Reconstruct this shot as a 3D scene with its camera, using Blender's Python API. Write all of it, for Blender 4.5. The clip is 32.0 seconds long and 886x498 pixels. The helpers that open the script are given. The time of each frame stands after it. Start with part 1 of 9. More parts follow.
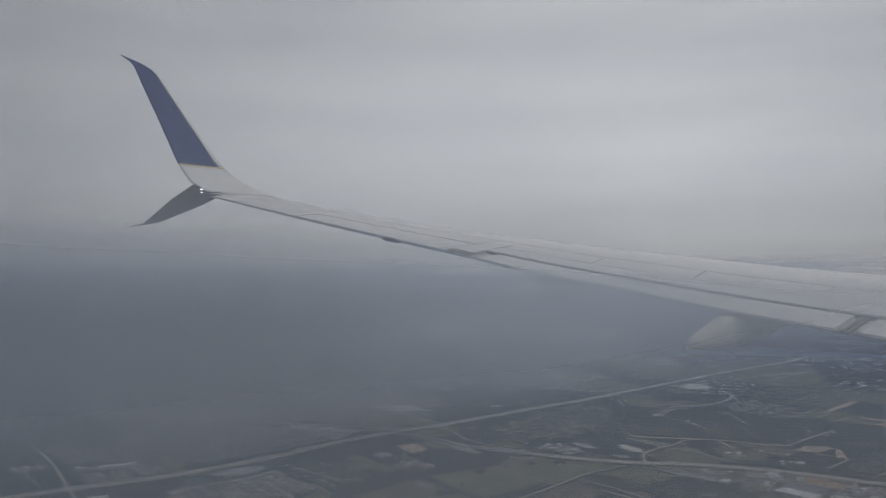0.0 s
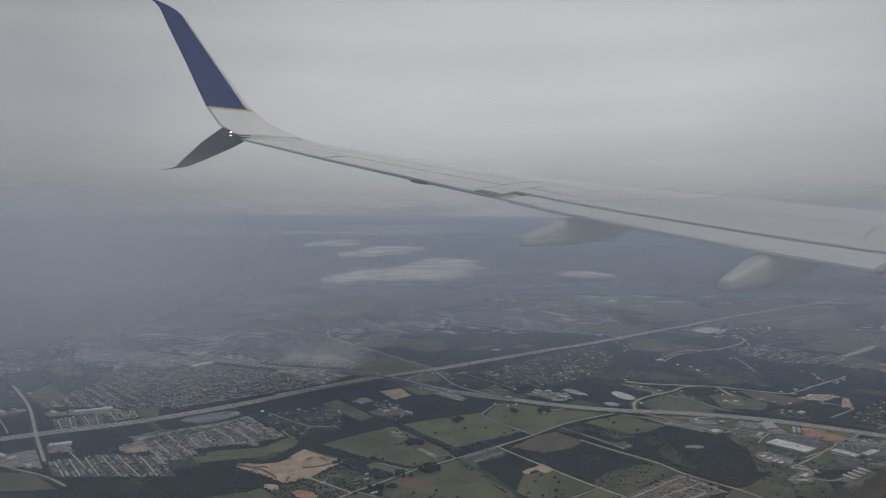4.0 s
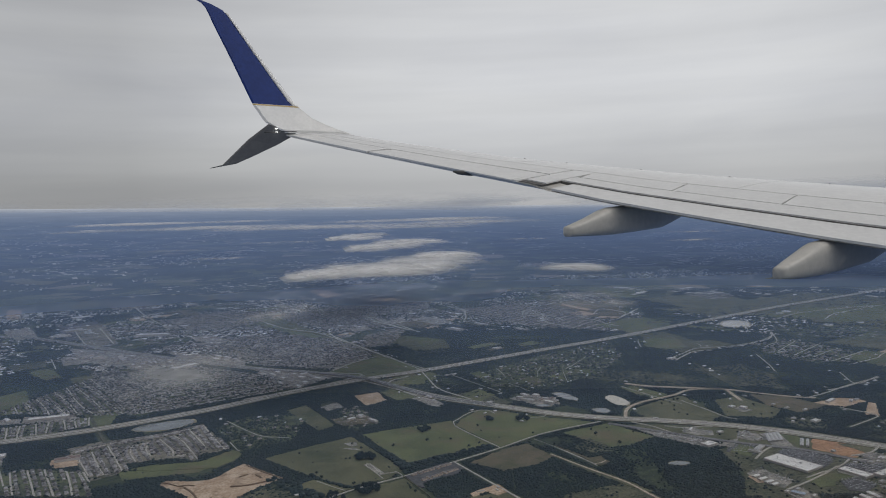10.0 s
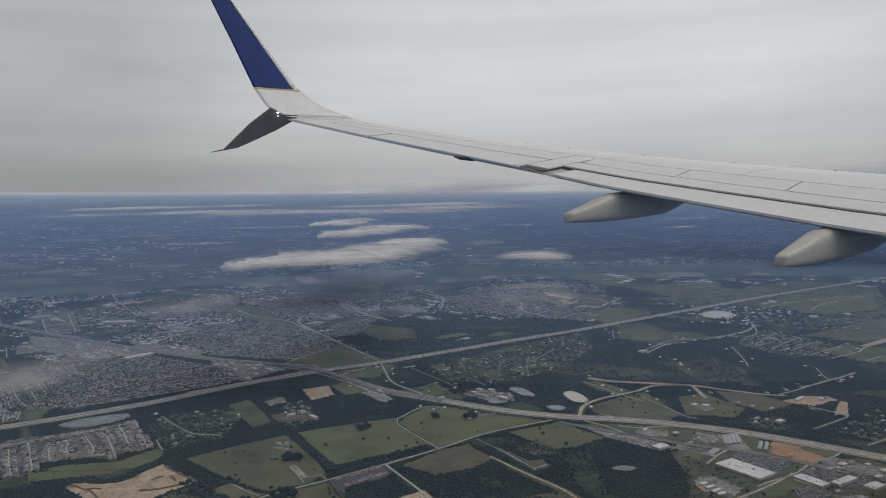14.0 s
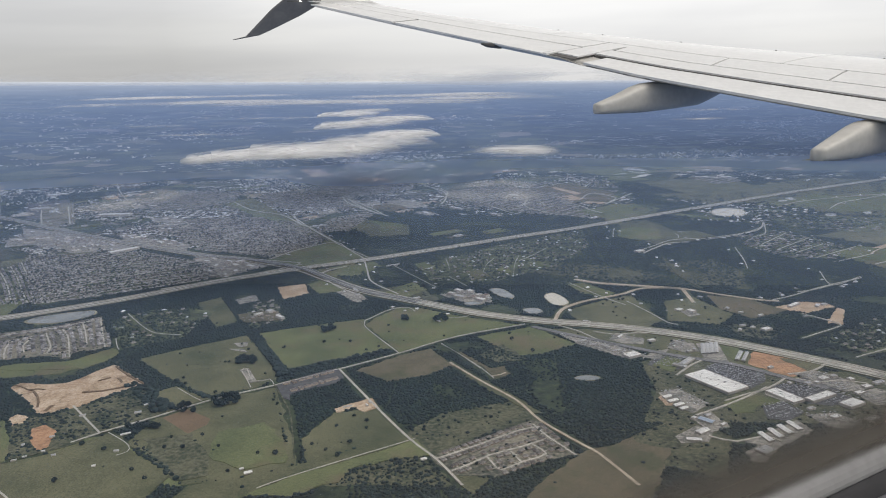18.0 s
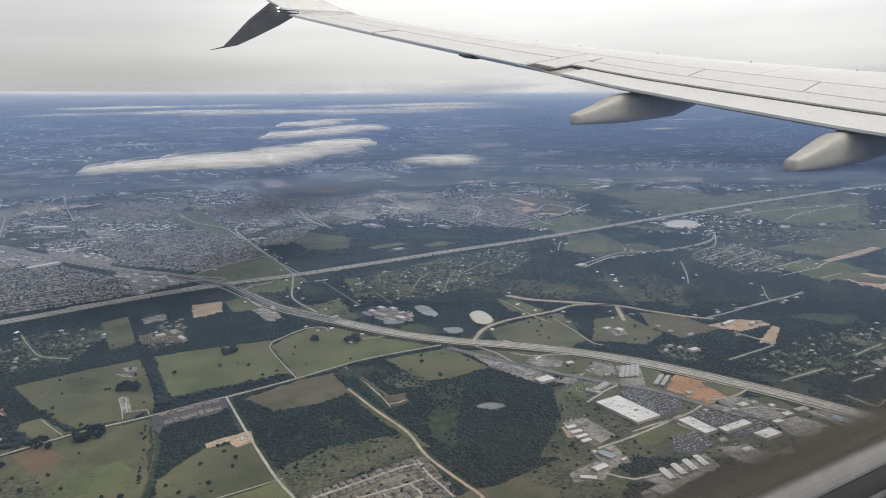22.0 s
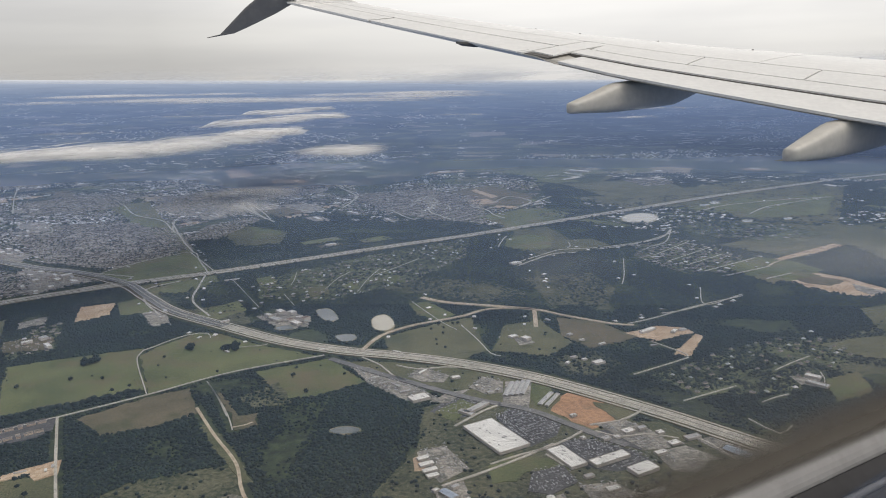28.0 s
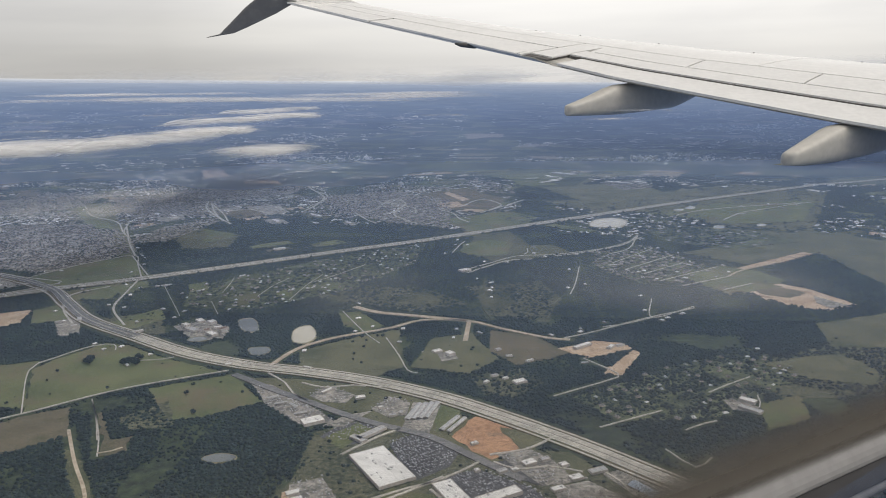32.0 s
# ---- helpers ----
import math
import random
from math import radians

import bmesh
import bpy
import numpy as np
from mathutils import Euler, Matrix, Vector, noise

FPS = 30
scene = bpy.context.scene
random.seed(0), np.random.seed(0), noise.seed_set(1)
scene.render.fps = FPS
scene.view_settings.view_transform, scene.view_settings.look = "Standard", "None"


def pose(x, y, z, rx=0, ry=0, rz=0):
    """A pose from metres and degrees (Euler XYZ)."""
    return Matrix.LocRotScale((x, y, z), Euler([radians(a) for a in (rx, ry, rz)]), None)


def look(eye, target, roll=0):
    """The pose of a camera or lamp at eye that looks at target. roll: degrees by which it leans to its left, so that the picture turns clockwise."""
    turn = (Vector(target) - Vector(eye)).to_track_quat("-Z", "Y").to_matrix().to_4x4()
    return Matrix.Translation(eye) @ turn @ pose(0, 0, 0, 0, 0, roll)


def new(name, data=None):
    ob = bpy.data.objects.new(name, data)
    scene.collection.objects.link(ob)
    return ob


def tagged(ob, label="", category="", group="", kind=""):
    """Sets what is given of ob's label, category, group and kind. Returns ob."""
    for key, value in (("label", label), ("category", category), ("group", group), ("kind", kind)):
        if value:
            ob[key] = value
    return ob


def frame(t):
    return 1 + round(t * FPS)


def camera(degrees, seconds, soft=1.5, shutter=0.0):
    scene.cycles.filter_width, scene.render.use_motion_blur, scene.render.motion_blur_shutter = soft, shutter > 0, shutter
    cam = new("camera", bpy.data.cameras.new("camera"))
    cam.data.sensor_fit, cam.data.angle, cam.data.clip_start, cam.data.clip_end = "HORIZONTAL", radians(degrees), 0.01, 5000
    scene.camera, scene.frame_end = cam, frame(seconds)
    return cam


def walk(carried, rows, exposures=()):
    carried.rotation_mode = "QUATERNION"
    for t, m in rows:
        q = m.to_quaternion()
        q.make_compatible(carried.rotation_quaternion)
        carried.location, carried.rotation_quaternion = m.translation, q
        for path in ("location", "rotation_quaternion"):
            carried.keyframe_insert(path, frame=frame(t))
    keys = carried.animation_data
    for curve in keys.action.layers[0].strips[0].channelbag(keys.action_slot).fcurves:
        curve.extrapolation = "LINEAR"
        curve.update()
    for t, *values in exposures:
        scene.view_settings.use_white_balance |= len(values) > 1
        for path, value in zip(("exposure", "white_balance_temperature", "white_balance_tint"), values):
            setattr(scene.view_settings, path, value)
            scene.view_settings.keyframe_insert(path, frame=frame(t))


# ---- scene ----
cam = camera(62.0, 32.0, 1.0)
PATH = [
    (0, (-15.218, -11.454, 102.273), (-15.082, -9.460, 102.360), -0.2),
    (0.5, (-10.293, -8.131, 102.162), (-10.162, -6.137, 102.246), 0),
    (1, (-5.404, -4.744, 101.954), (-5.281, -2.750, 102.041), -0.2),
    (1.5, (-0.653, -1.520, 101.676), (-0.525, 0.474, 101.778), -0.8),
    (2, (3.495, 1.421, 101.447), (3.617, 3.414, 101.554), -0.7),
    (2.5, (7.084, 3.817, 101.320), (7.203, 5.810, 101.427), -0.4),
    (3, (10.447, 5.701, 101.226), (10.557, 7.695, 101.327), -0.7),
    (3.5, (13.497, 7.603, 101.199), (13.573, 9.602, 101.220), -0.5),
    (4, (16.492, 10.125, 101.163), (16.533, 12.123, 101.093), -0.5),
    (4.5, (19.667, 13.124, 101.162), (19.679, 15.119, 101.031), -0.1),
    (6.5, (33.823, 26.640, 101.188), (33.766, 28.636, 101.077), -1.8),
    (7, (37.458, 29.847, 101.142), (37.382, 31.844, 101.044), -2.1),
    (7.5, (41.368, 32.467, 100.803), (41.285, 34.463, 100.721), -2.5),
    (8, (45.396, 34.719, 100.389), (45.326, 36.717, 100.325), -2.3),
    (8.5, (49.555, 37.086, 99.990), (49.484, 39.084, 99.929), -2),
    (9, (53.446, 39.618, 99.566), (53.356, 41.615, 99.494), -1.9),
    (9.5, (56.827, 42.692, 99.434), (56.722, 44.688, 99.350), -1.7),
    (10, (60.148, 45.950, 99.307), (60.043, 47.945, 99.218), -1.7),
    (10.5, (63.269, 49.197, 99.133), (63.168, 51.192, 99.040), -1.8),
    (11, (66.565, 52.175, 98.951), (66.473, 54.171, 98.855), -1.5),
    (11.5, (69.990, 54.628, 98.823), (69.899, 56.623, 98.719), -1.4),
    (12, (73.548, 57.082, 98.735), (73.450, 59.075, 98.611), -1.3),
    (12.5, (77.155, 59.975, 98.600), (77.045, 61.968, 98.464), -1.2),
    (13, (80.778, 63.000, 98.520), (80.668, 64.992, 98.382), -1.5),
    (13.5, (84.116, 65.734, 98.497), (83.998, 67.726, 98.370), -1.5),
    (15.5, (97.070, 76.817, 98.500), (96.923, 78.802, 98.308), -1.2),
    (16, (100.081, 79.749, 98.244), (99.911, 81.722, 97.963), -1.2),
    (16.5, (102.930, 83.274, 97.898), (102.747, 85.239, 97.569), -1.3),
    (17, (105.710, 86.704, 97.666), (105.514, 88.656, 97.278), -1.5),
    (17.5, (108.792, 89.700, 97.419), (108.580, 91.644, 97.001), -1.5),
    (18, (112.224, 91.969, 97.239), (112.014, 93.915, 96.824), -1.4),
    (18.5, (115.858, 94.436, 97.050), (115.655, 96.383, 96.640), -1.4),
    (19, (119.624, 97.104, 96.854), (119.431, 99.053, 96.447), -1.2),
    (19.5, (123.332, 99.742, 96.454), (123.155, 101.696, 96.063), -1.2),
    (20, (126.853, 102.382, 96.058), (126.677, 104.337, 95.671), -1.3),
    (20.5, (129.935, 105.505, 95.657), (129.756, 107.460, 95.271), -1.4),
    (21, (133.179, 108.551, 95.375), (133.007, 110.506, 94.990), -1.7),
    (21.5, (136.497, 111.297, 95.052), (136.333, 113.253, 94.666), -1.3),
    (22, (139.664, 114.132, 94.698), (139.496, 116.087, 94.310), -1.3),
    (22.5, (142.839, 116.755, 94.431), (142.669, 118.709, 94.041), -1.3),
    (23, (146.161, 119.168, 94.210), (145.991, 121.122, 93.817), -1.5),
    (23.5, (150.379, 122.186, 93.997), (150.207, 124.138, 93.596), -1.4),
    (24, (154.293, 125.167, 93.829), (154.125, 127.119, 93.425), -1.3),
    (24.5, (157.732, 128.088, 93.680), (157.566, 130.040, 93.273), -1.2),
    (25, (160.950, 130.914, 93.575), (160.785, 132.865, 93.165), -1.3),
    (25.5, (164.508, 133.454, 93.482), (164.335, 135.404, 93.070), -1.2),
    (27.5, (178.083, 143.769, 92.400), (177.900, 145.716, 91.985), -1.2),
    (28, (181.437, 146.065, 92.196), (181.252, 148.013, 91.780), -1.3),
    (28.5, (185.162, 148.712, 91.969), (184.977, 150.661, 91.557), -1.3),
    (29, (188.649, 151.808, 91.525), (188.465, 153.757, 91.111), -1.2),
    (29.5, (191.928, 154.686, 91.079), (191.744, 156.633, 90.659), -1.2),
    (30, (195.185, 157.397, 90.751), (195.002, 159.343, 90.326), -0.9),
    (30.5, (198.605, 160.142, 90.455), (198.417, 162.089, 90.033), -0.8),
    (31, (202.155, 162.814, 90.158), (201.961, 164.760, 89.741), -1),
    (31.5, (205.758, 165.509, 89.945), (205.563, 167.456, 89.531), -1),
    (32, (209.407, 168.146, 89.812), (209.212, 170.092, 89.401), -0.9),
]
walk(cam, [(t, look(eye, target, roll)) for t, eye, target, roll in PATH],
     [(0, -0.62, 6150, 10), (2, -0.72, 6200, 10), (3.5, -0.70, 6250, 10), (4.5, -0.58, 6300, 10), (6.5, -0.46, 6280, 10), (13, -0.46, 6300, 10), (15.5, -0.38, 6350, 10), (16.2, -0.22, 6280, 10), (17.2, 0.2, 6450, 10), (19, 0.29, 6500, 10), (32, 0.26, 6700, 10)])

# ---- sky, sun and light ----
world = bpy.data.worlds.new("overcast_sky")
scene.world = world
world.use_nodes = True
wt = world.node_tree
wt.nodes.clear()
SUN_UP, SUN_AZ = 58.0, 100.0      # degrees above the horizon, and clockwise from +y
sky = wt.nodes.new("ShaderNodeTexSky")
sky.sky_type, sky.sun_disc = "NISHITA", False
sky.sun_elevation, sky.sun_rotation = radians(SUN_UP), radians(SUN_AZ)
clear = wt.nodes.new("ShaderNodeBackground")
clear.inputs[1].default_value = 0.08
wt.links.new(sky.outputs[0], clear.inputs[0])
co = wt.nodes.new("ShaderNodeTexCoord")
mp = wt.nodes.new("ShaderNodeMapping")
mp.inputs["Scale"].default_value = (1.2, 1.2, 6.5)
wt.links.new(co.outputs["Generated"], mp.inputs[0])
cn = wt.nodes.new("ShaderNodeTexNoise")
cn.inputs["Scale"].default_value, cn.inputs["Detail"].default_value, cn.inputs["Roughness"].default_value = 1.7, 5.0, 0.5
cn.inputs["Distortion"].default_value = 0.4
wt.links.new(mp.outputs[0], cn.inputs[0])
ramp = wt.nodes.new("ShaderNodeValToRGB")
ramp.color_ramp.elements[0].position, ramp.color_ramp.elements[0].color = 0.26, (0.582, 0.580, 0.588, 1)
ramp.color_ramp.elements[1].position, ramp.color_ramp.elements[1].color = 0.72, (0.712, 0.703, 0.685, 1)
wt.links.new(cn.outputs[0], ramp.inputs[0])
overcast = wt.nodes.new("ShaderNodeBackground")
wt.links.new(ramp.outputs[0], overcast.inputs[0])
# the cover is brighter about 11 degrees clockwise from +y, tuned to the camera's view
side = wt.nodes.new("ShaderNodeVectorMath")
side.operation, side.inputs[1].default_value = "DOT_PRODUCT", (math.sin(radians(11)), math.cos(radians(11)), 0.16)
wt.links.new(co.outputs["Generated"], side.inputs[0])
glow = wt.nodes.new("ShaderNodeMapRange")
glow.inputs[1].default_value, glow.inputs[2].default_value, glow.inputs[3].default_value, glow.inputs[4].default_value = 0.81, 1.0, 0.82, 1.21
wt.links.new(side.outputs["Value"], glow.inputs[0])
# long flat bands of cloud low over the horizon
mp2, bands, tone = wt.nodes.new("ShaderNodeMapping"), wt.nodes.new("ShaderNodeTexNoise"), wt.nodes.new("ShaderNodeMapRange")
mp2.inputs["Scale"].default_value = (1.0, 1.0, 20.0)
bands.inputs["Scale"].default_value, bands.inputs["Detail"].default_value, bands.inputs["Roughness"].default_value = 1.4, 4.0, 0.45
tone.inputs[1].default_value, tone.inputs[2].default_value, tone.inputs[3].default_value, tone.inputs[4].default_value = 0.3, 0.7, 0.93, 1.05
wt.links.new(co.outputs["Generated"], mp2.inputs[0])
wt.links.new(mp2.outputs[0], bands.inputs[0])
wt.links.new(bands.outputs[0], tone.inputs[0])
both = wt.nodes.new("ShaderNodeMath")
both.operation = "MULTIPLY"
wt.links.new(glow.outputs[0], both.inputs[0])
wt.links.new(tone.outputs[0], both.inputs[1])
# and greyer low down, brighter high up
sep, rise = wt.nodes.new("ShaderNodeSeparateXYZ"), wt.nodes.new("ShaderNodeValToRGB")
wt.links.new(co.outputs["Generated"], sep.inputs[0])
for node, stops in ((rise, ((0.0, 0.82), (0.045, 0.82), (0.085, 1.0), (0.13, 1.14), (0.22, 1.2), (0.40, 1.04), (1.0, 0.90))),):
    e = node.color_ramp.elements
    e[0].position, e[0].color = stops[0][0], (stops[0][1] / 1.2,) * 3 + (1,)
    e[1].position, e[1].color = stops[-1][0], (stops[-1][1] / 1.2,) * 3 + (1,)
    for p, a in stops[1:-1]:
        e.new(p).color = (a / 1.2, a / 1.2, a / 1.2, 1)
wt.links.new(sep.outputs["Z"], rise.inputs[0])
lifted, scaled = wt.nodes.new("ShaderNodeMath"), wt.nodes.new("ShaderNodeMath")
lifted.operation = scaled.operation = "MULTIPLY"
scaled.inputs[1].default_value = 1.2
wt.links.new(both.outputs[0], lifted.inputs[0])
wt.links.new(rise.outputs[0], lifted.inputs[1])
wt.links.new(lifted.outputs[0], scaled.inputs[0])
wt.links.new(scaled.outputs[0], overcast.inputs[1])
cover = wt.nodes.new("ShaderNodeMixShader")
cover.inputs[0].default_value = 0.93
wt.links.new(clear.outputs[0], cover.inputs[1])
wt.links.new(overcast.outputs[0], cover.inputs[2])
wo = wt.nodes.new("ShaderNodeOutputWorld")
wt.links.new(cover.outputs[0], wo.inputs[0])

sun = new("sun", bpy.data.lights.new("sun", "SUN"))
sun.data.energy, sun.data.angle, sun.data.color = 1.35, radians(40), (1.0, 0.95, 0.88)
sa, se = radians(SUN_AZ), radians(SUN_UP)
sun.matrix_world = look((0, 0, 0), (-math.sin(sa) * math.cos(se), -math.cos(sa) * math.cos(se), -math.sin(se)))
scene.cycles.transparent_max_bounces = 32


# ---- materials ----
def surface(name, light, dark, grain=1.0, coarse=0.08, rough=0.9, bump=0.0, metal=0.0, island=0.0, single=0.0, stain=None):
    """A procedural surface: fine grain and coarse stains between two colours, bump, and variation from piece to piece."""
    m = bpy.data.materials.new(name)
    m.use_nodes = True
    t = m.node_tree
    b = t.nodes["Principled BSDF"]
    b.inputs["Roughness"].default_value, b.inputs["Metallic"].default_value = rough, metal
    c = t.nodes.new("ShaderNodeTexCoord")
    fine, broad = t.nodes.new("ShaderNodeTexNoise"), t.nodes.new("ShaderNodeTexNoise")
    for n, s, d in ((fine, grain, 5.0), (broad, coarse, 4.0)):
        n.inputs["Scale"].default_value, n.inputs["Detail"].default_value = s, d
        t.links.new(c.outputs["Object"], n.inputs[0])
    add = t.nodes.new("ShaderNodeMath")
    add.operation, add.inputs[1].default_value = "MULTIPLY_ADD", 1.3
    t.links.new(fine.outputs[0], add.inputs[0])
    t.links.new(broad.outputs[0], add.inputs[2])
    r = t.nodes.new("ShaderNodeMapRange")
    r.inputs[1].default_value, r.inputs[2].default_value = 0.91, 1.39
    t.links.new(add.outputs[0], r.inputs[0])
    mix = t.nodes.new("ShaderNodeMix")
    mix.data_type = "RGBA"
    mix.inputs["A"].default_value, mix.inputs["B"].default_value = (*dark, 1), (*light, 1)
    t.links.new(r.outputs[0], mix.inputs["Factor"])
    last = mix.outputs["Result"]
    if stain:
        colour, size, low, high, depth = stain
        sn, sr, sm = t.nodes.new("ShaderNodeTexNoise"), t.nodes.new("ShaderNodeMapRange"), t.nodes.new("ShaderNodeMix")
        sn.inputs["Scale"].default_value, sn.inputs["Detail"].default_value, sn.inputs["Roughness"].default_value = size, 7.0, 0.62
        sr.inputs[1].default_value, sr.inputs[2].default_value, sr.inputs[4].default_value = low, high, depth
        t.links.new(c.outputs["Object"], sn.inputs[0])
        t.links.new(sn.outputs[0], sr.inputs[0])
        sm.data_type = "RGBA"
        sm.inputs["B"].default_value = (*colour, 1)
        t.links.new(sr.outputs[0], sm.inputs["Factor"])
        t.links.new(last, sm.inputs["A"])
        last = sm.outputs["Result"]
    for amount, node, socket in ((island, "ShaderNodeNewGeometry", "Random Per Island"), (single, "ShaderNodeObjectInfo", "Random")):
        if amount:
            g, v, h = t.nodes.new(node), t.nodes.new("ShaderNodeMapRange"), t.nodes.new("ShaderNodeHueSaturation")
            v.inputs[3].default_value, v.inputs[4].default_value = 1 - amount, 1 + amount
            t.links.new(g.outputs[socket], v.inputs[0])
            t.links.new(v.outputs[0], h.inputs["Value"])
            t.links.new(last, h.inputs["Color"])
            last = h.outputs[0]
    t.links.new(last, b.inputs["Base Color"])
    if bump:
        u = t.nodes.new("ShaderNodeBump")
        u.inputs["Strength"].default_value, u.inputs["Distance"].default_value = bump, 0.3 / grain
        t.links.new(fine.outputs[0], u.inputs["Height"])
        t.links.new(u.outputs[0], b.inputs["Normal"])
    return m


GRASS = surface("pasture_grass", (0.165, 0.176, 0.080), (0.072, 0.093, 0.043), 2.4, 0.045, 1.0, 0.15, stain=((0.150, 0.120, 0.075), 0.05, 0.50, 0.66, 0.75))
OLIVE = surface("olive_meadow", (0.158, 0.151, 0.084), (0.072, 0.082, 0.045), 2.2, 0.05, 1.0, 0.15, stain=((0.045, 0.060, 0.030), 0.045, 0.52, 0.68, 0.75))
DRY = surface("dry_grass", (0.165, 0.135, 0.088), (0.090, 0.086, 0.054), 2.0, 0.06, 1.0, 0.15, stain=((0.066, 0.078, 0.040), 0.07, 0.50, 0.64, 0.75))
SCRUB = surface("scrub", (0.130, 0.128, 0.078), (0.036, 0.048, 0.028), 0.8, 0.10, 1.0, 0.5)
SOIL = surface("tilled_soil", (0.20, 0.135, 0.085), (0.14, 0.10, 0.06), 1.5, 0.1, 1.0, 0.3)
SAND = surface("bare_sand", (0.58, 0.46, 0.34), (0.36, 0.25, 0.16), 1.1, 0.12, 1.0, 0.4, stain=((0.22, 0.15, 0.09), 0.13, 0.53, 0.66, 0.8))
REDSOIL = surface("red_soil", (0.48, 0.28, 0.16), (0.30, 0.17, 0.095), 0.6, 0.14, 1.0, 0.3, stain=((0.20, 0.15, 0.10), 0.13, 0.52, 0.64, 0.8))
GRAVEL = surface("gravel_lot", (0.40, 0.37, 0.325), (0.15, 0.145, 0.13), 1.1, 0.22, 0.95, 0.2, stain=((0.10, 0.105, 0.095), 0.35, 0.53, 0.60, 0.75))
BARE = surface("suburb_ground", (0.27, 0.245, 0.19), (0.060, 0.068, 0.052), 0.8, 0.05, 1.0)
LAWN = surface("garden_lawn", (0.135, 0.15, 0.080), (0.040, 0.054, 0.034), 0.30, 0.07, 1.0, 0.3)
ASPHALT = surface("asphalt", (0.115, 0.115, 0.118), (0.065, 0.066, 0.070), 0.6, 0.08, 0.9)
CONCRETE = surface("concrete_road", (0.50, 0.47, 0.41), (0.36, 0.335, 0.295), 0.8, 0.05, 0.85)
DARKROAD = surface("worn_asphalt", (0.21, 0.205, 0.20), (0.13, 0.13, 0.13), 0.8, 0.05, 0.9)
LANE = surface("lane_surface", (0.52, 0.485, 0.42), (0.35, 0.33, 0.285), 0.8, 0.1, 0.9)
DIRT = surface("dirt_track", (0.52, 0.44, 0.34), (0.34, 0.28, 0.205), 0.7, 0.12, 1.0)
PAINT = surface("road_paint", (0.75, 0.75, 0.72), (0.6, 0.6, 0.58), 2, 0.2, 0.7)
# bluer than real leaves: some of the haze's tint is put into this colour
LEAVES = surface("tree_leaves", (0.033, 0.052, 0.046), (0.017, 0.029, 0.031), 1.4, 0.03, 1.0, 0.0, 0.0, 0.15)
BARK = surface("bark", (0.14, 0.11, 0.08), (0.07, 0.055, 0.04), 6, 1, 1.0)
ROOF = surface("shingle_roof", (0.25, 0.23, 0.21), (0.12, 0.112, 0.106), 2.0, 0.06, 0.9, 0.0, 0.0, 0.65, 0.35)
BRICK = surface("house_wall", (0.48, 0.40, 0.33), (0.33, 0.26, 0.21), 3.0, 0.2, 0.9, 0.0, 0.0, 0.2, 0.2)
WHITE = surface("white_roof", (0.80, 0.79, 0.76), (0.62, 0.61, 0.59), 0.5, 0.09, 0.6)
METAL = surface("grey_metal_roof", (0.46, 0.46, 0.45), (0.33, 0.33, 0.33), 1.0, 0.15, 0.5)
WALL = surface("tilt_wall", (0.55, 0.51, 0.46), (0.42, 0.39, 0.35), 1.0, 0.2, 0.85)
BLUEROOF = surface("blue_metal_roof", (0.40, 0.47, 0.56), (0.30, 0.36, 0.45), 1.0, 0.15, 0.5)
REDROOF = surface("brown_roof", (0.27, 0.19, 0.155), (0.18, 0.13, 0.11), 1.5, 0.2, 0.9)
CARPAINT = surface("car_paint", (0.42, 0.42, 0.43), (0.34, 0.34, 0.35), 3, 1, 0.3, 0, 0, 0.0, 0.85)
CARROWS = surface("mixed_car_paint", (0.42, 0.42, 0.43), (0.30, 0.30, 0.31), 3, 1, 0.3, 0, 0, 0.85)
WATER = surface("brown_water", (0.52, 0.48, 0.38), (0.44, 0.41, 0.33), 0.1, 0.03, 0.2, 0.05)
GREYWATER = surface("grey_water", (0.16, 0.175, 0.175), (0.10, 0.115, 0.12), 0.1, 0.03, 0.15, 0.05)
BANK = surface("pond_bank", (0.34, 0.29, 0.19), (0.16, 0.16, 0.085), 0.6, 0.1, 1.0)
# FARWALL and FARLOT are set bright so that they show through the haze sheets
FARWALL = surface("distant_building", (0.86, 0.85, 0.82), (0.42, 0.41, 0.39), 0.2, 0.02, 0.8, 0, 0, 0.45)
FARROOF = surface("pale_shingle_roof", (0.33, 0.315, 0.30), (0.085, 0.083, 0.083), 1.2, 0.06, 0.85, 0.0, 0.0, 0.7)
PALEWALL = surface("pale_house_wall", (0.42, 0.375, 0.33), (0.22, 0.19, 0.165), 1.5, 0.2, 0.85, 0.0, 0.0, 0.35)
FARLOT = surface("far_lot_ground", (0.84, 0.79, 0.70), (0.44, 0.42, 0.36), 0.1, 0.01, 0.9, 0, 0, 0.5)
WINGPAINT = surface("grey_wing_paint", (0.73, 0.725, 0.71), (0.665, 0.66, 0.65), 0.05, 0.012, 0.2)
WINGEDGE = surface("polished_leading_edge", (0.66, 0.66, 0.66), (0.60, 0.60, 0.60), 0.05, 0.012, 0.28, 0, 0.2)
WINGDARK = surface("dark_wing_gap", (0.11, 0.105, 0.10), (0.08, 0.078, 0.075), 0.05, 0.012, 0.7)
WINGBLUE = surface("deep_blue_paint", (0.016, 0.040, 0.19), (0.013, 0.033, 0.155), 0.05, 0.012, 0.55)
WINGBLUE.node_tree.nodes["Principled BSDF"].inputs["Specular IOR Level"].default_value = 0.2
WINGGOLD = surface("gold_stripe", (0.50, 0.34, 0.10), (0.44, 0.30, 0.09), 0.05, 0.012, 0.4)
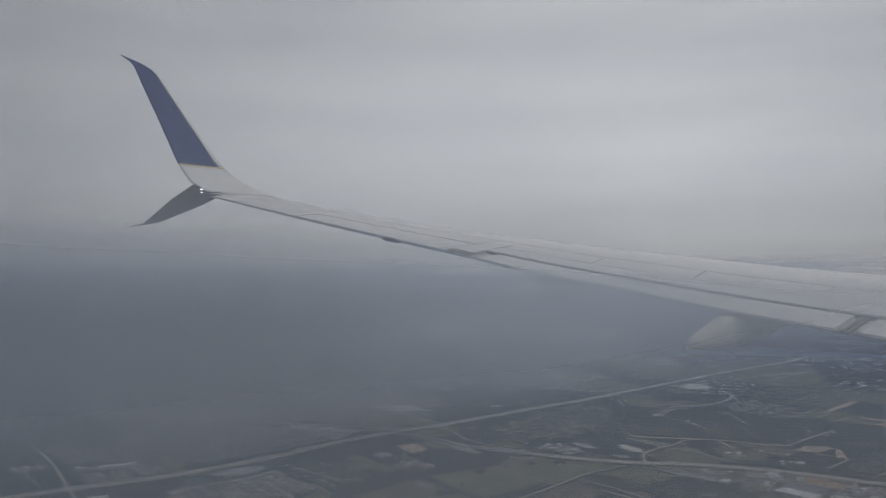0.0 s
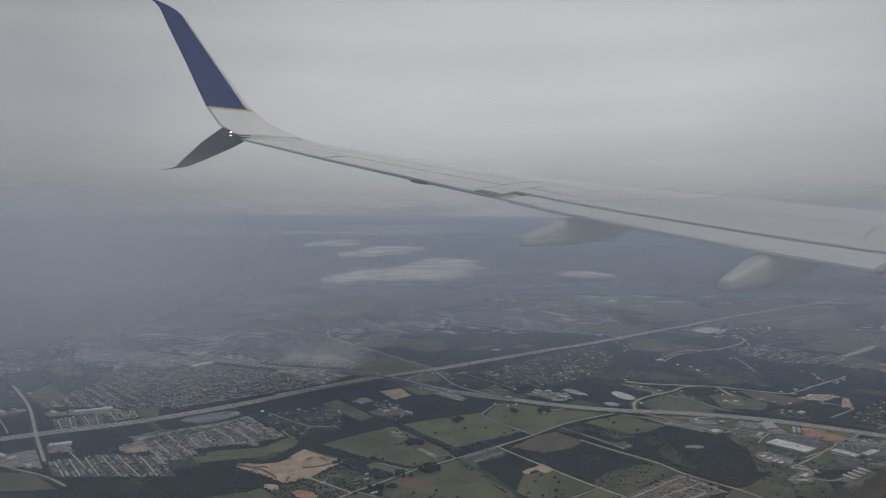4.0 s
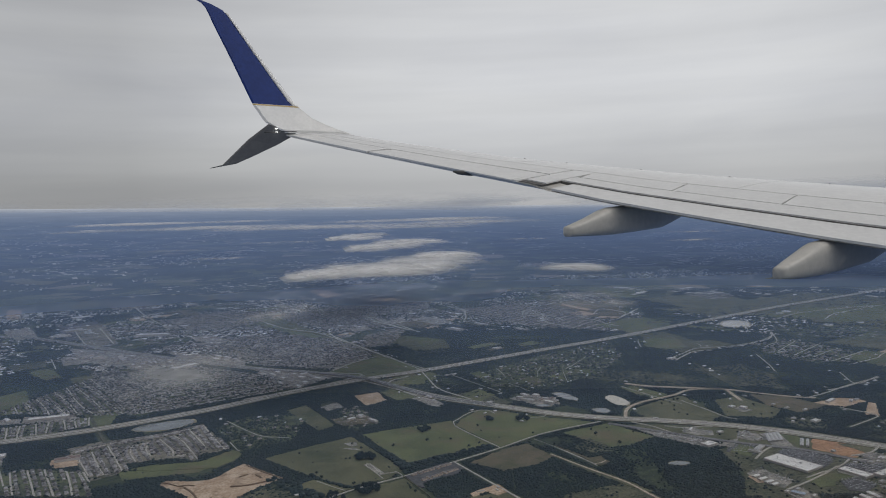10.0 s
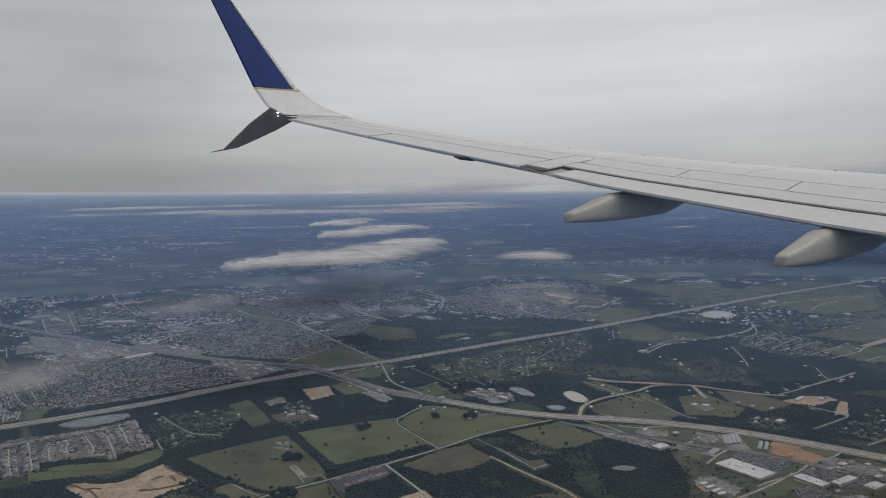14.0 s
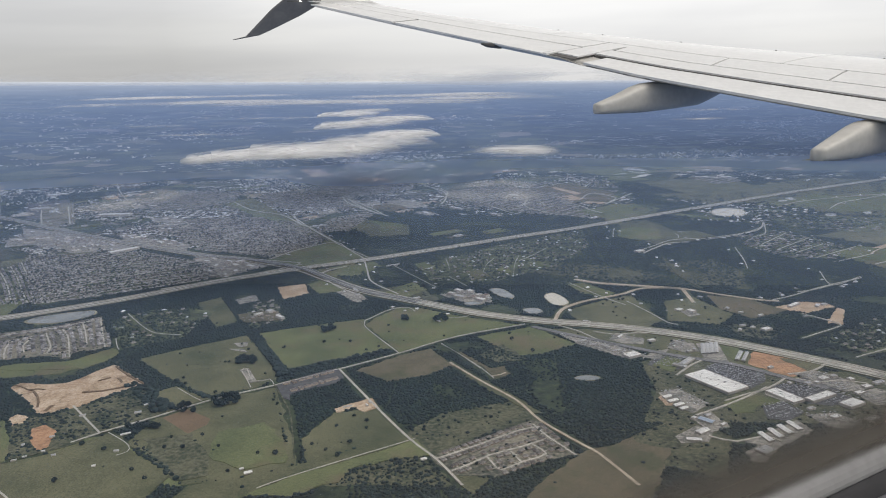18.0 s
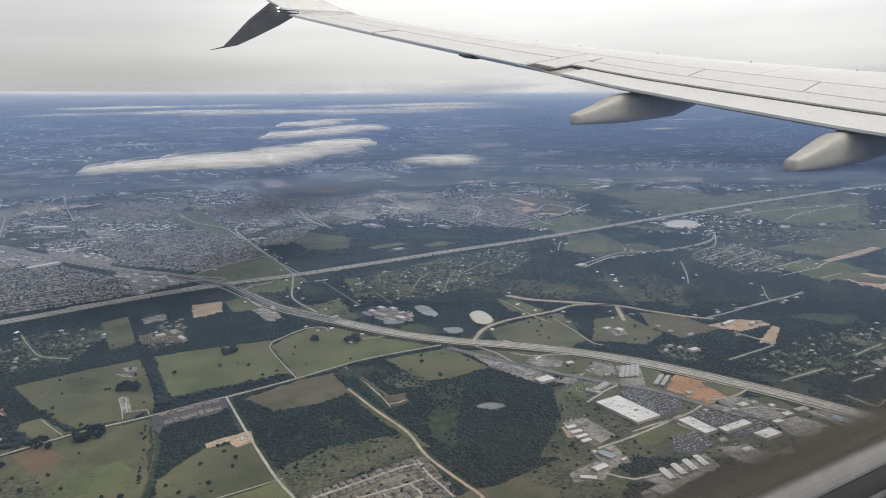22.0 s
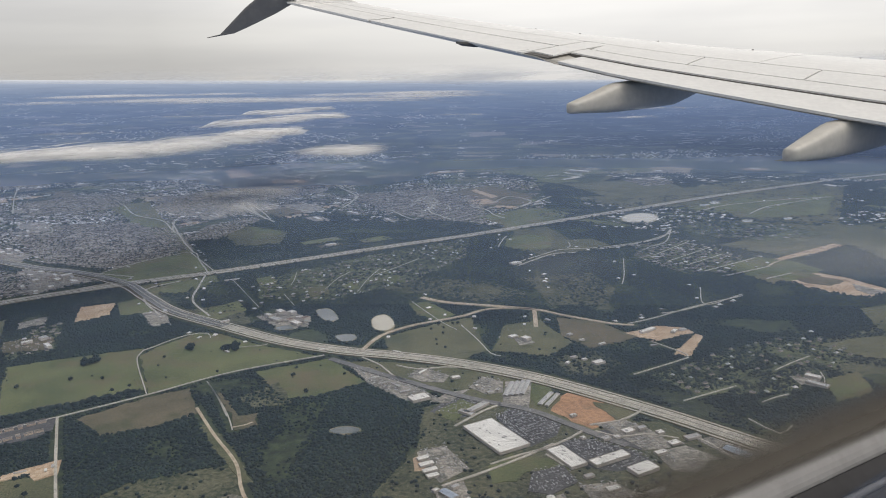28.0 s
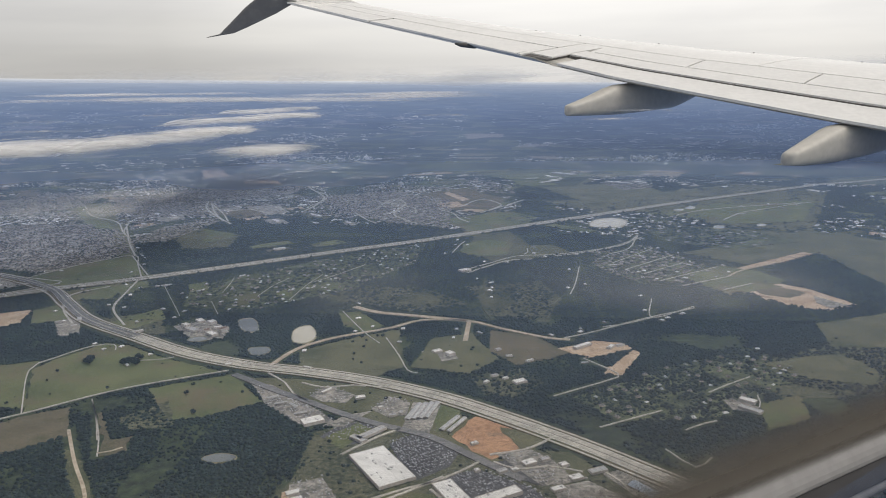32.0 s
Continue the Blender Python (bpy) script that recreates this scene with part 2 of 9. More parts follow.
# lower winglet: the shade it hangs in is put into this grey
WINGLOW = surface("shaded_winglet_paint", (0.13, 0.13, 0.132), (0.11, 0.11, 0.112), 0.05, 0.012, 0.6)
WINGUNDER = surface("wing_underside_paint", (0.53, 0.51, 0.47), (0.46, 0.445, 0.41), 0.05, 0.012, 0.4)


def country():
    """The wide land: dark woods, with pale fields and clearings in cells further out."""
    m = surface("wooded_country", (0.062, 0.080, 0.040), (0.018, 0.030, 0.020), 0.35, 0.03, 1.0, 0.4)
    t = m.node_tree
    b = t.nodes["Principled BSDF"]
    woods = b.inputs["Base Color"].links[0].from_socket
    c = t.nodes.new("ShaderNodeTexCoord")
    warp = t.nodes.new("ShaderNodeTexNoise")
    warp.inputs["Scale"].default_value = 0.006
    t.links.new(c.outputs["Object"], warp.inputs[0])
    off = t.nodes.new("ShaderNodeVectorMath")
    off.operation = "MULTIPLY_ADD"
    off.inputs[1].default_value = (90, 90, 0)
    t.links.new(warp.outputs["Color"], off.inputs[0])
    t.links.new(c.outputs["Object"], off.inputs[2])
    v = t.nodes.new("ShaderNodeTexVoronoi")
    v.distance, v.inputs["Scale"].default_value = "CHEBYCHEV", 0.021
    t.links.new(off.outputs[0], v.inputs["Vector"])
    sep = t.nodes.new("ShaderNodeSeparateColor")
    t.links.new(v.outputs["Color"], sep.inputs[0])
    r = t.nodes.new("ShaderNodeValToRGB")
    r.color_ramp.interpolation = "CONSTANT"
    e = r.color_ramp.elements
    e[0].color, e[1].position, e[1].color = (0, 0, 0, 1), 0.66, (0.13, 0.145, 0.062, 1)
    for p, col in ((0.80, (0.085, 0.105, 0.05, 1)), (0.90, (0.19, 0.18, 0.10, 1)), (0.955, (0.30, 0.255, 0.19, 1))):
        k = e.new(p)
        k.color = col
    t.links.new(sep.outputs[0], r.inputs[0])
    has = t.nodes.new("ShaderNodeMath")
    has.operation, has.inputs[1].default_value = "GREATER_THAN", 0.66
    t.links.new(sep.outputs[0], has.inputs[0])
    dist = t.nodes.new("ShaderNodeVectorMath")
    dist.operation, dist.inputs[1].default_value = "DISTANCE", (110, 90, 0)
    t.links.new(c.outputs["Object"], dist.inputs[0])
    far = t.nodes.new("ShaderNodeMapRange")
    far.inputs[1].default_value, far.inputs[2].default_value = 560, 700
    t.links.new(dist.outputs["Value"], far.inputs[0])
    both = t.nodes.new("ShaderNodeMath")
    both.operation = "MULTIPLY"
    t.links.new(has.outputs[0], both.inputs[0])
    t.links.new(far.outputs[0], both.inputs[1])
    mix = t.nodes.new("ShaderNodeMix")
    mix.data_type = "RGBA"
    t.links.new(both.outputs[0], mix.inputs["Factor"])
    t.links.new(woods, mix.inputs["A"])
    t.links.new(r.outputs[0], mix.inputs["B"])
    t.links.new(mix.outputs["Result"], b.inputs["Base Color"])
    return m


def by_plan(m):
    """Lays a material of the wide land out by the plan."""
    t = m.node_tree
    a = t.nodes.new("ShaderNodeAttribute")
    a.attribute_name = "plan"
    for link in [k for k in t.links if k.from_node.bl_idname == "ShaderNodeTexCoord" and k.from_socket.name == "Object"]:
        t.links.new(a.outputs["Vector"], link.to_socket)
    return m


COUNTRY = by_plan(country())


def vapour(name, colour, strength=1.0, size=0.02, radial=0.0, edge=(0.0, 1.0), flat=0.0, detail=4.0):
    """Thin cloud or haze: light scattered both ways, with an uneven density. radial: soft towards the rim of its own box."""
    m = bpy.data.materials.new(name)
    m.use_nodes = True
    t = m.node_tree
    t.nodes.clear()
    out = t.nodes.new("ShaderNodeOutputMaterial")
    clearness, front, back = t.nodes.new("ShaderNodeBsdfTransparent"), t.nodes.new("ShaderNodeBsdfDiffuse"), t.nodes.new("ShaderNodeBsdfTranslucent")
    front.inputs[0].default_value = back.inputs[0].default_value = (*colour, 1)
    body, mix = t.nodes.new("ShaderNodeMixShader"), t.nodes.new("ShaderNodeMixShader")
    body.inputs[0].default_value = 0.5
    t.links.new(front.outputs[0], body.inputs[1])
    t.links.new(back.outputs[0], body.inputs[2])
    t.links.new(clearness.outputs[0], mix.inputs[1])
    t.links.new(body.outputs[0], mix.inputs[2])
    t.links.new(mix.outputs[0], out.inputs[0])
    c = t.nodes.new("ShaderNodeTexCoord")
    n = t.nodes.new("ShaderNodeTexNoise")
    n.inputs["Scale"].default_value, n.inputs["Detail"].default_value = size, detail
    t.links.new(c.outputs["Object"], n.inputs[0])
    r = t.nodes.new("ShaderNodeMapRange")
    r.inputs[1].default_value, r.inputs[2].default_value = 0.35, 0.65
    r.inputs[3].default_value, r.inputs[4].default_value = flat, 1.0
    t.links.new(n.outputs[0], r.inputs[0])
    density = r.outputs[0]
    if radial:
        d = t.nodes.new("ShaderNodeVectorMath")
        d.operation, d.inputs[1].default_value = "DISTANCE", (0.5, 0.5, 0.5)
        t.links.new(c.outputs["Generated"], d.inputs[0])
        wob = t.nodes.new("ShaderNodeMath")
        wob.operation, wob.inputs[1].default_value = "MULTIPLY_ADD", -0.6
        t.links.new(n.outputs[0], wob.inputs[0])
        t.links.new(d.outputs["Value"], wob.inputs[2])
        f = t.nodes.new("ShaderNodeMapRange")
        f.interpolation_type = "SMOOTHSTEP"
        f.inputs[1].default_value, f.inputs[2].default_value = edge
        f.inputs[3].default_value, f.inputs[4].default_value = 1.0, 0.0
        t.links.new(wob.outputs[0], f.inputs[0])
        k = t.nodes.new("ShaderNodeMath")
        k.operation = "MULTIPLY"
        t.links.new(density, k.inputs[0])
        t.links.new(f.outputs[0], k.inputs[1])
        density = k.outputs[0]
    s = t.nodes.new("ShaderNodeMath")
    s.operation, s.inputs[1].default_value, s.use_clamp = "MULTIPLY", strength, True
    t.links.new(density, s.inputs[0])
    t.links.new(s.outputs[0], mix.inputs[0])
    return m


def distance_haze():
    """A blue tinted sheet low over the land that stands in for aerial haze and thickens outwards."""
    m = vapour("painted_haze_sheet", (0.345, 0.49, 0.80), 1.0, 0.002, flat=0.8)
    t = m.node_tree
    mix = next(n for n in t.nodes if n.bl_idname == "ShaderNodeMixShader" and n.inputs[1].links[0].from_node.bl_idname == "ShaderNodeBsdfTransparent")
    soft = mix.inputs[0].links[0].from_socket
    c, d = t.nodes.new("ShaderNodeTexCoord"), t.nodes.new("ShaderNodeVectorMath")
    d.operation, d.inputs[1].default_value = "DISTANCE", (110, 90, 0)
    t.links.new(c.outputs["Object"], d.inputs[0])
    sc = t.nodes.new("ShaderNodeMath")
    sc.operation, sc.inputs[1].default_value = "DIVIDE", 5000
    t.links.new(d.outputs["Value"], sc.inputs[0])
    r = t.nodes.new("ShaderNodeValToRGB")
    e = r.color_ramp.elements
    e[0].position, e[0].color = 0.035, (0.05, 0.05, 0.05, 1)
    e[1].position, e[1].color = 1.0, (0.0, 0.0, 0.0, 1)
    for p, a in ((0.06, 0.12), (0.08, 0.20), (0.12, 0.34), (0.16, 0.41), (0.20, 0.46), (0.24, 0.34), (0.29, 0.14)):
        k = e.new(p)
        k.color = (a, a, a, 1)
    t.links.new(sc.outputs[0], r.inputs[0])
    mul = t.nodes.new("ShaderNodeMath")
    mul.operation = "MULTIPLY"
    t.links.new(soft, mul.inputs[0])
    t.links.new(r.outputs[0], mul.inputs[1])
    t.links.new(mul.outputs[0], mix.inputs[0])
    return m


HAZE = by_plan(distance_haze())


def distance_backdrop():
    """A glowing sheet over the far land that paints airlight: blue, and paler towards the horizon."""
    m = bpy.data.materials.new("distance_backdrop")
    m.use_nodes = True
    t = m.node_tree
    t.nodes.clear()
    out, mix, clearness, haze_glow = (t.nodes.new("ShaderNode" + k) for k in ("OutputMaterial", "MixShader", "BsdfTransparent", "Emission"))
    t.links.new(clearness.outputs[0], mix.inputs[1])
    t.links.new(haze_glow.outputs[0], mix.inputs[2])
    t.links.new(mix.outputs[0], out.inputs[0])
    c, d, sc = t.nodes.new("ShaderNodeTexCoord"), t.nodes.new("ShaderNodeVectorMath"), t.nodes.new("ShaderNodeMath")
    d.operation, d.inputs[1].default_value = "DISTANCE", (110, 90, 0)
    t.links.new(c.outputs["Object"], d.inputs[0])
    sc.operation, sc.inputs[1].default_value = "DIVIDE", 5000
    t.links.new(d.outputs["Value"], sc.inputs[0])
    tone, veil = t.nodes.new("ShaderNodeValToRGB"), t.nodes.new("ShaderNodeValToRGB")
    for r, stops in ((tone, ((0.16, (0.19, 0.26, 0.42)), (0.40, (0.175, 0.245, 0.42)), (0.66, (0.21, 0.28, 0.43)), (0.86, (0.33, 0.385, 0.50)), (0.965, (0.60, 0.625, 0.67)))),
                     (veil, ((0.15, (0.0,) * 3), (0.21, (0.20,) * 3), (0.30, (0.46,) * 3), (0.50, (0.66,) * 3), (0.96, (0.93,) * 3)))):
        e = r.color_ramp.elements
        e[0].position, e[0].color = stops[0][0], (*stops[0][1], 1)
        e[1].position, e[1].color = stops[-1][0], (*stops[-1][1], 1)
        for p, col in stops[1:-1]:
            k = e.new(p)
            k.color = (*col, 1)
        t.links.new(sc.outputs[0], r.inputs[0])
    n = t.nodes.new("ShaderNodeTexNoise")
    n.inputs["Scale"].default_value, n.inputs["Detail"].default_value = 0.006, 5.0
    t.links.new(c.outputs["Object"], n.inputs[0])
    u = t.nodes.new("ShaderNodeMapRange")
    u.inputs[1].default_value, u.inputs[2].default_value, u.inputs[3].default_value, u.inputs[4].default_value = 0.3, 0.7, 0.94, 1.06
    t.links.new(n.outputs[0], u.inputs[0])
    t.links.new(tone.outputs[0], haze_glow.inputs[0])
    t.links.new(u.outputs[0], haze_glow.inputs[1])
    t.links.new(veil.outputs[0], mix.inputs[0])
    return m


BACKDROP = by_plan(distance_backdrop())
CLOUD = vapour("white_cloud", (0.92, 0.92, 0.93), 1.0, 0.022, 1.0, (-0.22, 0.16), 0.5, 3.0)
WISP = vapour("grey_wisp", (0.82, 0.82, 0.84), 0.20, 0.02, 1.0, (-0.26, 0.22), 0.4, 2.0)
MISTY = vapour("pale_mist", (0.90, 0.90, 0.91), 0.46, 0.05, 1.0, (-0.30, 0.22), 0.12, 5.0)
BANKS = vapour("far_cloud_bank", (0.88, 0.88, 0.89), 0.8, 0.006, 1.0, (-0.2, 0.30), 0.3, 5.0)


# ---- building helpers ----
CX, CY = 110.0, 90.0


def height(x, y):
    """The land is level near by and climbs far out, to meet the horizon in the camera's view."""
    r = math.hypot(x - CX, y - CY)
    return 0.0 if r < 1200 else (0.050 - 0.030 * (x - CX) / r) * (r - 1200) ** 2 / (r - 600)


def swell(x, y):
    """How far the land is scaled away from the eye, to lie beyond the enlarged wing in view."""
    r = math.hypot(x - CX, y - CY)
    if r < 900:
        return 1.0
    turn = math.degrees(math.atan2(x - CX, y - CY))
    share = max(0.0, min(1.0, (turn + 7) / 9, (75 - turn) / 20))
    far = float(np.interp(r, (900, 1030, 1500, 2000, 3000, 4800), (900, 2780, 3350, 3750, 4300, 4800)))
    return 1 + (far / r - 1) * share * share * (3 - 2 * share)


def place(x, y, z=0.0):
    """A point z over the land at x, y of the plan, scaled out from the eye by swell."""
    k = swell(x, y)
    return (CX + (x - CX) * k, CY + (y - CY) * k, 98 + (height(x, y) + z - 98) * k)


def rest(t, x, y, turn, z=0.28):
    """Stands a thing on the land."""
    k = swell(x, y)
    t.matrix_basis = Matrix.Translation(place(x, y, z)) @ pose(0, 0, 0, 0, 0, turn)
    t.scale = (k,) * 3


def mesh_of(name, verts, faces, material=None, smooth=False):
    me = bpy.data.meshes.new(name)
    me.from_pydata([tuple(v) for v in verts], [], faces)
    if material:
        me.materials.append(material)
    if smooth:
        me.polygons.foreach_set("use_smooth", [True] * len(me.polygons))
    me.update()
    return me


def bulk_mesh(name, verts, faces, material):
    """Many triangles or quads at once: verts (n, 3), faces (m, k)."""
    me = bpy.data.meshes.new(name)
    m, k = faces.shape
    me.vertices.add(len(verts))
    me.vertices.foreach_set("co", verts.astype(np.float32).ravel())
    me.loops.add(m * k)
    me.loops.foreach_set("vertex_index", faces.astype(np.int32).ravel())
    me.polygons.add(m)
    me.polygons.foreach_set("loop_start", np.arange(0, m * k, k, dtype=np.int32))
    me.polygons.foreach_set("loop_total", np.full(m, k, dtype=np.int32))
    me.update(calc_edges=True)
    me.materials.append(material)
    return me


def part(name, me, parent, label=""):
    ob = new(name, me)
    ob.parent = parent
    if label:
        tagged(ob, label)
    return ob


def box_mesh(name, w, d, h, material, z0=0.0):
    x, y = w / 2, d / 2
    v = [(-x, -y, z0), (x, -y, z0), (x, y, z0), (-x, y, z0), (-x, -y, z0 + h), (x, -y, z0 + h), (x, y, z0 + h), (-x, y, z0 + h)]
    return mesh_of(name, v, [(0, 3, 2, 1), (4, 5, 6, 7), (0, 1, 5, 4), (1, 2, 6, 5), (2, 3, 7, 6), (3, 0, 4, 7)], material)


def inside(px, py, poly):
    """Which of the points lie in the outline."""
    hit = np.zeros(len(px), bool)
    n = len(poly)
    for i in range(n):
        (x1, y1), (x2, y2) = poly[i], poly[(i + 1) % n]
        if y1 != y2:
            cross = ((y1 > py) != (y2 > py)) & (px < (x2 - x1) * (py - y1) / (y2 - y1) + x1)
            hit ^= cross
    return hit


def rounded(poly, times=2):
    for _ in range(times):
        poly = [q for (a, b), (c, d) in zip(poly, poly[1:] + poly[:1]) for q in ((a * 0.78 + c * 0.22, b * 0.78 + d * 0.22), (a * 0.22 + c * 0.78, b * 0.22 + d * 0.78))]
    return poly


def ragged(poly, step=4.0, amount=0.8, seed=1):
    """An outline with uneven, grown edges."""
    rng = random.Random(seed)
    out = []
    for (a, b), (c, d) in zip(poly, poly[1:] + poly[:1]):
        n = max(1, int(math.hypot(c - a, d - b) / step))
        for i in range(n):
            u = i / n
            j = amount if i else amount * 0.3
            out.append((a + (c - a) * u + rng.uniform(-j, j), b + (d - b) * u + rng.uniform(-j, j)))
    return out


OUTLINES = {}         # outlines of fields and lots by name
BLOCKED = []          # outlines where no wood grows: (outline, share of trees kept)
LAYER = 0
LINES = []            # roads: (points, half width)


def sheet(name, poly, material, z, label, category="field", kind="structure", keep=0.0, edge=0.8):
    """A low slab of ground cover with skirts, proud of the land."""
    OUTLINES[name] = poly
    if category == "field" and keep == 0.0:
        keep = 0.0025
    if keep is not None:
        BLOCKED.append((poly, keep))
    global LAYER
    LAYER += 1
    z += 0.0011 * LAYER
    line = ragged(poly, 3.0, edge, len(poly) + int(abs(poly[0][0]) * 10)) if edge else poly
    n = len(line)
    v = [place(x, y, z) for x, y in line] + [place(x, y, -0.1) for x, y in line]
    f = [tuple(range(n))] + [(i, i + n, (i + 1) % n + n, (i + 1) % n) for i in range(n)]
    ob = new(name, mesh_of(name, v, f, material))
    area = sum(a[0] * b[1] - b[0] * a[1] for a, b in zip(line, line[1:] + line[:1]))
    if area < 0:
        ob.data.flip_normals()
    return tagged(ob, label, category, kind=kind)


def smooth_line(pts, step=4.0):
    """A rounded course through the points."""
    p = [np.array(q, float) for q in pts]
    p = [2 * p[0] - p[1]] + p + [2 * p[-1] - p[-2]]
    out = []
    for i in range(1, len(p) - 2):
        a, b, c, d = p[i - 1], p[i], p[i + 1], p[i + 2]
        n = max(2, int(np.linalg.norm(c - b) / step))
        for k in range(n):
            u = k / n
            out.append(0.5 * (2 * b + (c - a) * u + (2 * a - 5 * b + 4 * c - d) * u * u + (3 * b - 3 * c + d - a) * u ** 3))
    out.append(p[-2])
    return out


def ribbon(name, pts, width, material, z=0.34, offset=0.0, rise=None, dash=0):
    """A strip along a course, offset sideways; rise(u) lifts it; dash makes a broken line. Returns a mesh."""
    line = smooth_line(pts)
    v, f = [], []
    for i, q in enumerate(line):
        d = line[min(i + 1, len(line) - 1)] - line[max(i - 1, 0)]
        d /= max(1e-6, np.linalg.norm(d))
        s = np.array((d[1], -d[0]))
        up = z + (rise(i / (len(line) - 1)) if rise else 0)
        for e in (-0.5, 0.5):
            w = q + s * (offset + e * width)
            v.append(place(w[0], w[1], up))
        for e in (0.5, -0.5):
            w = q + s * (offset + e * width)
            v.append(place(w[0], w[1], up - 0.25))
        if i and not (dash and i % dash == 0):
            a, b = 4 * (i - 1), 4 * i
            f += [(a, a + 1, b + 1, b), (a + 1, a + 2, b + 2, b + 1), (a + 3, a, b, b + 3)]
    return mesh_of(name, v, f, material)


def road(name, pts, width, material, label, clear=1.0, **more):
    LINES.append((pts, width / 2 + clear))
    return tagged(new(name, ribbon(name, pts, width, material, **more)), label, "road", kind="structure")


# ---- the land ----
rings = [0, 60, 120, 180, 240, 300, 360, 430, 500, 600, 700, 820, 900, 915, 930, 950, 970, 1000, 1030, 1070, 1120, 1200, 1300, 1400, 1500, 1600, 1760, 1950, 2250, 2600, 2900, 3150, 3400, 3800, 4200, 4450, 4650, 4800]
SEG = 180


def land(name, material, lift):
    v, plan = [(CX, CY, lift)], [(CX, CY, 0.0)]
    for r in rings[1:]:
        for k in range(SEG):
            a = 2 * math.pi * k / SEG
            x, y = CX + r * math.cos(a), CY + r * math.sin(a)
            plan.append((x, y, 0.0))
            v.append(place(x, y, lift))
    f = [(0, 1 + k, 1 + (k + 1) % SEG) for k in range(SEG)]
    for i in range(len(rings) - 2):
        a, b = 1 + i * SEG, 1 + (i + 1) * SEG
        f += [(a + k, b + k, b + (k + 1) % SEG, a + (k + 1) % SEG) for k in range(SEG)]
    ob = new(name, mesh_of(name, v, f, material, True))
    ob.data.attributes.new("plan", "FLOAT_VECTOR", "POINT").data.foreach_set("vector", np.array(plan, np.float32).ravel())
    return ob


tagged(land("ground", COUNTRY, 0.0), "wide wooded plain with distant fields and clearings", "ground", kind="structure")
tagged(land("backdrop", BACKDROP, 4.6), "glowing sheet that paints a blue distance, paler towards the horizon", "backdrop", kind="structure")
tagged(land("haze", HAZE, 4.2), "blue tinted sheet standing in for distance haze", "haze", kind="stuff")


def pond(name, poly, material):
    """Still water a little below a sandy bank."""
    mx, my = sum(p[0] for p in poly) / len(poly), sum(p[1] for p in poly) / len(poly)
    line = rounded(poly)
    rim = [(mx + (x - mx) * 1.10, my + (y - my) * 1.10) for x, y in line]
    n = len(line)
    v = [(x, y, 0.02) for x, y in rim] + [(x, y, 0.42) for x, y in [((a + c) / 2, (b + d) / 2) for (a, b), (c, d) in zip(rim, line)]] + [(x, y, 0.2) for x, y in line]
    f = [(k * n + i, k * n + (i + 1) % n, (k + 1) * n + (i + 1) % n, (k + 1) * n + i) for k in (0, 1) for i in range(n)]
    bank = tagged(new(name + "_bank", mesh_of("bank", v, f, BANK)), "sandy pond bank", "bank", kind="structure")
    BLOCKED.append((rim, 0.0))
    tagged(new(name, mesh_of("water", [(x, y, 0.33) for x, y in line], [tuple(range(n))], material)), "still pond with silty water", "pond", kind="structure")
    return bank


# ---- fields, lots and water ----
sheet("commercial_ground", [(155.2, 350.6), (165.7, 358), (183, 360.6), (216.4, 343.6), (245, 326.1), (237.8, 303.7), (156.3, 300.4), (148.4, 300.1), (156.1, 323)], SCRUB, 0.06, "rough green scrub with bare patches", "field", edge=0.8, keep=0.055)
sheet("highway_green", [(123.7, 388), (140.9, 387.6), (167.9, 382.8), (186.8, 371), (197.3, 361), (212.8, 349.3), (218, 338.9), (211.1, 329.5), (196.2, 342.6), (171.4, 358), (144.4, 373.7)], OLIVE, 0.06, "olive-green meadow with dry patches", "field", edge=0.8, keep=0.03)
sheet("brush_lot", [(143.6, 290.9), (161.6, 306.3), (171.3, 292.3), (164.1, 268), (145.9, 275.3)], SCRUB, 0.06, "rough green scrub with bare patches", "field", edge=0.8, keep=0.055)
sheet("wood_glade", [(116.3, 485.7), (133.5, 506.6), (167.2, 501.7), (189.7, 477.7), (170.9, 464.2), (141.7, 476.7)], SCRUB, 0.06, "rough green scrub with bare patches", "field", edge=0.8, keep=0.45)
sheet("heath", [(185.8, 507.3), (221.6, 518.8), (230.1, 487.7), (222.8, 453.3), (199.8, 460.7)], SCRUB, 0.06, "rough green scrub with bare patches", "field", edge=0.8, keep=0.45)
sheet("east_meadow", [(277.8, 403.7), (304.5, 421.5), (350.2, 449.1), (319.5, 385.8), (289.3, 380.2)], SCRUB, 0.06, "rough green scrub with bare patches", "field", edge=0.8, keep=0.45)
sheet("new_estate", [(114, 827.1), (162.4, 878.3), (200.6, 800.4), (189.5, 728.1), (147.9, 743.1)], DRY, 0.06, "brown fallow lot with dry grass", "field", edge=0.8)
sheet("range_a", [(227.5, 790.9), (320.4, 809), (417.1, 908.5), (466.8, 878.7), (484.3, 845.8), (397.6, 649.2), (357.4, 662.7), (321.9, 737.2), (277.4, 716.6)], OLIVE, 0.06, "olive-green meadow with dry patches", "field", edge=0.8, keep=0.12)
sheet("range_f", [(182.4, 1007.6), (224.3, 1052.5), (265.6, 1041.1), (295.3, 947.3), (254.3, 853.6), (219.1, 890.3)], OLIVE, 0.06, "olive-green meadow with dry patches", "field", edge=0.8)
sheet("range_i", [(335.1, 668.2), (372.6, 654.4), (394.7, 641.5), (436.2, 660.4), (395.6, 612.3), (368.6, 617.9), (339.8, 635.6)], OLIVE, 0.06, "olive-green meadow with dry patches", "field", edge=0.8, keep=0.12)
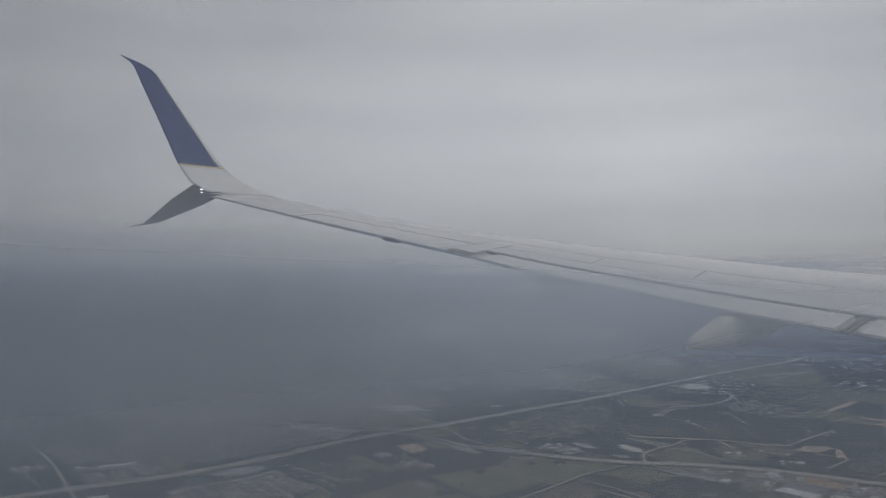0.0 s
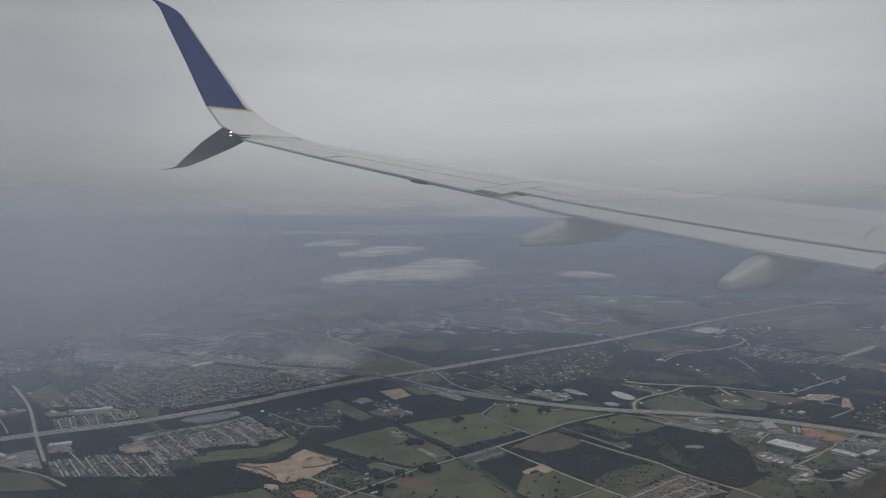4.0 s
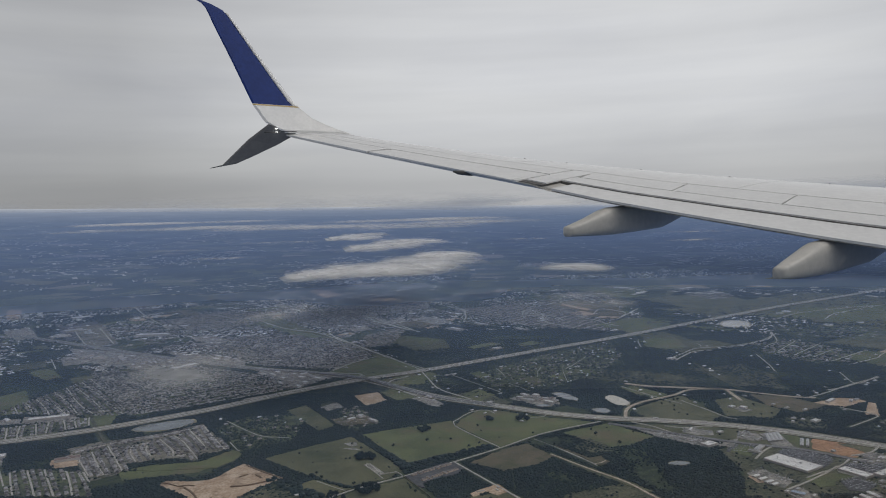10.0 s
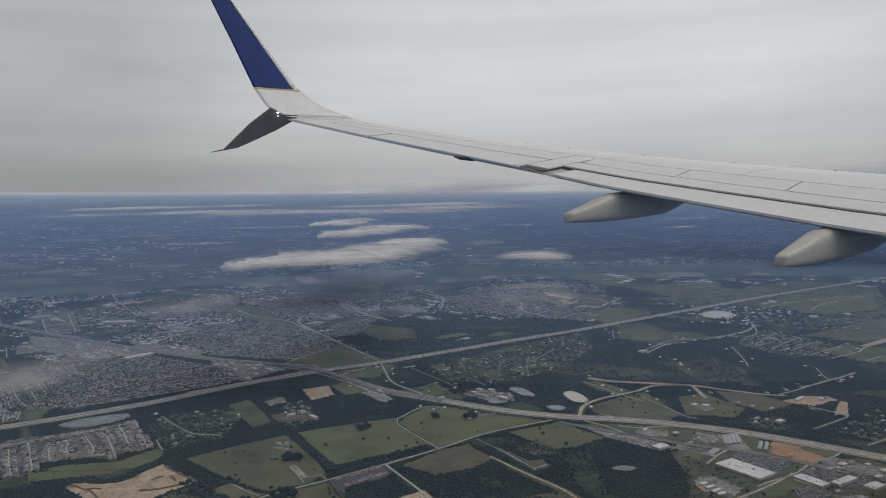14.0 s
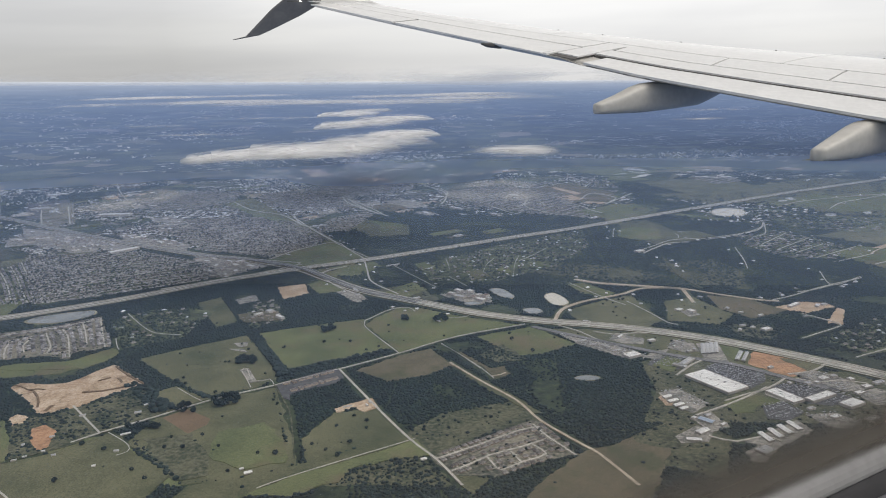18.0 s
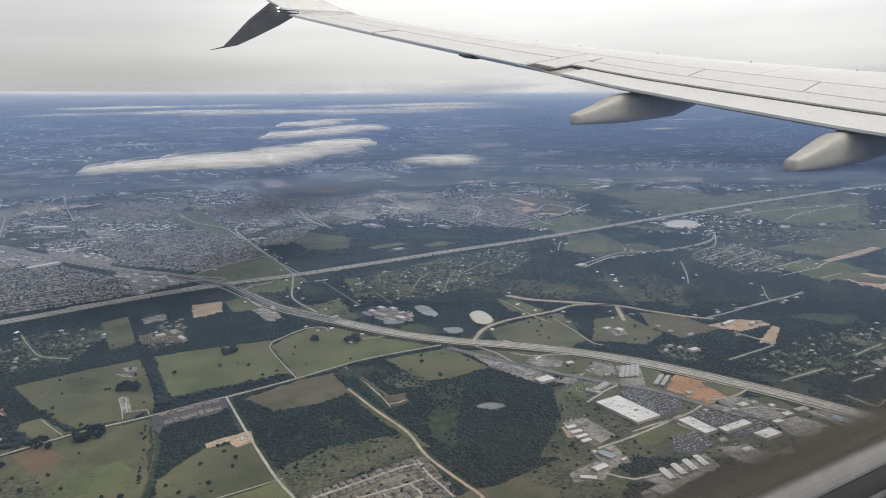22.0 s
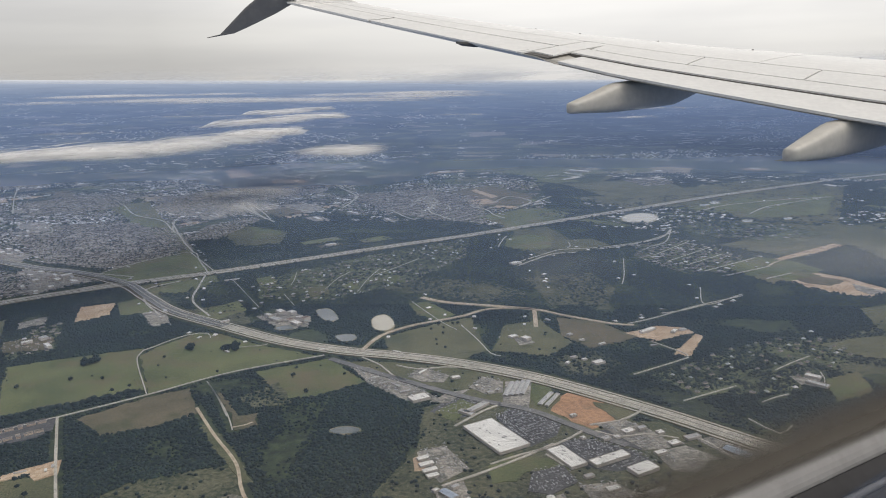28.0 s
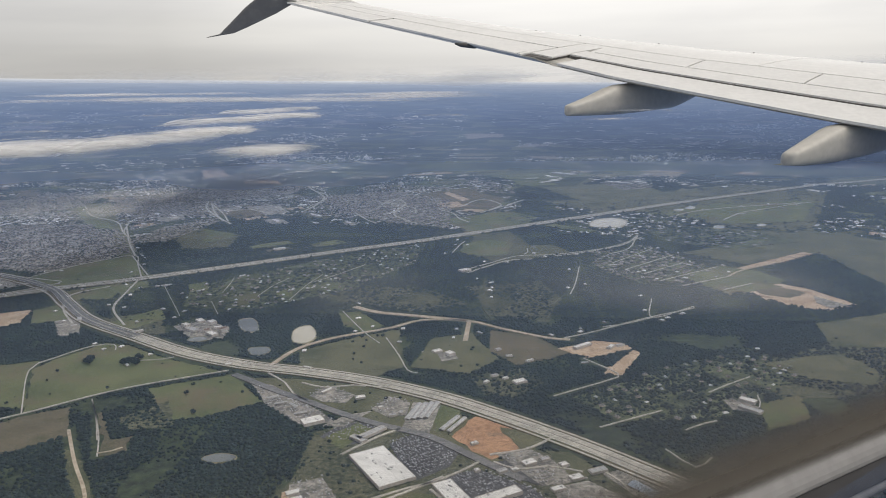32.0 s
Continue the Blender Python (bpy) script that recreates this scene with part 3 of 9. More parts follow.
sheet("quarry", [(313.1, 505.5), (333.1, 519.5), (344.3, 506), (353.2, 483.5), (338.3, 473.1), (326.1, 479.5), (317.7, 489.8)], SAND, 0.06, "bare tan sand with tracks and heaps", "bare ground", edge=0.8)
sheet("meadow_corner", [(-36.9, 515.1), (-11.6, 566.8), (17.5, 524.4), (-15.7, 497.9)], GRASS, 0.06, "green pasture with mown and worn patches", "field", edge=0.8)
sheet("meadow_strip", [(6.4, 487.3), (24.7, 512.4), (33.6, 498.3), (22.7, 488.8), (14.9, 476)], GRASS, 0.06, "green pasture with mown and worn patches", "field", edge=0.8)
sheet("pasture_west", [(2.3, 378.4), (17.5, 387), (43, 399.5), (45.1, 389.4), (63.3, 361), (27.3, 338.1)], GRASS, 0.06, "green pasture with mown and worn patches", "field", edge=0.8)
sheet("pasture_east", [(45.6, 391.7), (47.9, 401.3), (56.4, 418.7), (65.9, 417.1), (88, 403.2), (112.7, 393), (85.9, 377), (65.8, 357.4)], GRASS, 0.06, "green pasture with mown and worn patches", "field", edge=0.8)
sheet("fallow", [(53.1, 338.1), (66.2, 354.4), (77.2, 362.2), (88, 344.4), (78.9, 334.5), (66.4, 327.9)], DRY, 0.06, "brown fallow lot with dry grass", "field", edge=0.8)
sheet("verge_field", [(93.9, 377.2), (116.3, 390.8), (133.8, 369.3), (119.8, 357.1), (111, 355)], GRASS, 0.06, "green pasture with mown and worn patches", "field", edge=0.8)
sheet("meadow_north_west", [(-33.6, 346.4), (-16.1, 363.3), (-1.4, 375.4), (27.7, 331.3), (23.2, 322.1), (9.7, 312.7), (-9, 324.6)], OLIVE, 0.06, "olive-green meadow with dry patches", "field", edge=0.8)
sheet("meadow_south_west", [(-1, 295.4), (11.5, 308.8), (28.3, 321.4), (35.3, 308.2), (54.5, 264.4), (25.5, 256.7), (-1.6, 279.8)], OLIVE, 0.06, "olive-green meadow with dry patches", "field", edge=0.8)
sheet("meadow_far_west", [(-25.6, 277.4), (-7.6, 283.9), (0.7, 275.9), (25.5, 256.7), (-9.1, 254.7)], GRASS, 0.06, "green pasture with mown and worn patches", "field", edge=0.8)
sheet("tilled", [(0.8, 295.8), (6, 302.4), (16.4, 296), (17.1, 291.9), (13.8, 285.6), (6.4, 291.5)], SOIL, 0.06, "small tilled brown plot", "field", edge=0.0)
sheet("hay_field", [(48.8, 284.1), (53.9, 302.1), (67, 306.4), (79.5, 286.5), (55.2, 267.8)], OLIVE, 0.06, "olive-green meadow with dry patches", "field", edge=0.8)
sheet("hay_field_south", [(55.4, 267), (80.8, 284.2), (95.4, 260.8), (45.5, 257.9)], SCRUB, 0.06, "rough green scrub with bare patches", "field", keep=0.35)
sheet("clearing", [(78.7, 289.2), (87.3, 303.4), (112.6, 315.3), (117.2, 299.5), (100.6, 288.6), (88.3, 275)], SCRUB, 0.06, "rough green scrub with bare patches", "field", edge=0.8, keep=0.055)
sheet("dry_lot", [(133.7, 280.6), (143.6, 290.9), (146.1, 276.7), (142.3, 263.5)], DRY, 0.06, "brown fallow lot with dry grass", "field", edge=0.8)
sheet("sand_pit", [(-65.3, 316.5), (-64.6, 321.2), (-56, 320.5), (-47.8, 321.8), (-44.7, 326.7), (-42.9, 334), (-40.1, 340), (-28.9, 331), (-17.5, 321.7), (-21.5, 319), (-26.4, 311.4), (-30.1, 303.8), (-34.8, 300), (-39.3, 296.4), (-42.1, 297.1), (-49.1, 304), (-58, 311.3)], SAND, 0.06, "bare tan sand with tracks and heaps", "bare ground", edge=0.8)
sheet("builders_yard", [(-14.2, 453.2), (-1.2, 460.3), (6.4, 440.7), (-3.5, 429.5)], SAND, 0.06, "bare tan sand with tracks and heaps", "bare ground", edge=0.8)
sheet("gravel_yard", [(17.8, 446.2), (26.5, 450.7), (40.2, 428.5), (29.9, 429.2)], GRAVEL, 0.06, "pale gravel lot with dark stains", "lot", edge=0.0)
sheet("strip_field", [(-0.2, 459.1), (11.8, 475.9), (25.9, 450.7), (18.6, 443.1), (11.5, 439.8)], GRASS, 0.06, "green pasture with mown and worn patches", "field", edge=0.8)
sheet("small_pasture", [(-44.3, 422.7), (-36.5, 433.7), (-12.2, 393.9), (-18.6, 384.4)], OLIVE, 0.06, "olive-green meadow with dry patches", "field", edge=0.8)
sheet("red_soil", [(192.6, 350.2), (198.5, 363.3), (212.3, 354.2), (210.3, 343.3), (203.6, 338.2)], REDSOIL, 0.06, "cleared orange-red building plot", "bare ground", edge=0.8)
sheet("car_park", [(176.7, 345), (184.1, 353), (196.1, 344.2), (193.6, 333.9), (186.3, 326.7), (181.4, 334.2)], ASPHALT, 0.06, "dark asphalt car park", "car park", edge=0.0)
sheet("car_park_south", [(189.7, 327.9), (200.7, 333), (212.9, 325.8), (217.7, 319.4), (207.2, 314.9), (197, 317.3)], ASPHALT, 0.06, "dark asphalt car park", "car park", edge=0.0)
sheet("store_lot", [(157.3, 347.6), (161.8, 356.8), (169.9, 357.2), (172.6, 350), (167.3, 343.9)], ASPHALT, 0.06, "dark asphalt car park", "car park", edge=0.0)
sheet("truck_yard", [(124.9, 384.1), (132.9, 382.4), (153.9, 363.1), (159.4, 356.7), (149.1, 355.1), (135.4, 367.7)], GRAVEL, 0.06, "pale gravel lot with dark stains", "lot", edge=0.0)
sheet("site_field", [(137.1, 398.9), (131.9, 413.7), (150, 431), (164.6, 440.6), (172.2, 400.1), (164.7, 392)], OLIVE, 0.06, "olive-green meadow with dry patches", "field", edge=0.8)
sheet("site_meadow", [(135.3, 460.9), (144.1, 463.6), (158, 444.1), (151.2, 436.6), (142.2, 442.2)], GRASS, 0.06, "green pasture with mown and worn patches", "field", edge=0.8)
sheet("site_pad", [(175.9, 416.3), (183.4, 422.1), (191.2, 409.1), (182.6, 404.9)], GRAVEL, 0.06, "pale gravel lot with dark stains", "lot", edge=0.0)
sheet("site_yard", [(199.9, 441.5), (217.3, 435), (223, 425.2), (224.1, 413.1), (209.9, 404.1), (200.1, 418.3)], DRY, 0.06, "brown fallow lot with dry grass", "field", edge=0.8)
sheet("works_yard", [(224.8, 422.1), (238.1, 430.9), (248.3, 429.2), (251.3, 422.9), (235.8, 412.3), (226.5, 417.9)], SAND, 0.06, "bare tan sand with tracks and heaps", "bare ground", edge=0.8)
sheet("works_yard_b", [(251.1, 421.7), (253.6, 418.7), (244.1, 397.4), (237.7, 398.2)], SAND, 0.06, "bare tan sand with tracks and heaps", "bare ground", edge=0.8)
sheet("site_field_b", [(174.2, 400.2), (178.5, 430.5), (193.4, 437.8), (198, 424.5), (204.1, 409.5), (194.6, 395.6)], OLIVE, 0.06, "olive-green meadow with dry patches", "field", edge=0.8)
sheet("yard_green", [(194.7, 393.1), (211.7, 401.5), (219.4, 389), (209.1, 377.1), (200.4, 379)], SCRUB, 0.06, "rough green scrub with bare patches", "field", edge=0.8, keep=0.45)
sheet("lumber_yard", [(156.1, 319.1), (162.1, 325.5), (170.3, 315.5), (164.9, 312.8), (157.2, 312.4)], SAND, 0.06, "bare tan sand with tracks and heaps", "bare ground", edge=0.8)
sheet("lawn", [(158.8, 347.6), (165.9, 357), (170.5, 353.5), (164.8, 341.2)], GRASS, 0.06, "green pasture with mown and worn patches", "field", edge=0.8)
sheet("lawn_b", [(186.8, 371.9), (192, 370), (195.7, 360.1), (188.1, 352.4)], GRASS, 0.06, "green pasture with mown and worn patches", "field", edge=0.8)
sheet("lawn_c", [(177.2, 317.6), (184.7, 321.8), (194.2, 319.7), (195.8, 314.4), (177.8, 313.5)], GRASS, 0.06, "green pasture with mown and worn patches", "field", edge=0.8)
sheet("farm_strip", [(287.9, 534.8), (312.2, 550.1), (324, 525.7), (332.8, 512.5), (304.5, 495.8)], GRASS, 0.06, "green pasture with mown and worn patches", "field", edge=0.8)
sheet("east_field", [(302.3, 585.7), (398.2, 656.8), (432.1, 618.2), (379.7, 510), (377.2, 585.6), (328.1, 556.8)], OLIVE, 0.06, "olive-green meadow with dry patches", "field", edge=0.8)
sheet("north_green", [(-174.2, 760.2), (-147.7, 785.7), (-79.1, 675.6), (-105.3, 676)], OLIVE, 0.06, "olive-green meadow with dry patches", "field", edge=0.8)
sheet("canal_green", [(-148, 417), (-142.5, 437.8), (-133.1, 419.5), (-142.4, 409.1)], GRASS, 0.06, "green pasture with mown and worn patches", "field", edge=0.8)
sheet("west_green", [(-89.2, 331.6), (-58.1, 337.4), (-52.7, 350.3), (-47.8, 342.7), (-55.5, 330.4), (-82.2, 321.5)], GRASS, 0.06, "green pasture with mown and worn patches", "field", edge=0.8)
sheet("levee", [(-119.8, 362.8), (-117.9, 366.9), (-90.8, 325.1), (-95.1, 325.2)], SCRUB, 0.06, "rough green scrub with bare patches", "field", edge=0.8)
sheet("west_lot", [(-161.2, 352.6), (-153.1, 356.2), (-144.1, 342.2), (-153.8, 339.6)], GRAVEL, 0.06, "pale gravel lot with dark stains", "lot", edge=0.0)
sheet("west_lot_b", [(-125.7, 347.3), (-118.2, 354.7), (-110.8, 343), (-118.1, 338.3)], SAND, 0.06, "bare tan sand with tracks and heaps", "bare ground", edge=0.8)
sheet("mall_west_lot", [(-367.1, 758.6), (-344.5, 794.5), (-270.2, 676.8), (-303.5, 666.5)], ASPHALT, 0.06, "dark asphalt car park", "car park", edge=0.0)
sheet("retail_strip_a", [(-280.5, 629.7), (-218.2, 605.4), (-153.2, 567.7), (-141, 532.1), (-195.9, 564.1), (-244.7, 580.2)], GRAVEL, 0.06, "pale gravel lot with dark stains", "lot", edge=0.0)
sheet("retail_strip_b", [(-96.1, 532.2), (-52, 513.5), (-33.9, 502), (-51.9, 472.6), (-67.3, 485.3)], GRAVEL, 0.06, "pale gravel lot with dark stains", "lot", edge=0.0)
sheet("retail_strip_c", [(-187.1, 605), (-111.1, 563.7), (-104.7, 542.2), (-165.8, 575.5)], GRAVEL, 0.06, "pale gravel lot with dark stains", "lot", edge=0.0)
pond("pond_round", [(122.8, 438.1), (127.5, 444.2), (131.8, 437.3), (134.6, 427.9), (132.1, 421.5), (126.5, 423.1)], WATER)
pond("pond_north", [(95.8, 449.8), (102.5, 452.1), (110.2, 434.9), (105.2, 433.8), (100.3, 439.6)], GREYWATER)
pond("pond_south", [(112.2, 415.7), (119.3, 417.6), (122.1, 413.3), (120.3, 408.2), (116.1, 409)], GREYWATER)
pond("lake", [(260.8, 686.1), (272.2, 702.7), (283.1, 702.3), (288.8, 687.9), (279.4, 664.3), (260.8, 664.8)], WATER)
pond("basin", [(-109.2, 398.8), (-88.7, 410.1), (-84.2, 400.4), (-94.6, 388.2), (-112.1, 389.1)], GREYWATER)
pond("far_pond", [(-42.4, 887), (-20.8, 923.6), (-1.5, 875.9), (-19.6, 851.4)], GREYWATER)
sheet("subdivision_south_land", [(87.8, 275), (95.3, 281.8), (115.3, 299.9), (118.3, 298.8), (128.3, 278.5), (120.7, 276.2), (107.2, 266.2), (103.5, 265.4), (94.5, 266.2)], BARE, 0.04, "worn suburban plots between the houses", "plots", keep=0.0)
sheet("subdivision_west_land", [(-127.9, 362.8), (-117.7, 373.4), (-97, 381.6), (-79.8, 400.4), (-51.9, 358.8), (-54.2, 357.4), (-63.5, 351.9), (-61, 343.7), (-71.7, 347.8), (-89.9, 341.7), (-84, 331.7), (-95.2, 321.3)], BARE, 0.04, "worn suburban plots between the houses", "plots", keep=0.0)
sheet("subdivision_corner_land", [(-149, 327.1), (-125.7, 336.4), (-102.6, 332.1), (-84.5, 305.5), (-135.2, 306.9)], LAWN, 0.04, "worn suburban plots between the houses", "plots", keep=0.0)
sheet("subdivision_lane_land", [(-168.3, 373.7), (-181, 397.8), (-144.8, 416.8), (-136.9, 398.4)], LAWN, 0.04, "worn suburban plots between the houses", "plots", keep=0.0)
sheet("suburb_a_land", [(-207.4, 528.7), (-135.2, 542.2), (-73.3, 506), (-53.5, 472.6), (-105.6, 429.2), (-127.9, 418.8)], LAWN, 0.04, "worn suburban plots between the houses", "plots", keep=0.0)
sheet("suburb_b_land", [(-172.9, 627.7), (-111.3, 664.3), (-60, 650), (-16.9, 582.2), (-37.8, 522.7), (-89.5, 542.2)], BARE, 0.04, "worn suburban plots between the houses", "plots", keep=0.0)
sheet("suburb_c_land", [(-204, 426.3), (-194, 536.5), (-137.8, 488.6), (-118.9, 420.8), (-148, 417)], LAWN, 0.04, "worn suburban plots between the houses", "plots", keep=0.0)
sheet("suburb_e_land", [(-163.7, 665.2), (-100.9, 675.9), (-26.7, 570), (-49.2, 534.3), (-76.5, 540.8)], BARE, 0.04, "worn suburban plots between the houses", "plots", keep=0.0)
sheet("suburb_g_land", [(29.4, 821.6), (94.4, 858), (153.1, 798.2), (165.1, 664.7), (125.5, 679), (79.1, 723.3)], BARE, 0.04, "worn suburban plots between the houses", "plots", keep=0.0)
sheet("garden_homes_lawn", [(52.8, 499.8), (101.8, 562.6), (155.5, 610.9), (155.1, 553.6), (132.4, 500.5), (96.8, 463), (63.8, 468.2)], LAWN, 0.04, "shaded garden lawns between houses and trees", "lawn", keep=0.40)
sheet("village_lawn", [(254.3, 585.7), (289.5, 601.8), (298.5, 543.5), (270, 513.8), (252.2, 543.2)], LAWN, 0.04, "shaded garden lawns between houses and trees", "lawn", keep=0.45)
sheet("east_homes_lawn", [(226.3, 377.7), (257.2, 403), (294.7, 427.4), (299.9, 399.3), (268.7, 367), (239, 362)], LAWN, 0.04, "shaded garden lawns between houses and trees", "lawn", keep=0.62)
sheet("works_homes_lawn", [(-10.1, 393.9), (-17, 424.3), (-7.7, 429.4), (8.6, 398.5), (-1.5, 384.9)], LAWN, 0.04, "shaded garden lawns between houses and trees", "lawn", keep=0.45)
sheet("lane_homes_lawn", [(-71.4, 392.1), (-59.4, 413.9), (-30.2, 410.2), (-27, 371), (-45.4, 357)], LAWN, 0.04, "shaded garden lawns between houses and trees", "lawn", keep=0.45)
sheet("forecourt", [(146.9, 374.7), (150.4, 383.1), (160.8, 376.1), (159.3, 369.9), (152.2, 370.5)], GRAVEL, 0.06, "pale gravel lot with dark stains", "lot", edge=0.0)
sheet("shop_lot", [(167.7, 366.1), (171.6, 375.6), (178.5, 371.5), (178.8, 362.5), (173.5, 361.1)], GRAVEL, 0.06, "pale gravel lot with dark stains", "lot", edge=0.0)
sheet("storage_lot", [(178.6, 354.9), (179.4, 371.6), (187.8, 371.1), (186.5, 351.7)], GRAVEL, 0.06, "pale gravel lot with dark stains", "lot", edge=0.0)
sheet("outparcel", [(204.3, 336.8), (212.3, 340.2), (218.3, 333.9), (215, 326.4), (209.7, 329.7)], ASPHALT, 0.06, "dark asphalt car park", "car park", edge=0.0)
sheet("outparcel_b", [(217.8, 335.6), (223.6, 337.6), (226.9, 330.6), (221.2, 327.5)], GRAVEL, 0.06, "pale gravel lot with dark stains", "lot", edge=0.0)
sheet("retail_lot_d", [(-247.6, 631.5), (-192.5, 588.2), (-167.2, 559.4), (-194.6, 546.2), (-236.9, 571.1)], GRAVEL, 0.06, "pale gravel lot with dark stains", "lot", edge=0.0)
sheet("school_lot", [(-176.3, 404.8), (-182.9, 418.1), (-156.3, 420.9), (-148.6, 409.5)], GRAVEL, 0.06, "pale gravel lot with dark stains", "lot", edge=0.0)
sheet("dealer_lot", [(155.9, 353.8), (161.5, 361.7), (168.2, 364.9), (162.4, 354.1)], GRAVEL, 0.06, "pale gravel lot with dark stains", "lot", edge=0.0)
sheet("works_lot", [(156.6, 322.6), (163.5, 326.6), (170.8, 314.7), (164.2, 307.2), (158.2, 316.2)], GRAVEL, 0.06, "pale gravel lot with dark stains", "lot", edge=0.0)
sheet("shed_lot", [(174.3, 289.2), (193.3, 304.1), (195.6, 297), (181.2, 284.7)], GRAVEL, 0.06, "pale gravel lot with dark stains", "lot", edge=0.0)
sheet("hall_lot", [(172.2, 282.7), (177.6, 287.7), (181.2, 284.7), (176.3, 277.5), (172.7, 277.3)], GRAVEL, 0.06, "pale gravel lot with dark stains", "lot", edge=0.0)
sheet("row_lot", [(155.8, 291.5), (163.4, 298.9), (167.4, 295.6), (164.4, 288.6), (156.6, 287.2)], GRAVEL, 0.06, "pale gravel lot with dark stains", "lot", edge=0.0)
sheet("farm_loop", [(10.1, 336.8), (12.9, 338.6), (20.7, 325.9), (18.1, 324.8)], GRAVEL, 0.06, "pale gravel lot with dark stains", "lot", edge=0.0)
sheet("yard_a", [(31.9, 426.3), (20.6, 448.4), (29.3, 440.8), (37.3, 425.1)], GRAVEL, 0.06, "pale gravel lot with dark stains", "lot", edge=0.0)
sheet("brush_a", [(38.3, 448.8), (57.1, 461.7), (73.4, 431), (56.9, 427)], SCRUB, 0.06, "rough green scrub with bare patches", "field", edge=0.8, keep=0.055)
sheet("glade_a", [(95.2, 354), (104.9, 368.6), (115, 351.1), (104, 348.1)], SCRUB, 0.06, "rough green scrub with bare patches", "field", edge=0.8, keep=0.45)
sheet("glade_b", [(88.8, 359.6), (101.4, 341.7), (99.4, 341.6), (88.1, 357.6)], DRY, 0.06, "brown fallow lot with dry grass", "field", edge=0.8)
sheet("site_meadow_b", [(152.4, 429.8), (165, 433.5), (169.3, 400), (162, 397.1)], OLIVE, 0.06, "olive-green meadow with dry patches", "field", edge=0.8)
sheet("lot_n", [(80.2, 431.2), (81.4, 448.3), (92.1, 442.4), (99.5, 428.2), (91, 421.3)], GRAVEL, 0.06, "pale gravel lot with dark stains", "lot", edge=0.0)
sheet("green_n", [(16.8, 494.1), (24.2, 505), (31.9, 492.3), (26.3, 484.1)], GRASS, 0.06, "green pasture with mown and worn patches", "field", edge=0.8)
sheet("east_meadow_b", [(325.8, 455.8), (361.5, 472.5), (340.3, 428.7), (320.8, 428.1)], OLIVE, 0.06, "olive-green meadow with dry patches", "field", edge=0.8)
sheet("range_c", [(444.3, 1211.8), (540.7, 1242.9), (519.5, 1078.6), (434.1, 1021.3)], OLIVE, 0.06, "olive-green meadow with dry patches", "field", edge=0.8)
sheet("range_d", [(183.3, 637.2), (205.6, 649.5), (227.7, 571.6), (197.8, 556.4), (181.2, 590.1)], SCRUB, 0.06, "rough green scrub with bare patches", "field", edge=0.8)
sheet("range_e", [(153.2, 693.8), (194, 727.8), (207.6, 673), (177.9, 650.8)], GRASS, 0.06, "green pasture with mown and worn patches", "field", edge=0.8)
sheet("north_field_d", [(-19.5, 637.2), (2.9, 645.2), (28.3, 635.2), (34.7, 594.9), (8.4, 588.4)], OLIVE, 0.06, "olive-green meadow with dry patches", "field", edge=0.8)
sheet("north_site", [(-185.4, 1067), (-162.7, 1078.1), (-120.7, 993.9), (-139, 966.9)], SAND, 0.06, "bare tan sand with tracks and heaps", "bare ground", edge=0.8)
sheet("north_site_b", [(-89, 950.2), (-51.4, 951.4), (-33.6, 917.9), (-74.2, 917.1)], SAND, 0.06, "bare tan sand with tracks and heaps", "bare ground", edge=0.8)
sheet("estate_pad", [(142.3, 776.4), (159.7, 789.1), (169.4, 764.2), (152.6, 749.1)], SAND, 0.06, "bare tan sand with tracks and heaps", "bare ground", edge=0.8)
sheet("estate_pad_b", [(145.7, 853.3), (170, 803), (164.7, 792.3), (143.3, 840.8)], SAND, 0.06, "bare tan sand with tracks and heaps", "bare ground", edge=0.8)
sheet("estate_pad_c", [(169.2, 747.9), (187.9, 743.5), (180.5, 731.7), (166.7, 735.7)], SAND, 0.06, "bare tan sand with tracks and heaps", "bare ground", edge=0.8)
sheet("diner_lot", [(204.2, 341.8), (213.7, 344.1), (223.6, 334.1), (220.9, 327.6), (215.9, 326.3)], GRAVEL, 0.06, "pale gravel lot with dark stains", "lot", edge=0.0)
sheet("diner_lot_b", [(220.4, 326.5), (226.7, 329.4), (234.5, 322.3), (224.9, 321.3)], GRAVEL, 0.06, "pale gravel lot with dark stains", "lot", edge=0.0)
sheet("highway_field", [(216.9, 343.9), (223.3, 343.3), (230.1, 334.4), (224.4, 330.3)], OLIVE, 0.06, "olive-green meadow with dry patches", "field", edge=0.8)
sheet("corner_field", [(205.3, 356.5), (213.4, 353.1), (217.8, 348.7), (211.1, 344.3)], OLIVE, 0.06, "olive-green meadow with dry patches", "field", edge=0.8)
sheet("barn_lot", [(230.6, 332.8), (236.4, 335.8), (245, 324.8), (237.6, 322)], GRAVEL, 0.06, "pale gravel lot with dark stains", "lot", edge=0.0)
sheet("far_meadow_a", [(232.3, 882), (329.5, 925.6), (346.7, 808.1), (267.4, 774.5)], OLIVE, 0.06, "olive-green meadow with dry patches", "field", edge=0.8)
sheet("far_meadow_b", [(348.4, 752.9), (458.2, 801.4), (405.9, 689.5), (339.8, 678.2)], GRASS, 0.06, "green pasture with mown and worn patches", "field", edge=0.8)
sheet("west_green_b", [(-229.1, 459.5), (-220.8, 480.2), (-187.6, 431.1), (-196.8, 420.1)], GRASS, 0.06, "green pasture with mown and worn patches", "field", edge=0.8)
sheet("mall_green", [(175.4, 316.4), (181.3, 323.4), (186.5, 315.2), (182.8, 308.9), (176.9, 307.2)], GRASS, 0.06, "green pasture with mown and worn patches", "field", edge=0.8)
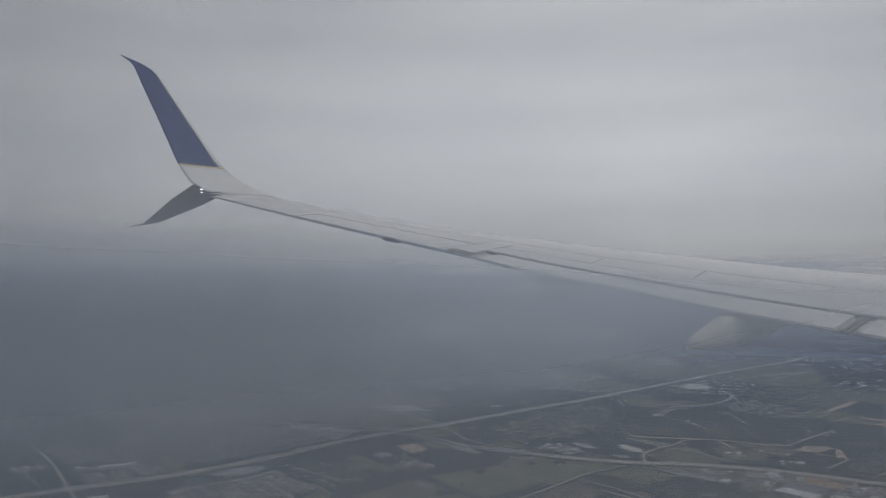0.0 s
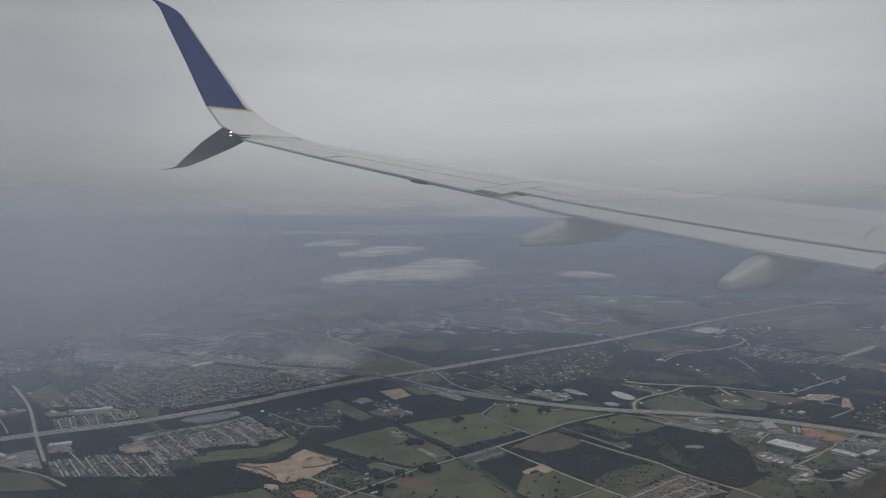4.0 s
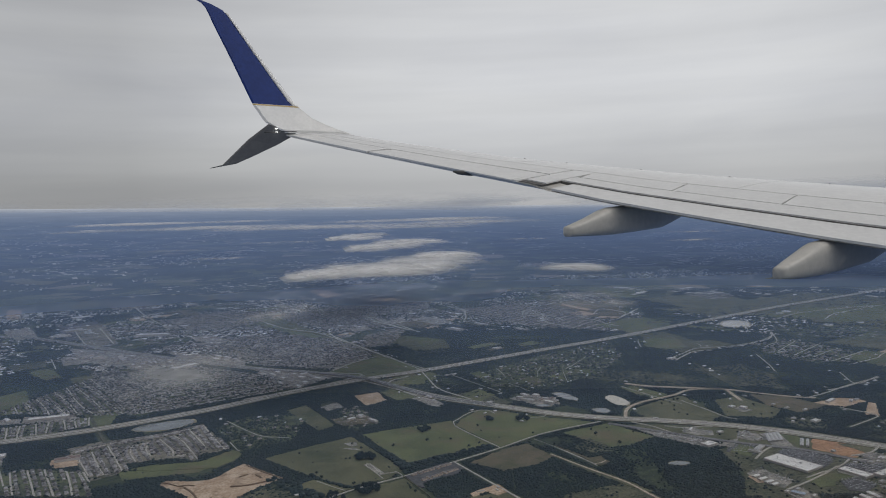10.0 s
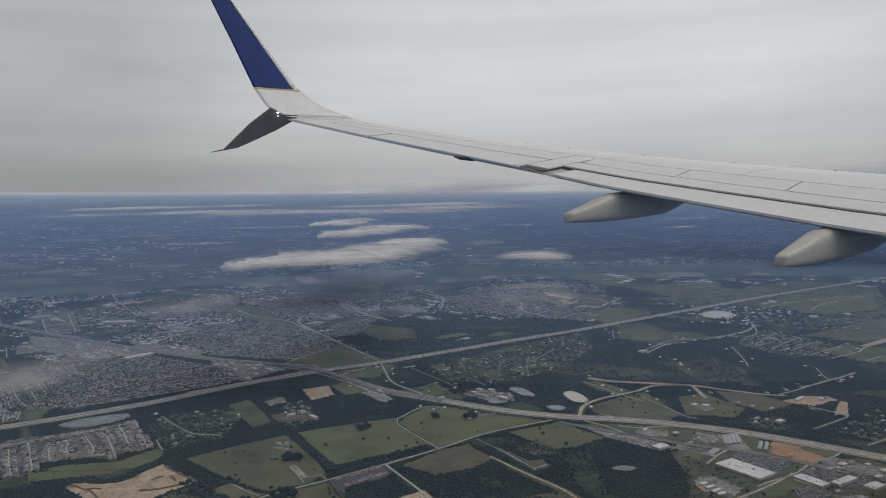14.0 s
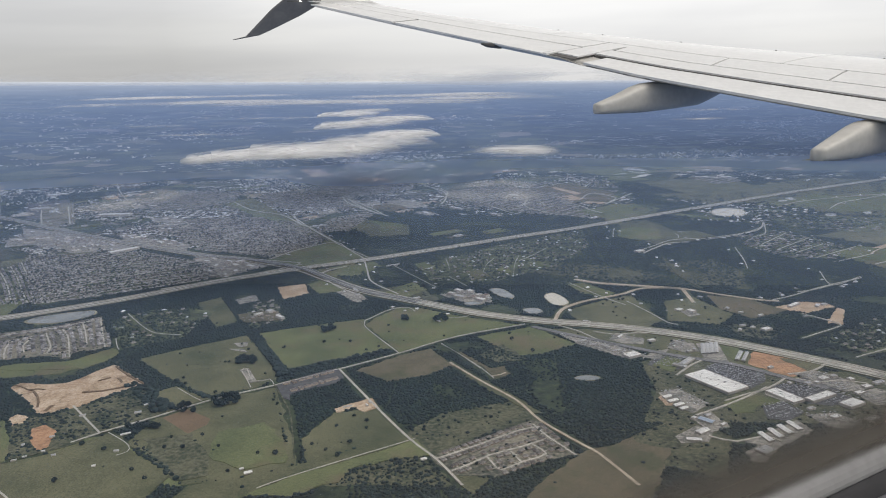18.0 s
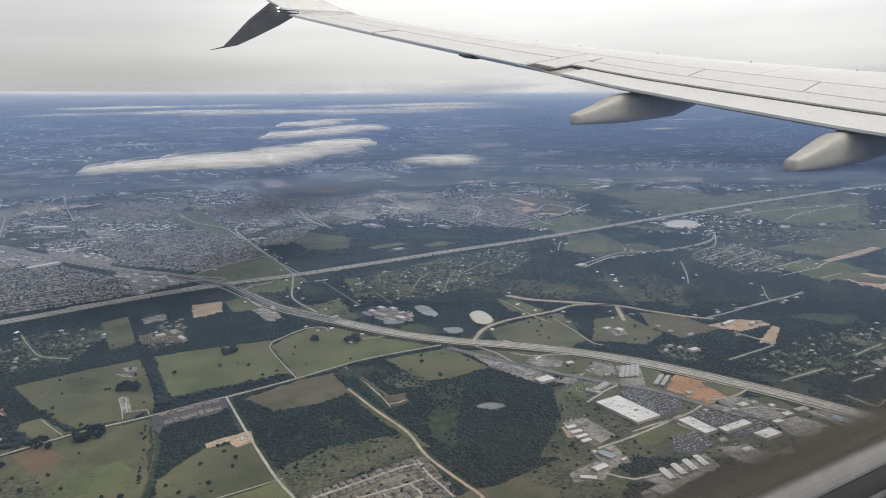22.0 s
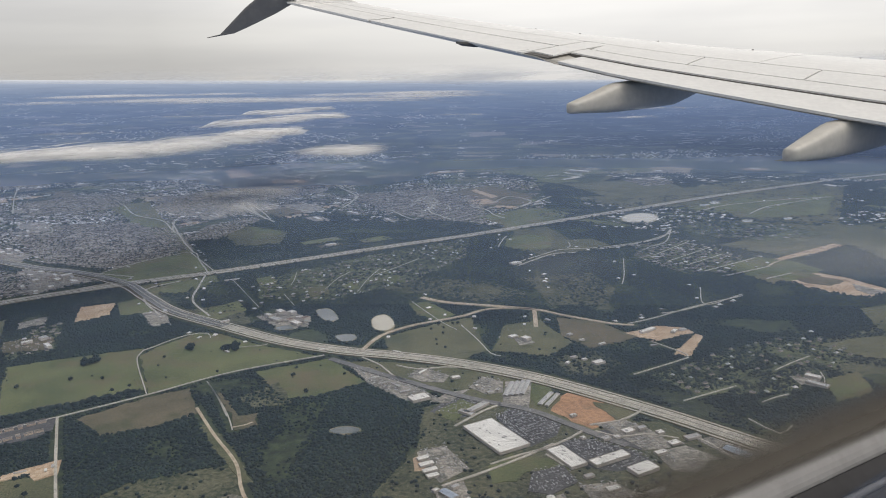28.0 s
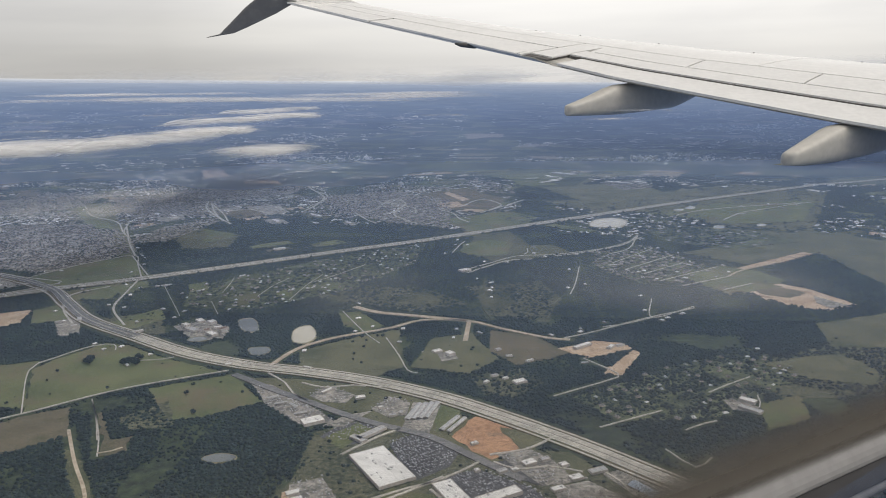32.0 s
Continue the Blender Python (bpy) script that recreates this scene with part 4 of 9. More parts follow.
sheet("cinema_lot", [(186.3, 313.6), (194.2, 317.1), (197.3, 309.4), (190.6, 303.3), (185.1, 304.5)], ASPHALT, 0.06, "dark asphalt car park", "car park", edge=0.0)
sheet("office_lot", [(197, 307.9), (205.9, 309.7), (211.5, 304), (206, 298.4), (200.9, 299.5)], GRAVEL, 0.06, "pale gravel lot with dark stains", "lot", edge=0.0)
sheet("motel_lot", [(218.8, 322.8), (225.4, 327.5), (231.1, 321.5), (226, 314.9), (220.6, 316.3)], GRAVEL, 0.06, "pale gravel lot with dark stains", "lot", edge=0.0)
sheet("blue_lot", [(163, 303.7), (169.7, 308.4), (172.7, 298.5), (166.3, 294.2)], GRAVEL, 0.06, "pale gravel lot with dark stains", "lot", edge=0.0)
sheet("green_wedge", [(-169.6, 767.2), (-154, 770.9), (-103, 688.5), (-81, 672.9), (-16.7, 570.1), (-23.9, 575), (-57.6, 622.7), (-105, 673.2)], GRASS, 0.06, "green pasture with mown and worn patches", "field", edge=0.8)
sheet("paddock_a", [(-30, 648.3), (-8.3, 657.7), (5.6, 648), (11.4, 601.5), (-3.6, 607.2)], OLIVE, 0.06, "olive-green meadow with dry patches", "field", edge=0.8, keep=0.12)
sheet("paddock_b", [(-8.3, 657.7), (20.9, 640), (24.1, 627.3), (12.8, 603.7), (5.5, 634.9)], GRASS, 0.06, "green pasture with mown and worn patches", "field", edge=0.8)
sheet("tan_field", [(-284.3, 858.1), (-263.2, 861.8), (-244.9, 823.3), (-265.7, 825)], DRY, 0.06, "brown fallow lot with dry grass", "field", edge=0.8)
sheet("estate_lot", [(-36.8, 744.2), (-21.2, 761.3), (-10.8, 741.8), (-22.7, 725.6)], GRAVEL, 0.06, "pale gravel lot with dark stains", "lot", edge=0.0)
sheet("estate_lot_b", [(-17.2, 763.2), (10.9, 766.5), (31.6, 722.8), (16.3, 714.5)], GRAVEL, 0.06, "pale gravel lot with dark stains", "lot", edge=0.0)
sheet("estate_lot_c", [(-24.6, 729.2), (-1.4, 747.2), (16.3, 714.5), (1.9, 694.9)], DRY, 0.06, "brown fallow lot with dry grass", "field", edge=0.8)
sheet("white_lot", [(233.9, 1031.3), (253.4, 1046.1), (262, 1021.3), (246.7, 1003.2)], GRAVEL, 0.06, "pale gravel lot with dark stains", "lot", edge=0.0)
sheet("estate_green", [(172.2, 624.3), (186.6, 728.4), (208.6, 733.2), (226.3, 704.1), (214.6, 669.6)], GRASS, 0.06, "green pasture with mown and worn patches", "field", edge=0.8, keep=0.12)
sheet("range_g", [(304.7, 722.5), (383.5, 786.3), (390.3, 720.7), (345.7, 689.8), (321.3, 713.8)], GRASS, 0.06, "green pasture with mown and worn patches", "field", edge=0.8, keep=0.12)
sheet("range_h", [(322.3, 833.3), (373.6, 863.9), (378, 831.1), (333, 794.3)], OLIVE, 0.06, "olive-green meadow with dry patches", "field", edge=0.8)
sheet("village_green", [(296.7, 536.1), (316.1, 554.2), (331.4, 542), (338.1, 521.7), (314.1, 507.5), (304.9, 515.5)], GRASS, 0.06, "green pasture with mown and worn patches", "field", edge=0.8)
sheet("tan_strip", [(321.4, 548.4), (343.8, 567.5), (370.1, 589.4), (372.7, 583.5), (348.1, 561.3), (326.4, 546)], SAND, 0.06, "bare tan sand with tracks and heaps", "bare ground", edge=0.8)
sheet("quarry_floor", [(318.3, 505.6), (330.5, 512.5), (339.3, 501.4), (329.8, 493.1), (320.3, 497.3)], DRY, 0.06, "brown fallow lot with dry grass", "field", edge=0.8)
sheet("quarry_bench", [(340.4, 496.4), (345.9, 487.4), (349.4, 481.7), (340.2, 477.6), (337.5, 485.5)], GRAVEL, 0.06, "pale gravel lot with dark stains", "lot", edge=0.0)
sheet("loop_meadow", [(177.4, 607), (192.6, 621.9), (208.1, 612.6), (205.2, 580.9), (188.9, 571.2), (178.4, 580.8)], GRASS, 0.06, "green pasture with mown and worn patches", "field", edge=0.8)
sheet("loop_meadow_b", [(207.8, 599.4), (231.8, 607), (240.5, 586), (221.2, 573.3), (209.1, 573.2)], OLIVE, 0.06, "olive-green meadow with dry patches", "field", edge=0.8)
sheet("north_park", [(-164.5, 775), (-145.7, 778.1), (-123.2, 731.1), (-121.4, 703.4)], OLIVE, 0.06, "olive-green meadow with dry patches", "field", edge=0.8)
sheet("far_lot_a", [(-256.6, 693.2), (-240.4, 701.1), (-228, 680), (-248.1, 681)], GRAVEL, 0.06, "pale gravel lot with dark stains", "lot", edge=0.0)
sheet("far_lot_b", [(-197.3, 673.7), (-179.6, 680.9), (-152.3, 645.7), (-155.7, 637.2), (-181.6, 652.8)], GRAVEL, 0.06, "pale gravel lot with dark stains", "lot", edge=0.0)
sheet("far_lot_c", [(-253.4, 743.1), (-237.2, 754.3), (-221.2, 733.3), (-233.9, 722.5)], GRAVEL, 0.06, "pale gravel lot with dark stains", "lot", edge=0.0)
sheet("far_lot_d", [(-78.7, 724.6), (-56.3, 730.8), (-39.8, 698.9), (-51.5, 682.7)], GRAVEL, 0.06, "pale gravel lot with dark stains", "lot", edge=0.0)
sheet("strip_green", [(-5.3, 488.7), (14.6, 507.8), (27.8, 503.7), (23.2, 477.8), (9.8, 474.4)], GRASS, 0.06, "green pasture with mown and worn patches", "field", edge=0.8, keep=0.12)
sheet("house_meadow", [(43.7, 443.1), (56.1, 464.3), (65.2, 449), (56, 434.8)], GRASS, 0.06, "green pasture with mown and worn patches", "field", edge=0.8, keep=0.12)
pond("estate_pond", [(-35.8, 888.2), (-16.4, 910.8), (-3.1, 870), (-19.3, 857.3)], GREYWATER)
pond("range_pond_a", [(327.3, 741.3), (335.3, 746.5), (339.1, 741), (331, 734)], GREYWATER)
pond("range_pond_b", [(340.4, 755.7), (348.3, 763.2), (349.9, 751.7), (341.2, 742.7)], GREYWATER)
pond("range_pond_c", [(341.4, 672.3), (351.2, 675.1), (347.5, 664), (339.9, 660)], GREYWATER)
pond("range_pond_d", [(371.1, 677.7), (378.5, 681.9), (377.7, 673.3), (370.7, 669.2)], GREYWATER)
sheet("suburb_d_land", [(-267.9, 782.3), (-237.1, 848.6), (-178.7, 835.8), (-159.2, 763.8), (-175, 724.7), (-216, 714.1)], BARE, 0.04, "worn suburban plots between the houses", "plots", keep=0.0)
sheet("suburb_f_land", [(-148.7, 796.5), (-125.7, 849.7), (-81.1, 897), (-5.2, 901.6), (1.4, 833.3), (-49, 788.9), (-19.8, 715.5), (-53.5, 704.9), (-83.2, 704.8), (-119.5, 740.7)], BARE, 0.04, "worn suburban plots between the houses", "plots", keep=0.0)
sheet("suburb_h_land", [(-431.4, 965.9), (-366.8, 976.8), (-311.9, 895.2), (-366.5, 882.4)], BARE, 0.04, "worn suburban plots between the houses", "plots", keep=0.0)
sheet("suburb_i_land", [(-38.3, 603.8), (-40.1, 666.1), (-15.7, 706.3), (-8.4, 680.4), (-13, 609.2)], BARE, 0.04, "worn suburban plots between the houses", "plots", keep=0.0)
sheet("suburb_j_land", [(293.2, 919.9), (334.7, 941.8), (343, 883.4), (309.8, 858.1)], BARE, 0.04, "worn suburban plots between the houses", "plots", keep=0.0)
sheet("village_east_lawn", [(248.3, 566.9), (281, 607), (291.5, 596.3), (308.7, 554.1), (288, 515.3), (272.5, 522.2), (254.3, 541.2)], LAWN, 0.04, "shaded garden lawns between houses and trees", "lawn", keep=0.45)
sheet("village_north_lawn", [(288.6, 648.5), (325.6, 668.3), (365.9, 647.9), (377, 617.9), (334.5, 596.4), (310.5, 607), (294, 629.8)], LAWN, 0.04, "shaded garden lawns between houses and trees", "lawn", keep=0.45)
sheet("wet_ground", [(-3.3, 365.4), (2.2, 367.2), (3.4, 362.3), (0.9, 360.6)], GRAVEL, 0.06, "pale gravel lot with dark stains", "lot", edge=0.0)
sheet("wet_ground_b", [(-2.5, 358.5), (3, 359.1), (6.2, 355.3), (1.2, 356.7)], GRAVEL, 0.06, "pale gravel lot with dark stains", "lot", edge=0.0)
sheet("mown_patch", [(22.7, 286.9), (34.1, 294.3), (45.2, 281.6), (48.5, 269.9), (37.7, 265.7), (25.9, 272.5)], GRASS, 0.06, "green pasture with mown and worn patches", "field", edge=0.8)
sheet("rough_patch", [(2.2, 281.4), (15.4, 285.4), (25.9, 272.5), (30.1, 261.7), (22.2, 258.7), (10.4, 269.7)], SCRUB, 0.06, "rough green scrub with bare patches", "field", edge=0.8)
sheet("works_ground", [(-17.2, 403.9), (-9.3, 409), (1.2, 409.8), (6.6, 396.8), (-2.1, 394.6), (-9.2, 392.4)], DRY, 0.06, "brown fallow lot with dry grass", "field", edge=0.8)
sheet("works_ground_b", [(-27.3, 428.2), (-20.7, 438.4), (-14.6, 427.3), (-21.8, 420)], GRAVEL, 0.06, "pale gravel lot with dark stains", "lot", edge=0.0)
sheet("pond_side", [(72.8, 439.9), (80.7, 446), (83.9, 447.6), (96, 435.4), (99.8, 424.8), (94.7, 427.3), (87.9, 434.3), (78.1, 434)], GRAVEL, 0.06, "pale gravel lot with dark stains", "lot", edge=0.0)
sheet("wood_clearing", [(99.2, 341.6), (106.1, 344.6), (108.8, 336.4), (103.3, 332.5)], DRY, 0.06, "brown fallow lot with dry grass", "field", edge=0.8)
sheet("homes_green", [(280.5, 376.7), (293.7, 383.4), (291.4, 366.7), (277, 358.8)], GRASS, 0.06, "green pasture with mown and worn patches", "field", edge=0.8)
sheet("homes_green_b", [(291.2, 410.1), (307, 416.8), (320.7, 420.3), (326.4, 406), (319.9, 392.8), (302.4, 396.9)], OLIVE, 0.06, "olive-green meadow with dry patches", "field", edge=0.8)
sheet("homes_lot", [(270.7, 379.1), (279.8, 377.8), (276.5, 370.7), (271.6, 372)], GRAVEL, 0.06, "pale gravel lot with dark stains", "lot", edge=0.0)
sheet("pale_lot", [(182.2, 413.9), (187.2, 416.8), (190, 409.3), (184.4, 406.2)], GRAVEL, 0.06, "pale gravel lot with dark stains", "lot", edge=0.0)
sheet("brown_lot", [(213.4, 420.8), (221.8, 427.2), (228.6, 417.4), (222.1, 410.3), (216.5, 410.2)], DRY, 0.06, "brown fallow lot with dry grass", "field", edge=0.8)
sheet("lane_verge", [(92.2, 336.3), (101, 329.6), (113.9, 312.3), (118.9, 305.1), (115.2, 304.9), (108.6, 313.7), (97.5, 327.4)], OLIVE, 0.06, "olive-green meadow with dry patches", "field", edge=0.8)
pond("bog", [(129.9, 333.7), (134, 336.7), (139.4, 335.3), (138.2, 332.2), (133, 331.4)], GREYWATER)
pond("small_pond", [(85.2, 425.3), (90.8, 428.5), (94.8, 423), (87.8, 421.1)], GREYWATER)
sheet("garden_green_a", [(49.9, 504.5), (56.2, 511.8), (64.4, 494.5), (56.9, 491.1)], GRASS, 0.06, "green pasture with mown and worn patches", "field", edge=0.8)
sheet("garden_green_b", [(81.5, 485.2), (89.7, 491.7), (95.9, 476.3), (88, 470.3)], OLIVE, 0.06, "olive-green meadow with dry patches", "field", edge=0.8)
sheet("garden_green_c", [(115.9, 505.6), (123.3, 512.8), (127.7, 499), (120.4, 492.3)], GRASS, 0.06, "green pasture with mown and worn patches", "field", edge=0.8)
sheet("garden_green_d", [(98.3, 491.9), (103.4, 498.6), (108.4, 485.7), (102.5, 482.5)], GRASS, 0.06, "green pasture with mown and worn patches", "field", edge=0.8)
sheet("west_green_c", [(-152.6, 425.9), (-138.2, 433), (-126.8, 401.1), (-135.4, 397.5)], GRASS, 0.06, "green pasture with mown and worn patches", "field", edge=0.8)
sheet("depot_yard", [(-177.5, 333.2), (-162.5, 345.1), (-145, 317.8), (-159, 320.6), (-171.4, 324.3)], GRAVEL, 0.06, "pale gravel lot with dark stains", "lot", edge=0.0)
sheet("depot_yard_b", [(-163.9, 313.4), (-148, 313.6), (-126, 292.8), (-149.1, 291.7)], DRY, 0.06, "brown fallow lot with dry grass", "field", edge=0.8)
sheet("power_strip", [(-212.3, 511.4), (-187.7, 537.1), (-170.1, 541.6), (-162.9, 530.4), (-190.3, 506.7), (-199.8, 494.2)], OLIVE, 0.06, "olive-green meadow with dry patches", "field", edge=0.8)
sheet("west_clearing", [(-285.5, 555.1), (-266.7, 574.3), (-251.2, 551.1), (-267.7, 539.7)], SCRUB, 0.06, "rough green scrub with bare patches", "field", edge=0.8)
sheet("plant_ground", [(-347.2, 754.8), (-325.8, 771.7), (-246.9, 646.7), (-266.2, 627.6)], BARE, 0.06, "bare suburban building land", "field", edge=0.0)
sheet("plant_lot", [(-177.9, 636.4), (-158.1, 646.6), (-133.2, 622.6), (-156.9, 612.1)], GRAVEL, 0.06, "pale gravel lot with dark stains", "lot", edge=0.0)
sheet("tan_works", [(-513.1, 900.7), (-504.3, 916.6), (-449.7, 829.3), (-458.6, 819.1)], SAND, 0.06, "bare tan sand with tracks and heaps", "bare ground", edge=0.8)
sheet("north_strip", [(-413.8, 741.7), (-386.4, 749.2), (-339.8, 684.6), (-351.2, 670)], GRAVEL, 0.06, "pale gravel lot with dark stains", "lot", edge=0.0)
sheet("south_strip", [(-262.4, 588.9), (-231.8, 595.9), (-214.8, 572.2), (-241.9, 555.5)], GRAVEL, 0.06, "pale gravel lot with dark stains", "lot", edge=0.0)
sheet("brick_works", [(-125, 345.8), (-116.7, 351.8), (-109.9, 339.8), (-118.4, 336.2)], SAND, 0.06, "bare tan sand with tracks and heaps", "bare ground", edge=0.8)
sheet("white_shed_lot", [(-192.7, 411.7), (-182, 414), (-176, 404.6), (-186, 402.4)], GRAVEL, 0.06, "pale gravel lot with dark stains", "lot", edge=0.0)
sheet("long_shed_lot", [(-224.9, 411), (-207.5, 420.5), (-203.1, 414), (-219.2, 403.3)], GRAVEL, 0.06, "pale gravel lot with dark stains", "lot", edge=0.0)
sheet("west_field", [(-355, 901.7), (-331.9, 914.8), (-310.6, 874.3), (-332.9, 862.2)], DRY, 0.06, "brown fallow lot with dry grass", "field", edge=0.8)
sheet("office_strip", [(-212.7, 567.6), (-178.8, 556.3), (-161.4, 540.6), (-181.9, 536.4)], GRAVEL, 0.06, "pale gravel lot with dark stains", "lot", edge=0.0)
pond("plant_pond", [(-326.1, 733.9), (-319, 737.5), (-302.2, 708.9), (-307.5, 703.1)], GREYWATER)


sheet("wedge_field", [(-42.2, 509.9), (-30.5, 545.6), (-12.9, 569.8), (16.2, 522.8), (1.3, 508.1), (-13.7, 494.4)], GRASS, 0.06, "green pasture with mown and worn patches", "field")
sheet("wedge_strip", [(-87.3, 675.9), (-76.6, 675.4), (-12.9, 569.8), (-17.3, 564.8)], OLIVE, 0.06, "olive-green meadow with dry patches", "field")
sheet("corner_meadow", [(-76.9, 277.2), (-54.6, 286.7), (-51.1, 288.4), (-48.8, 291.4), (-42.9, 284.4), (-37.8, 278.9), (-32.6, 272), (-30.2, 266), (-32.8, 263.6), (-54.9, 251.9)], GRASS, 0.06, "green pasture with mown and worn patches", "field")
sheet("long_meadow", [(-52.6, 249.1), (-35.4, 260.3), (-31, 263.4), (-24.7, 267.9), (-19.5, 271.8), (-14.5, 278.1), (-10.1, 284.6), (-4.9, 282.5), (-0.3, 276.9), (4.5, 271.9), (15.7, 264.9), (20.4, 260.8), (19.2, 247.3), (-35.8, 229.8)], OLIVE, 0.06, "olive-green meadow with dry patches", "field")
sheet("far_corner_meadow", [(-34.4, 258.8), (-19.1, 249.7), (-5, 238.5), (-35.8, 229.8), (-51.4, 247.8)], DRY, 0.06, "brown fallow lot with dry grass", "field")
sheet("home_gardens", [(-43.3, 287.1), (-41.5, 293.7), (-35.4, 294.8), (-26.3, 307.6), (-21.5, 316.5), (-14.8, 318.7), (-9.8, 315.9), (-0.4, 300.5), (-11.2, 285.7), (-20.4, 273.2), (-29.9, 266.7)], SCRUB, 0.06, "rough green scrub with bare patches", "field", keep=0.42)
sheet("clay_patch", [(-48, 291.8), (-47.5, 295.6), (-42.7, 294.1), (-41.2, 289.6), (-43.8, 287.9)], SAND, 0.06, "bare tan sand with tracks and heaps", "bare ground")
sheet("clay_plot", [(-36, 285.8), (-33.2, 288.7), (-27, 285), (-26, 281.3), (-23.3, 274.8), (-24.8, 272), (-28.7, 275.6), (-32.7, 281)], REDSOIL, 0.06, "cleared orange-red building plot", "bare ground")
sheet("home_paddock", [(-10.2, 315.9), (-6.4, 320.5), (-1.4, 317.2), (9.7, 310.8), (0.2, 300), (-6.6, 305.6)], OLIVE, 0.06, "olive-green meadow with dry patches", "field")
sheet("pit_verge", [(-85.4, 334), (-78.7, 338.9), (-60.2, 342.5), (-50.4, 357.5), (-44.8, 352.3), (-44.3, 346), (-49.1, 335), (-74, 332)], GRASS, 0.06, "green pasture with mown and worn patches", "field")
sheet("estate_green", [(94.8, 265.9), (104.2, 264.9), (102.3, 260.8), (100.7, 256.8), (98.9, 258.4)], OLIVE, 0.06, "olive-green meadow with dry patches", "field")
sheet("estate_fallow", [(119.4, 267.4), (124.9, 275.1), (130.5, 281.6), (142.1, 288), (153, 283.6), (143, 253.7), (111.8, 252.1), (115.7, 261.4)], DRY, 0.06, "brown fallow lot with dry grass", "field")
sheet("fence_meadow", [(24.1, 246.3), (27.2, 256.5), (33.8, 259.1), (42.7, 262.5), (51.1, 268.5), (79.9, 288.7), (82.3, 285.1), (63.2, 270.6), (50.8, 260.8), (43.7, 252.3), (39.7, 247.1)], OLIVE, 0.06, "olive-green meadow with dry patches", "field")
sheet("track_green", [(43.5, 252.8), (50.8, 260.8), (63.2, 270.6), (82.3, 285.1), (87.6, 276.6), (75.4, 272.8), (67, 267.3), (65.3, 260.7), (55.1, 253.4)], GRASS, 0.06, "green pasture with mown and worn patches", "field")

# ---- roads ----
HIGHWAY_A = [(-237, 333), (-177, 368), (-134.1, 390.3), (-89.4, 424.6), (-53.4, 461.8), (-14.4, 493.8), (22.7, 518.3), (66.3, 552.2), (112.3, 588.8), (156.2, 621.8), (252.3, 703.4), (356.7, 791.9), (482.9, 887), (700, 1055), (1000, 1290)]
HIGHWAY_B = [(-900, 1010), (-418, 720.1), (-373.8, 703.8), (-298.3, 657.2), (-192.5, 588.2), (-96.9, 533.8), (-53.2, 516.5), (-14, 492.5), (8.8, 469.8), (32.7, 446.5), (64.4, 426.2), (92.4, 409.2), (117.4, 399.3), (140.9, 393.9), (163, 387.2), (186.5, 376.2), (203.8, 364.7), (219.2, 353.1), (230.2, 344.2), (242.4, 333.3), (262, 316), (300, 280), (360, 230)]
road("lane_a", [(46.7, 338.9), (64.8, 309.6), (80.2, 285.8), (89.3, 274.2), (97.5, 260.9)], 0.76, LANE, "pale country road")
road("lane_b", [(-18.2, 277.8), (-13.1, 284.4), (-2.1, 295.8), (11.7, 310.6), (27, 322.3), (46.7, 338.9), (65.8, 356.2), (86, 376.3), (113.9, 393.8)], 0.61, LANE, "pale country road")
road("farm_track", [(65.8, 356.2), (45.2, 390.1), (46.4, 401.2), (53.2, 415), (60.7, 417), (64.3, 411)], 0.36, LANE, "pale country road")
road("dirt_road", [(86.2, 347.1), (98.9, 329.4), (110.9, 314), (118.1, 299.5), (129.7, 284.2), (133.2, 279.9), (141.6, 263.5)], 0.9, DIRT, "tan dirt road through cleared land")
road("site_road", [(126.4, 398), (130.7, 415.5), (139.7, 427.4), (149.4, 434.5), (161.6, 442.7), (172, 452.8), (190.6, 452.5), (204.4, 443.1), (221.4, 433.1), (229.8, 431.3)], 1.7, DIRT, "tan dirt road through cleared land")
road("site_road_upper", [(140.3, 470.4), (151.5, 462.9), (171.5, 457.6), (190.6, 452.5)], 2.8, DIRT, "tan dirt road through cleared land")
road("site_spur", [(191.1, 452.5), (191.1, 427.5)], 1.8, DIRT, "tan dirt road through cleared land")
road("arterial", [(117.1, 390.3), (134, 378.7), (144.9, 371.9), (160.9, 361.8), (171.7, 356.1), (186.7, 349.6), (196.2, 341.7), (203.6, 335.2), (211.7, 328.5)], 2.6, DARKROAD, "grey asphalt arterial road")
road("mall_road", [(176, 316.8), (184.6, 322.8), (189.9, 325.8), (196.5, 331.7), (200.7, 336.6)], 0.72, LANE, "pale country road")
road("mall_road_b", [(190.1, 322.8), (194.4, 317.2)], 0.72, LANE, "pale country road")
road("meadow_road", [(-12.9, 568.7), (19.9, 522.9)], 0.65, LANE, "pale country road")
road("wood_road", [(227.8, 433.2), (239.4, 441.2), (259.8, 458.1), (284.4, 475.1)], 0.58, LANE, "pale country road")
road("wood_path", [(242.8, 549.3), (238.1, 514.5), (234.2, 494.4)], 0.5, LANE, "pale country road")
road("wood_path_b", [(269.2, 488.9), (264.8, 460.9), (284.8, 477.5)], 0.43, LANE, "pale country road")
road("hill_road", [(184.7, 541.9), (197.4, 558.6), (210.8, 574.5), (233.3, 579.9), (263.4, 598.9), (287.7, 630.5)], 0.79, LANE, "pale country road")
road("sand_road", [(-33, 302.8), (-13.1, 284.4)], 0.65, LANE, "pale country road")
road("west_road", [(-248.7, 482.5), (-209, 426.6), (-172.4, 365.2), (-149, 327.1)], 1.44, LANE, "pale country road")
road("west_road_b", [(-146.4, 416.9), (-124.3, 385), (-107.6, 362.3)], 2.0, SCRUB, "grassy levee track")
